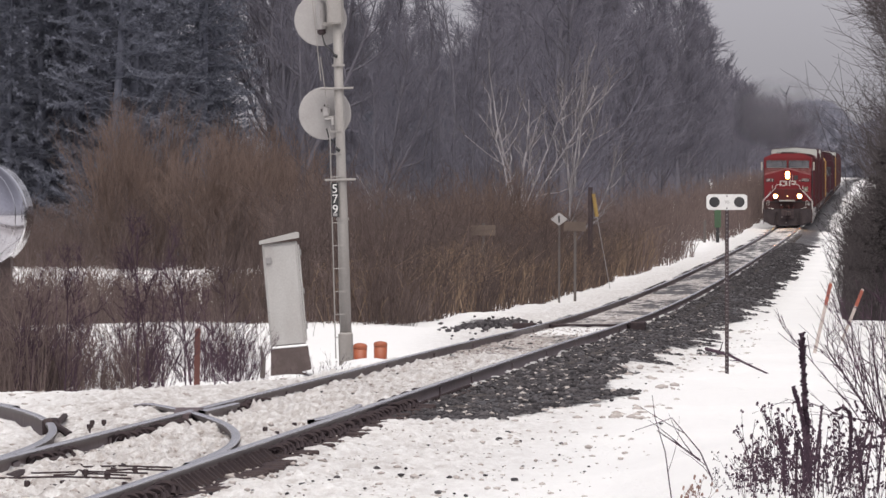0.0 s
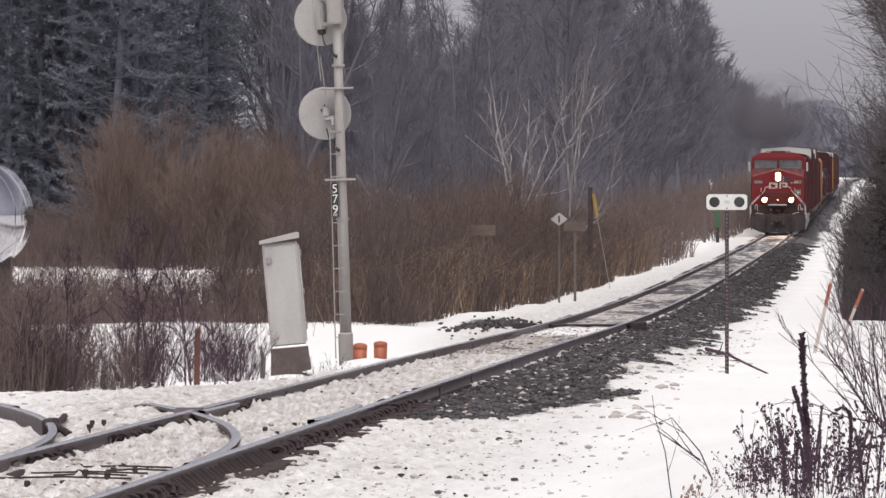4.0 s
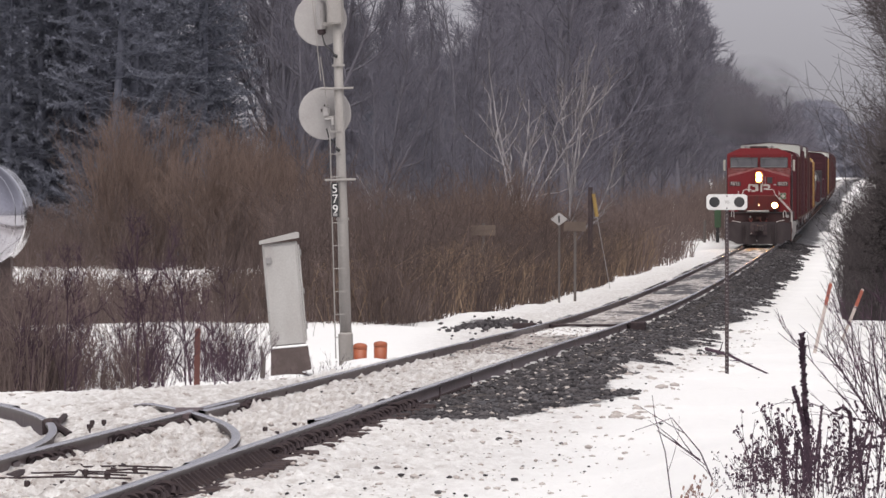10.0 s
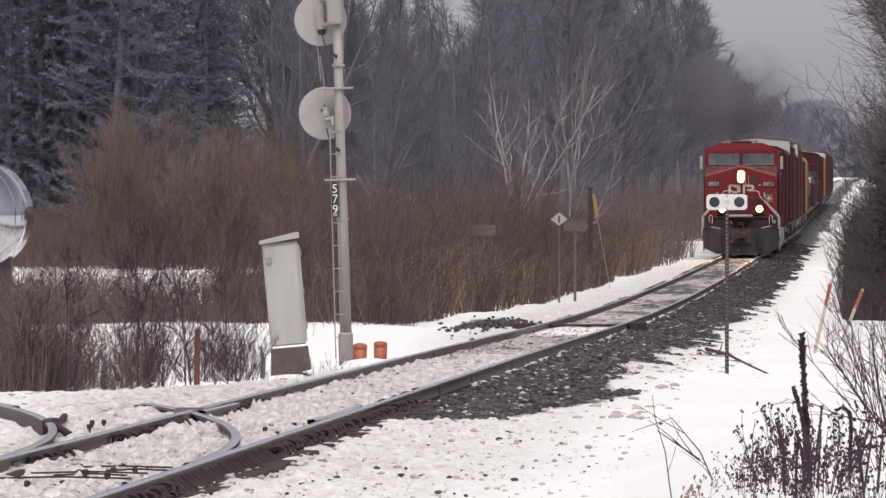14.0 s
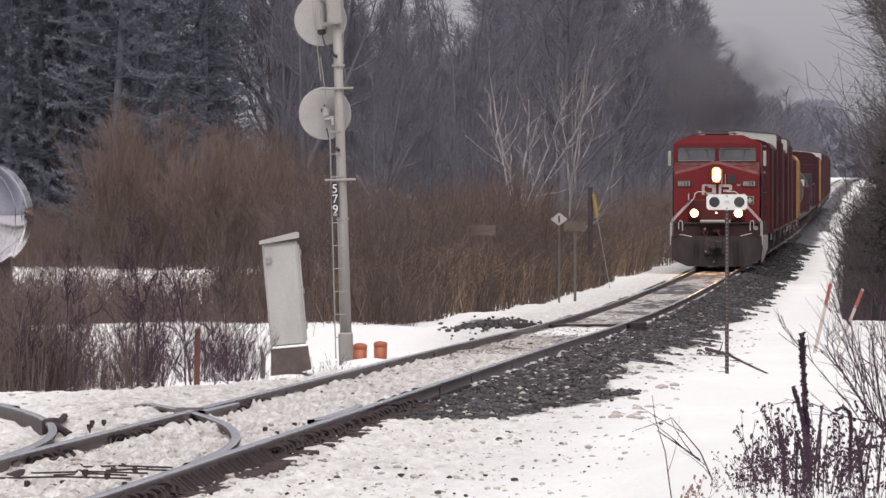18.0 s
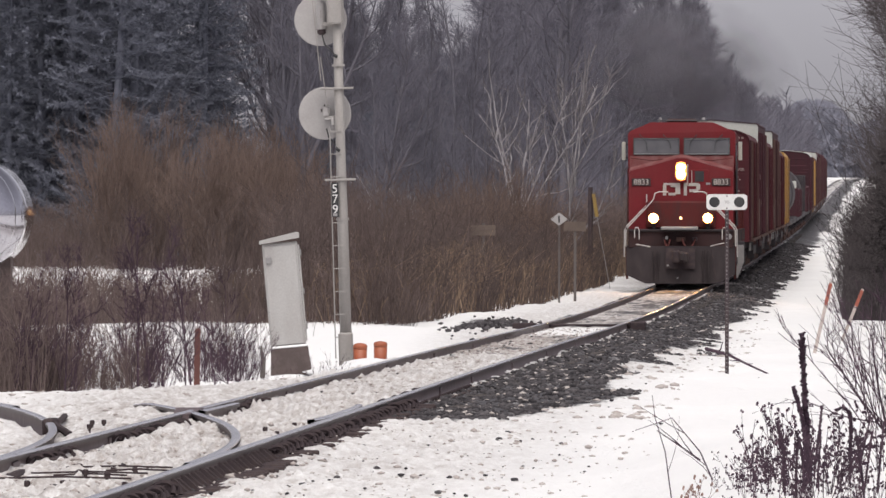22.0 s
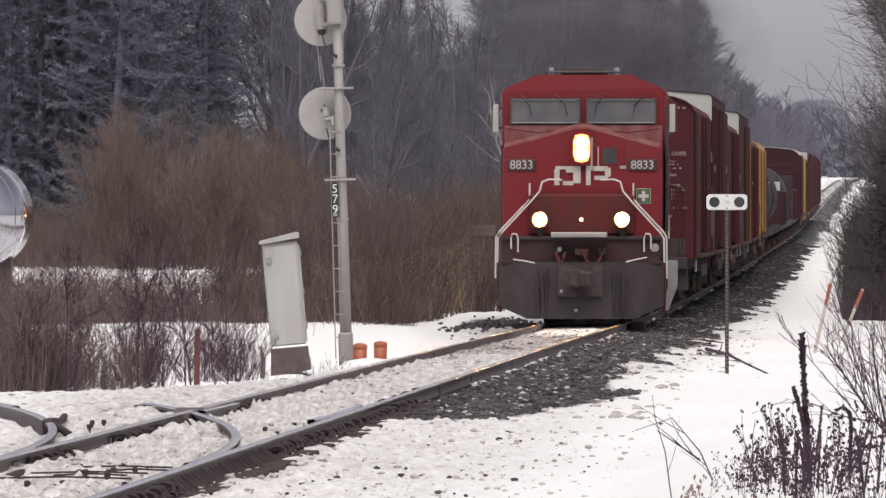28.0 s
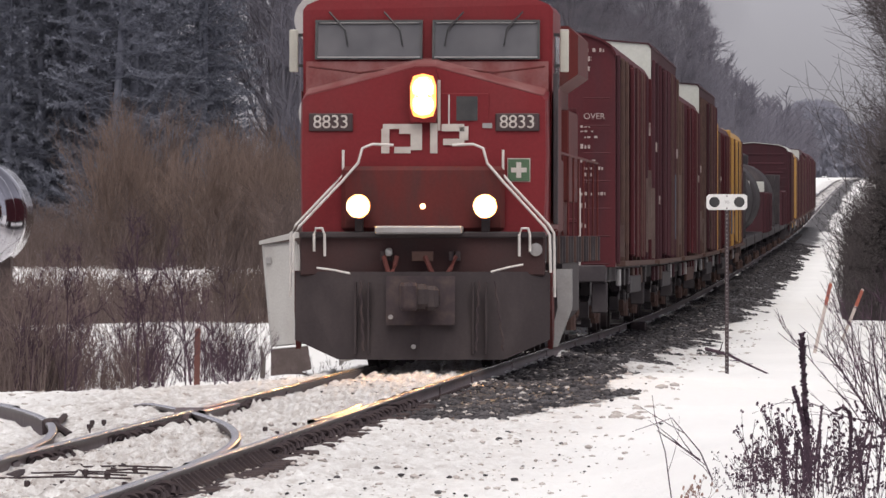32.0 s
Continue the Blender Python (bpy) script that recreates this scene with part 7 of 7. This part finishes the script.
def low_car(length, kind, label, seed=0):
    """A flat car, a gondola or a tank car."""
    rng = random.Random(seed)
    cat = {"flat": "flat car", "gondola": "gondola", "tank": "tank car"}[kind]
    t = thing(cat.replace(" ", "_"), pose(TRACK_X, 300, 0), label, cat, "freight cars of the train")
    part("deck", Build().box(-1.45, 1.45, 0.3, length - 0.3, 0.95, 1.25, 0.03), CARDARK, t)
    if kind == "tank":
        c = 2.45
        part("tank_shell", Build().lathe([(0.5, 0.6), (1.1, 0.75), (1.4, 1.1), (1.4, length - 1.1), (1.1, length - 0.75), (0.5, length - 0.6)], 28, pose(0, 0, c, -90, 0, 0)), CARDARK, t, smooth=True)
        part("dome", Build().lathe([(0.5, c + 1.3), (0.5, c + 1.7), (0.3, c + 1.8)], 16, pose(0, length / 2, 0)), CARDARK, t)
        part("white_panel", Build().box(0.6, 1.25, 0.55, 0.70, 2.5, 3.1, 0.02), CARWHITE, t)
    elif kind == "gondola":
        for sx in (-1, 1):
            part("side_wall", Build().box(sx * 1.46 - 0.05, sx * 1.46 + 0.05, 0.4, length - 0.4, 1.2, 2.7, 0.02), CARBROWN, t)
            for i in range(9):
                y = 0.7 + (length - 1.4) * i / 8
                part("side_post", Build().box(sx * 1.53 - 0.05, sx * 1.53 + 0.05, y - 0.06, y + 0.06, 1.2, 2.65, 0.01), CARBROWN, t)
        for y in (0.4, length - 0.4):
            part("end_wall", Build().box(-1.46, 1.46, y - 0.05, y + 0.05, 1.2, 2.7, 0.02), CARBROWN, t)
    else:
        for y in (0.5, length - 0.5):
            part("bulkhead", Build().box(-1.45, 1.45, y - 0.12, y + 0.12, 1.25, 3.4, 0.03), CARDARK, t)
        part("bulkhead_brace", Build().prism([(0.6, 3.3), (0.6, 3.1), (2.2, 1.25), (2.5, 1.25)], 1.2, 1.4, 0), GALV, t)
        part("wrapped_load", Build().box(-1.25, 1.3, 1.2, 5.0, 2.2, 3.3, 0.08), CARWHITE, t, "white wrapped load")
        part("stacked_load", Build().box(-1.25, 1.25, 5.3, length - 1.2, 1.26, 3.0, 0.06), CARBROWN, t)
    for y in (2.2, length - 2.2):
        truck(t, y, 2)
    coupler(t, 0.3, -1)
    coupler(t, length - 0.3, 1)
    return t


TRAIN = [(locomotive(), 0.0)]
PITCH = 21.1
at = 26.0
CARS = [("box", CARRED, 4.78, False, None, None), ("box", CARBROWN, 5.16, True, None, None), ("box", CARRED, 4.78, False, None, None), ("box", CARBROWN, 5.16, True, None, None),
        ("box", CARRED, 4.6, False, None, CARYELLOW), ("box", CARYELLOW, 4.6, False, None, None)]
NAMES = {CARRED: "red", CARBROWN: "dark oxide-brown", CARYELLOW: "faded yellow"}
for i, (k, mt, h, we, dm, em) in enumerate(CARS):
    lb = f"{NAMES[mt]} ribbed steel boxcar" + (" with white excess-height upper end" if we else " with yellow corner posts" if em else " with streaks of rust")
    TRAIN.append((boxcar(PITCH - 1.3, h, mt, lb, we, edge_mat=em, seed=i), at))
    at += PITCH
for i, k in enumerate(("flat", "tank", "tank", "gondola", "tank", "flat", "gondola")):
    PITCH = 20.1
    lb = {"flat": "dark bulkhead flat car with a white wrapped load", "tank": "black tank car with a small white panel", "gondola": "dark brown steel gondola"}[k]
    TRAIN.append((low_car(PITCH - 1.3, k, lb, 40 + i), at))
    at += PITCH
for i, (mt, h, we) in enumerate([(CARBROWN, 4.9, False), (CARYELLOW, 4.7, False), (CARBROWN, 4.6, False), (CARBROWN, 4.9, True), (CARBROWN, 4.7, False), (CARBROWN, 4.9, False), (CARBROWN, 4.7, False), (CARBROWN, 4.8, False), (CARBROWN, 4.6, False)]):
    lb = {CARBROWN: "dark oxide-brown boxcar far back in the train", CARYELLOW: "faded yellow boxcar far back in the train", CARGREY: "pale grey boxcar far back in the train"}[mt]
    TRAIN.append((boxcar(PITCH - 1.3, h, mt, lb, we, ribs=7, end_bars=False, roof=CARWHITE if i == 0 else None, seed=60 + i), at))
    at += PITCH


def smoke_mat():
    """Thin dark diesel haze, each puff fading out to its rim."""
    m = bpy.data.materials.new("diesel_haze")
    m.use_nodes = True
    n, l = m.node_tree.nodes, m.node_tree.links
    n.remove(n["Principled BSDF"])
    at_ = n.new("ShaderNodeAttribute")
    at_.attribute_name = "core"
    dif, tra, mx = n.new("ShaderNodeBsdfDiffuse"), n.new("ShaderNodeBsdfTransparent"), n.new("ShaderNodeMixShader")
    tex = noise_tex(n, l, 0.5, 3.0)
    r = ramp(n, l, tex.outputs[0], [(0.3, (0.082, 0.078, 0.090)), (0.7, (0.120, 0.115, 0.130))])
    l.new(r.outputs[0], dif.inputs[0])
    l.new(at_.outputs["Fac"], mx.inputs[0])
    l.new(tra.outputs[0], mx.inputs[1])
    l.new(dif.outputs[0], mx.inputs[2])
    l.new(mx.outputs[0], n["Material Output"].inputs["Surface"])
    return m


def exhaust():
    """The plume that hangs over the train: a few soft bulging puffs that travel with it."""
    t = thing("exhaust_smoke", pose(TRACK_X, 105, 0), "thin dark diesel exhaust trailing above the train", "smoke")
    haze = smoke_mat()
    k = 40
    a = np.linspace(-1, 1, k)
    U, V = np.meshgrid(a, a)
    R_ = np.sqrt(U ** 2 + V ** 2)
    ii_ = (np.arange(k - 1)[:, None] * k + np.arange(k - 1)[None, :]).ravel()
    for i, (back, zc, rad, dens) in enumerate([(6, 5.9, 1.3, 0.50), (16, 6.5, 2.0, 0.52), (30, 7.0, 2.6, 0.52), (50, 7.4, 3.1, 0.50), (76, 7.6, 3.5, 0.44), (108, 7.8, 3.8, 0.34), (150, 7.8, 4.0, 0.22), (205, 7.8, 4.2, 0.13)]):
        lump = 0.55 * lattice(U * 2.2 + 9 * i, V * 2.2 + 5, 50 + i) + 0.3 * lattice(U * 5 + 3 * i, V * 5, 60 + i) + 0.15 * lattice(U * 10, V * 10 + i, 70 + i)
        core = np.clip(1.25 - R_ * 1.25, 0, 1) ** 0.9 * np.clip((lump - 0.22) * 2.0, 0, 1.2)
        core = np.clip(core * dens * 1.05, 0, 0.62) * (R_ < 1)
        y = 10.6 + back + 0.35 * rad * R_ ** 2 + 0.5 * (lump - 0.5)
        v = np.stack([U * rad * 1.15 - 1.1 - 0.008 * back, y, zc + V * rad * 0.85], -1).reshape(-1, 3)
        me = raw_mesh("puff", v, np.stack([ii_, ii_ + 1, ii_ + k + 1, ii_ + k], 1), haze)
        at_ = me.attributes.new("core", "FLOAT", "POINT")
        at_.data.foreach_set("value", core.ravel().astype(np.float32))
        me.polygons.foreach_set("use_smooth", [True] * len(me.polygons))
        part("puff", me, haze, t)
    return t


TRAIN.append((exhaust(), 0.0))


# ---- movement ----
NOSE = [(0.0, 557.8), (28.0, 162.6), (30.0, 134.3), (31.0, 119.9), (32.0, 105.0)]


def nose_y(t):
    """Distance of the locomotive's front along the track."""
    return float(np.interp(t, [p[0] for p in NOSE], [p[1] for p in NOSE]))


def motions():
    for ob, off in TRAIN:
        rows = []
        for t in np.linspace(0, 32, 33):
            y = nose_y(t) + off
            a, b = float(rail_z(y + 3)), float(rail_z(y + 17))
            pitch = math.degrees(math.atan2(b - a, 14.0))
            z = a - 3 * (b - a) / 14.0
            rows.append((float(t), pose(TRACK_X, y, z, pitch, 0, 0)))
        walk(ob, rows)


motions()
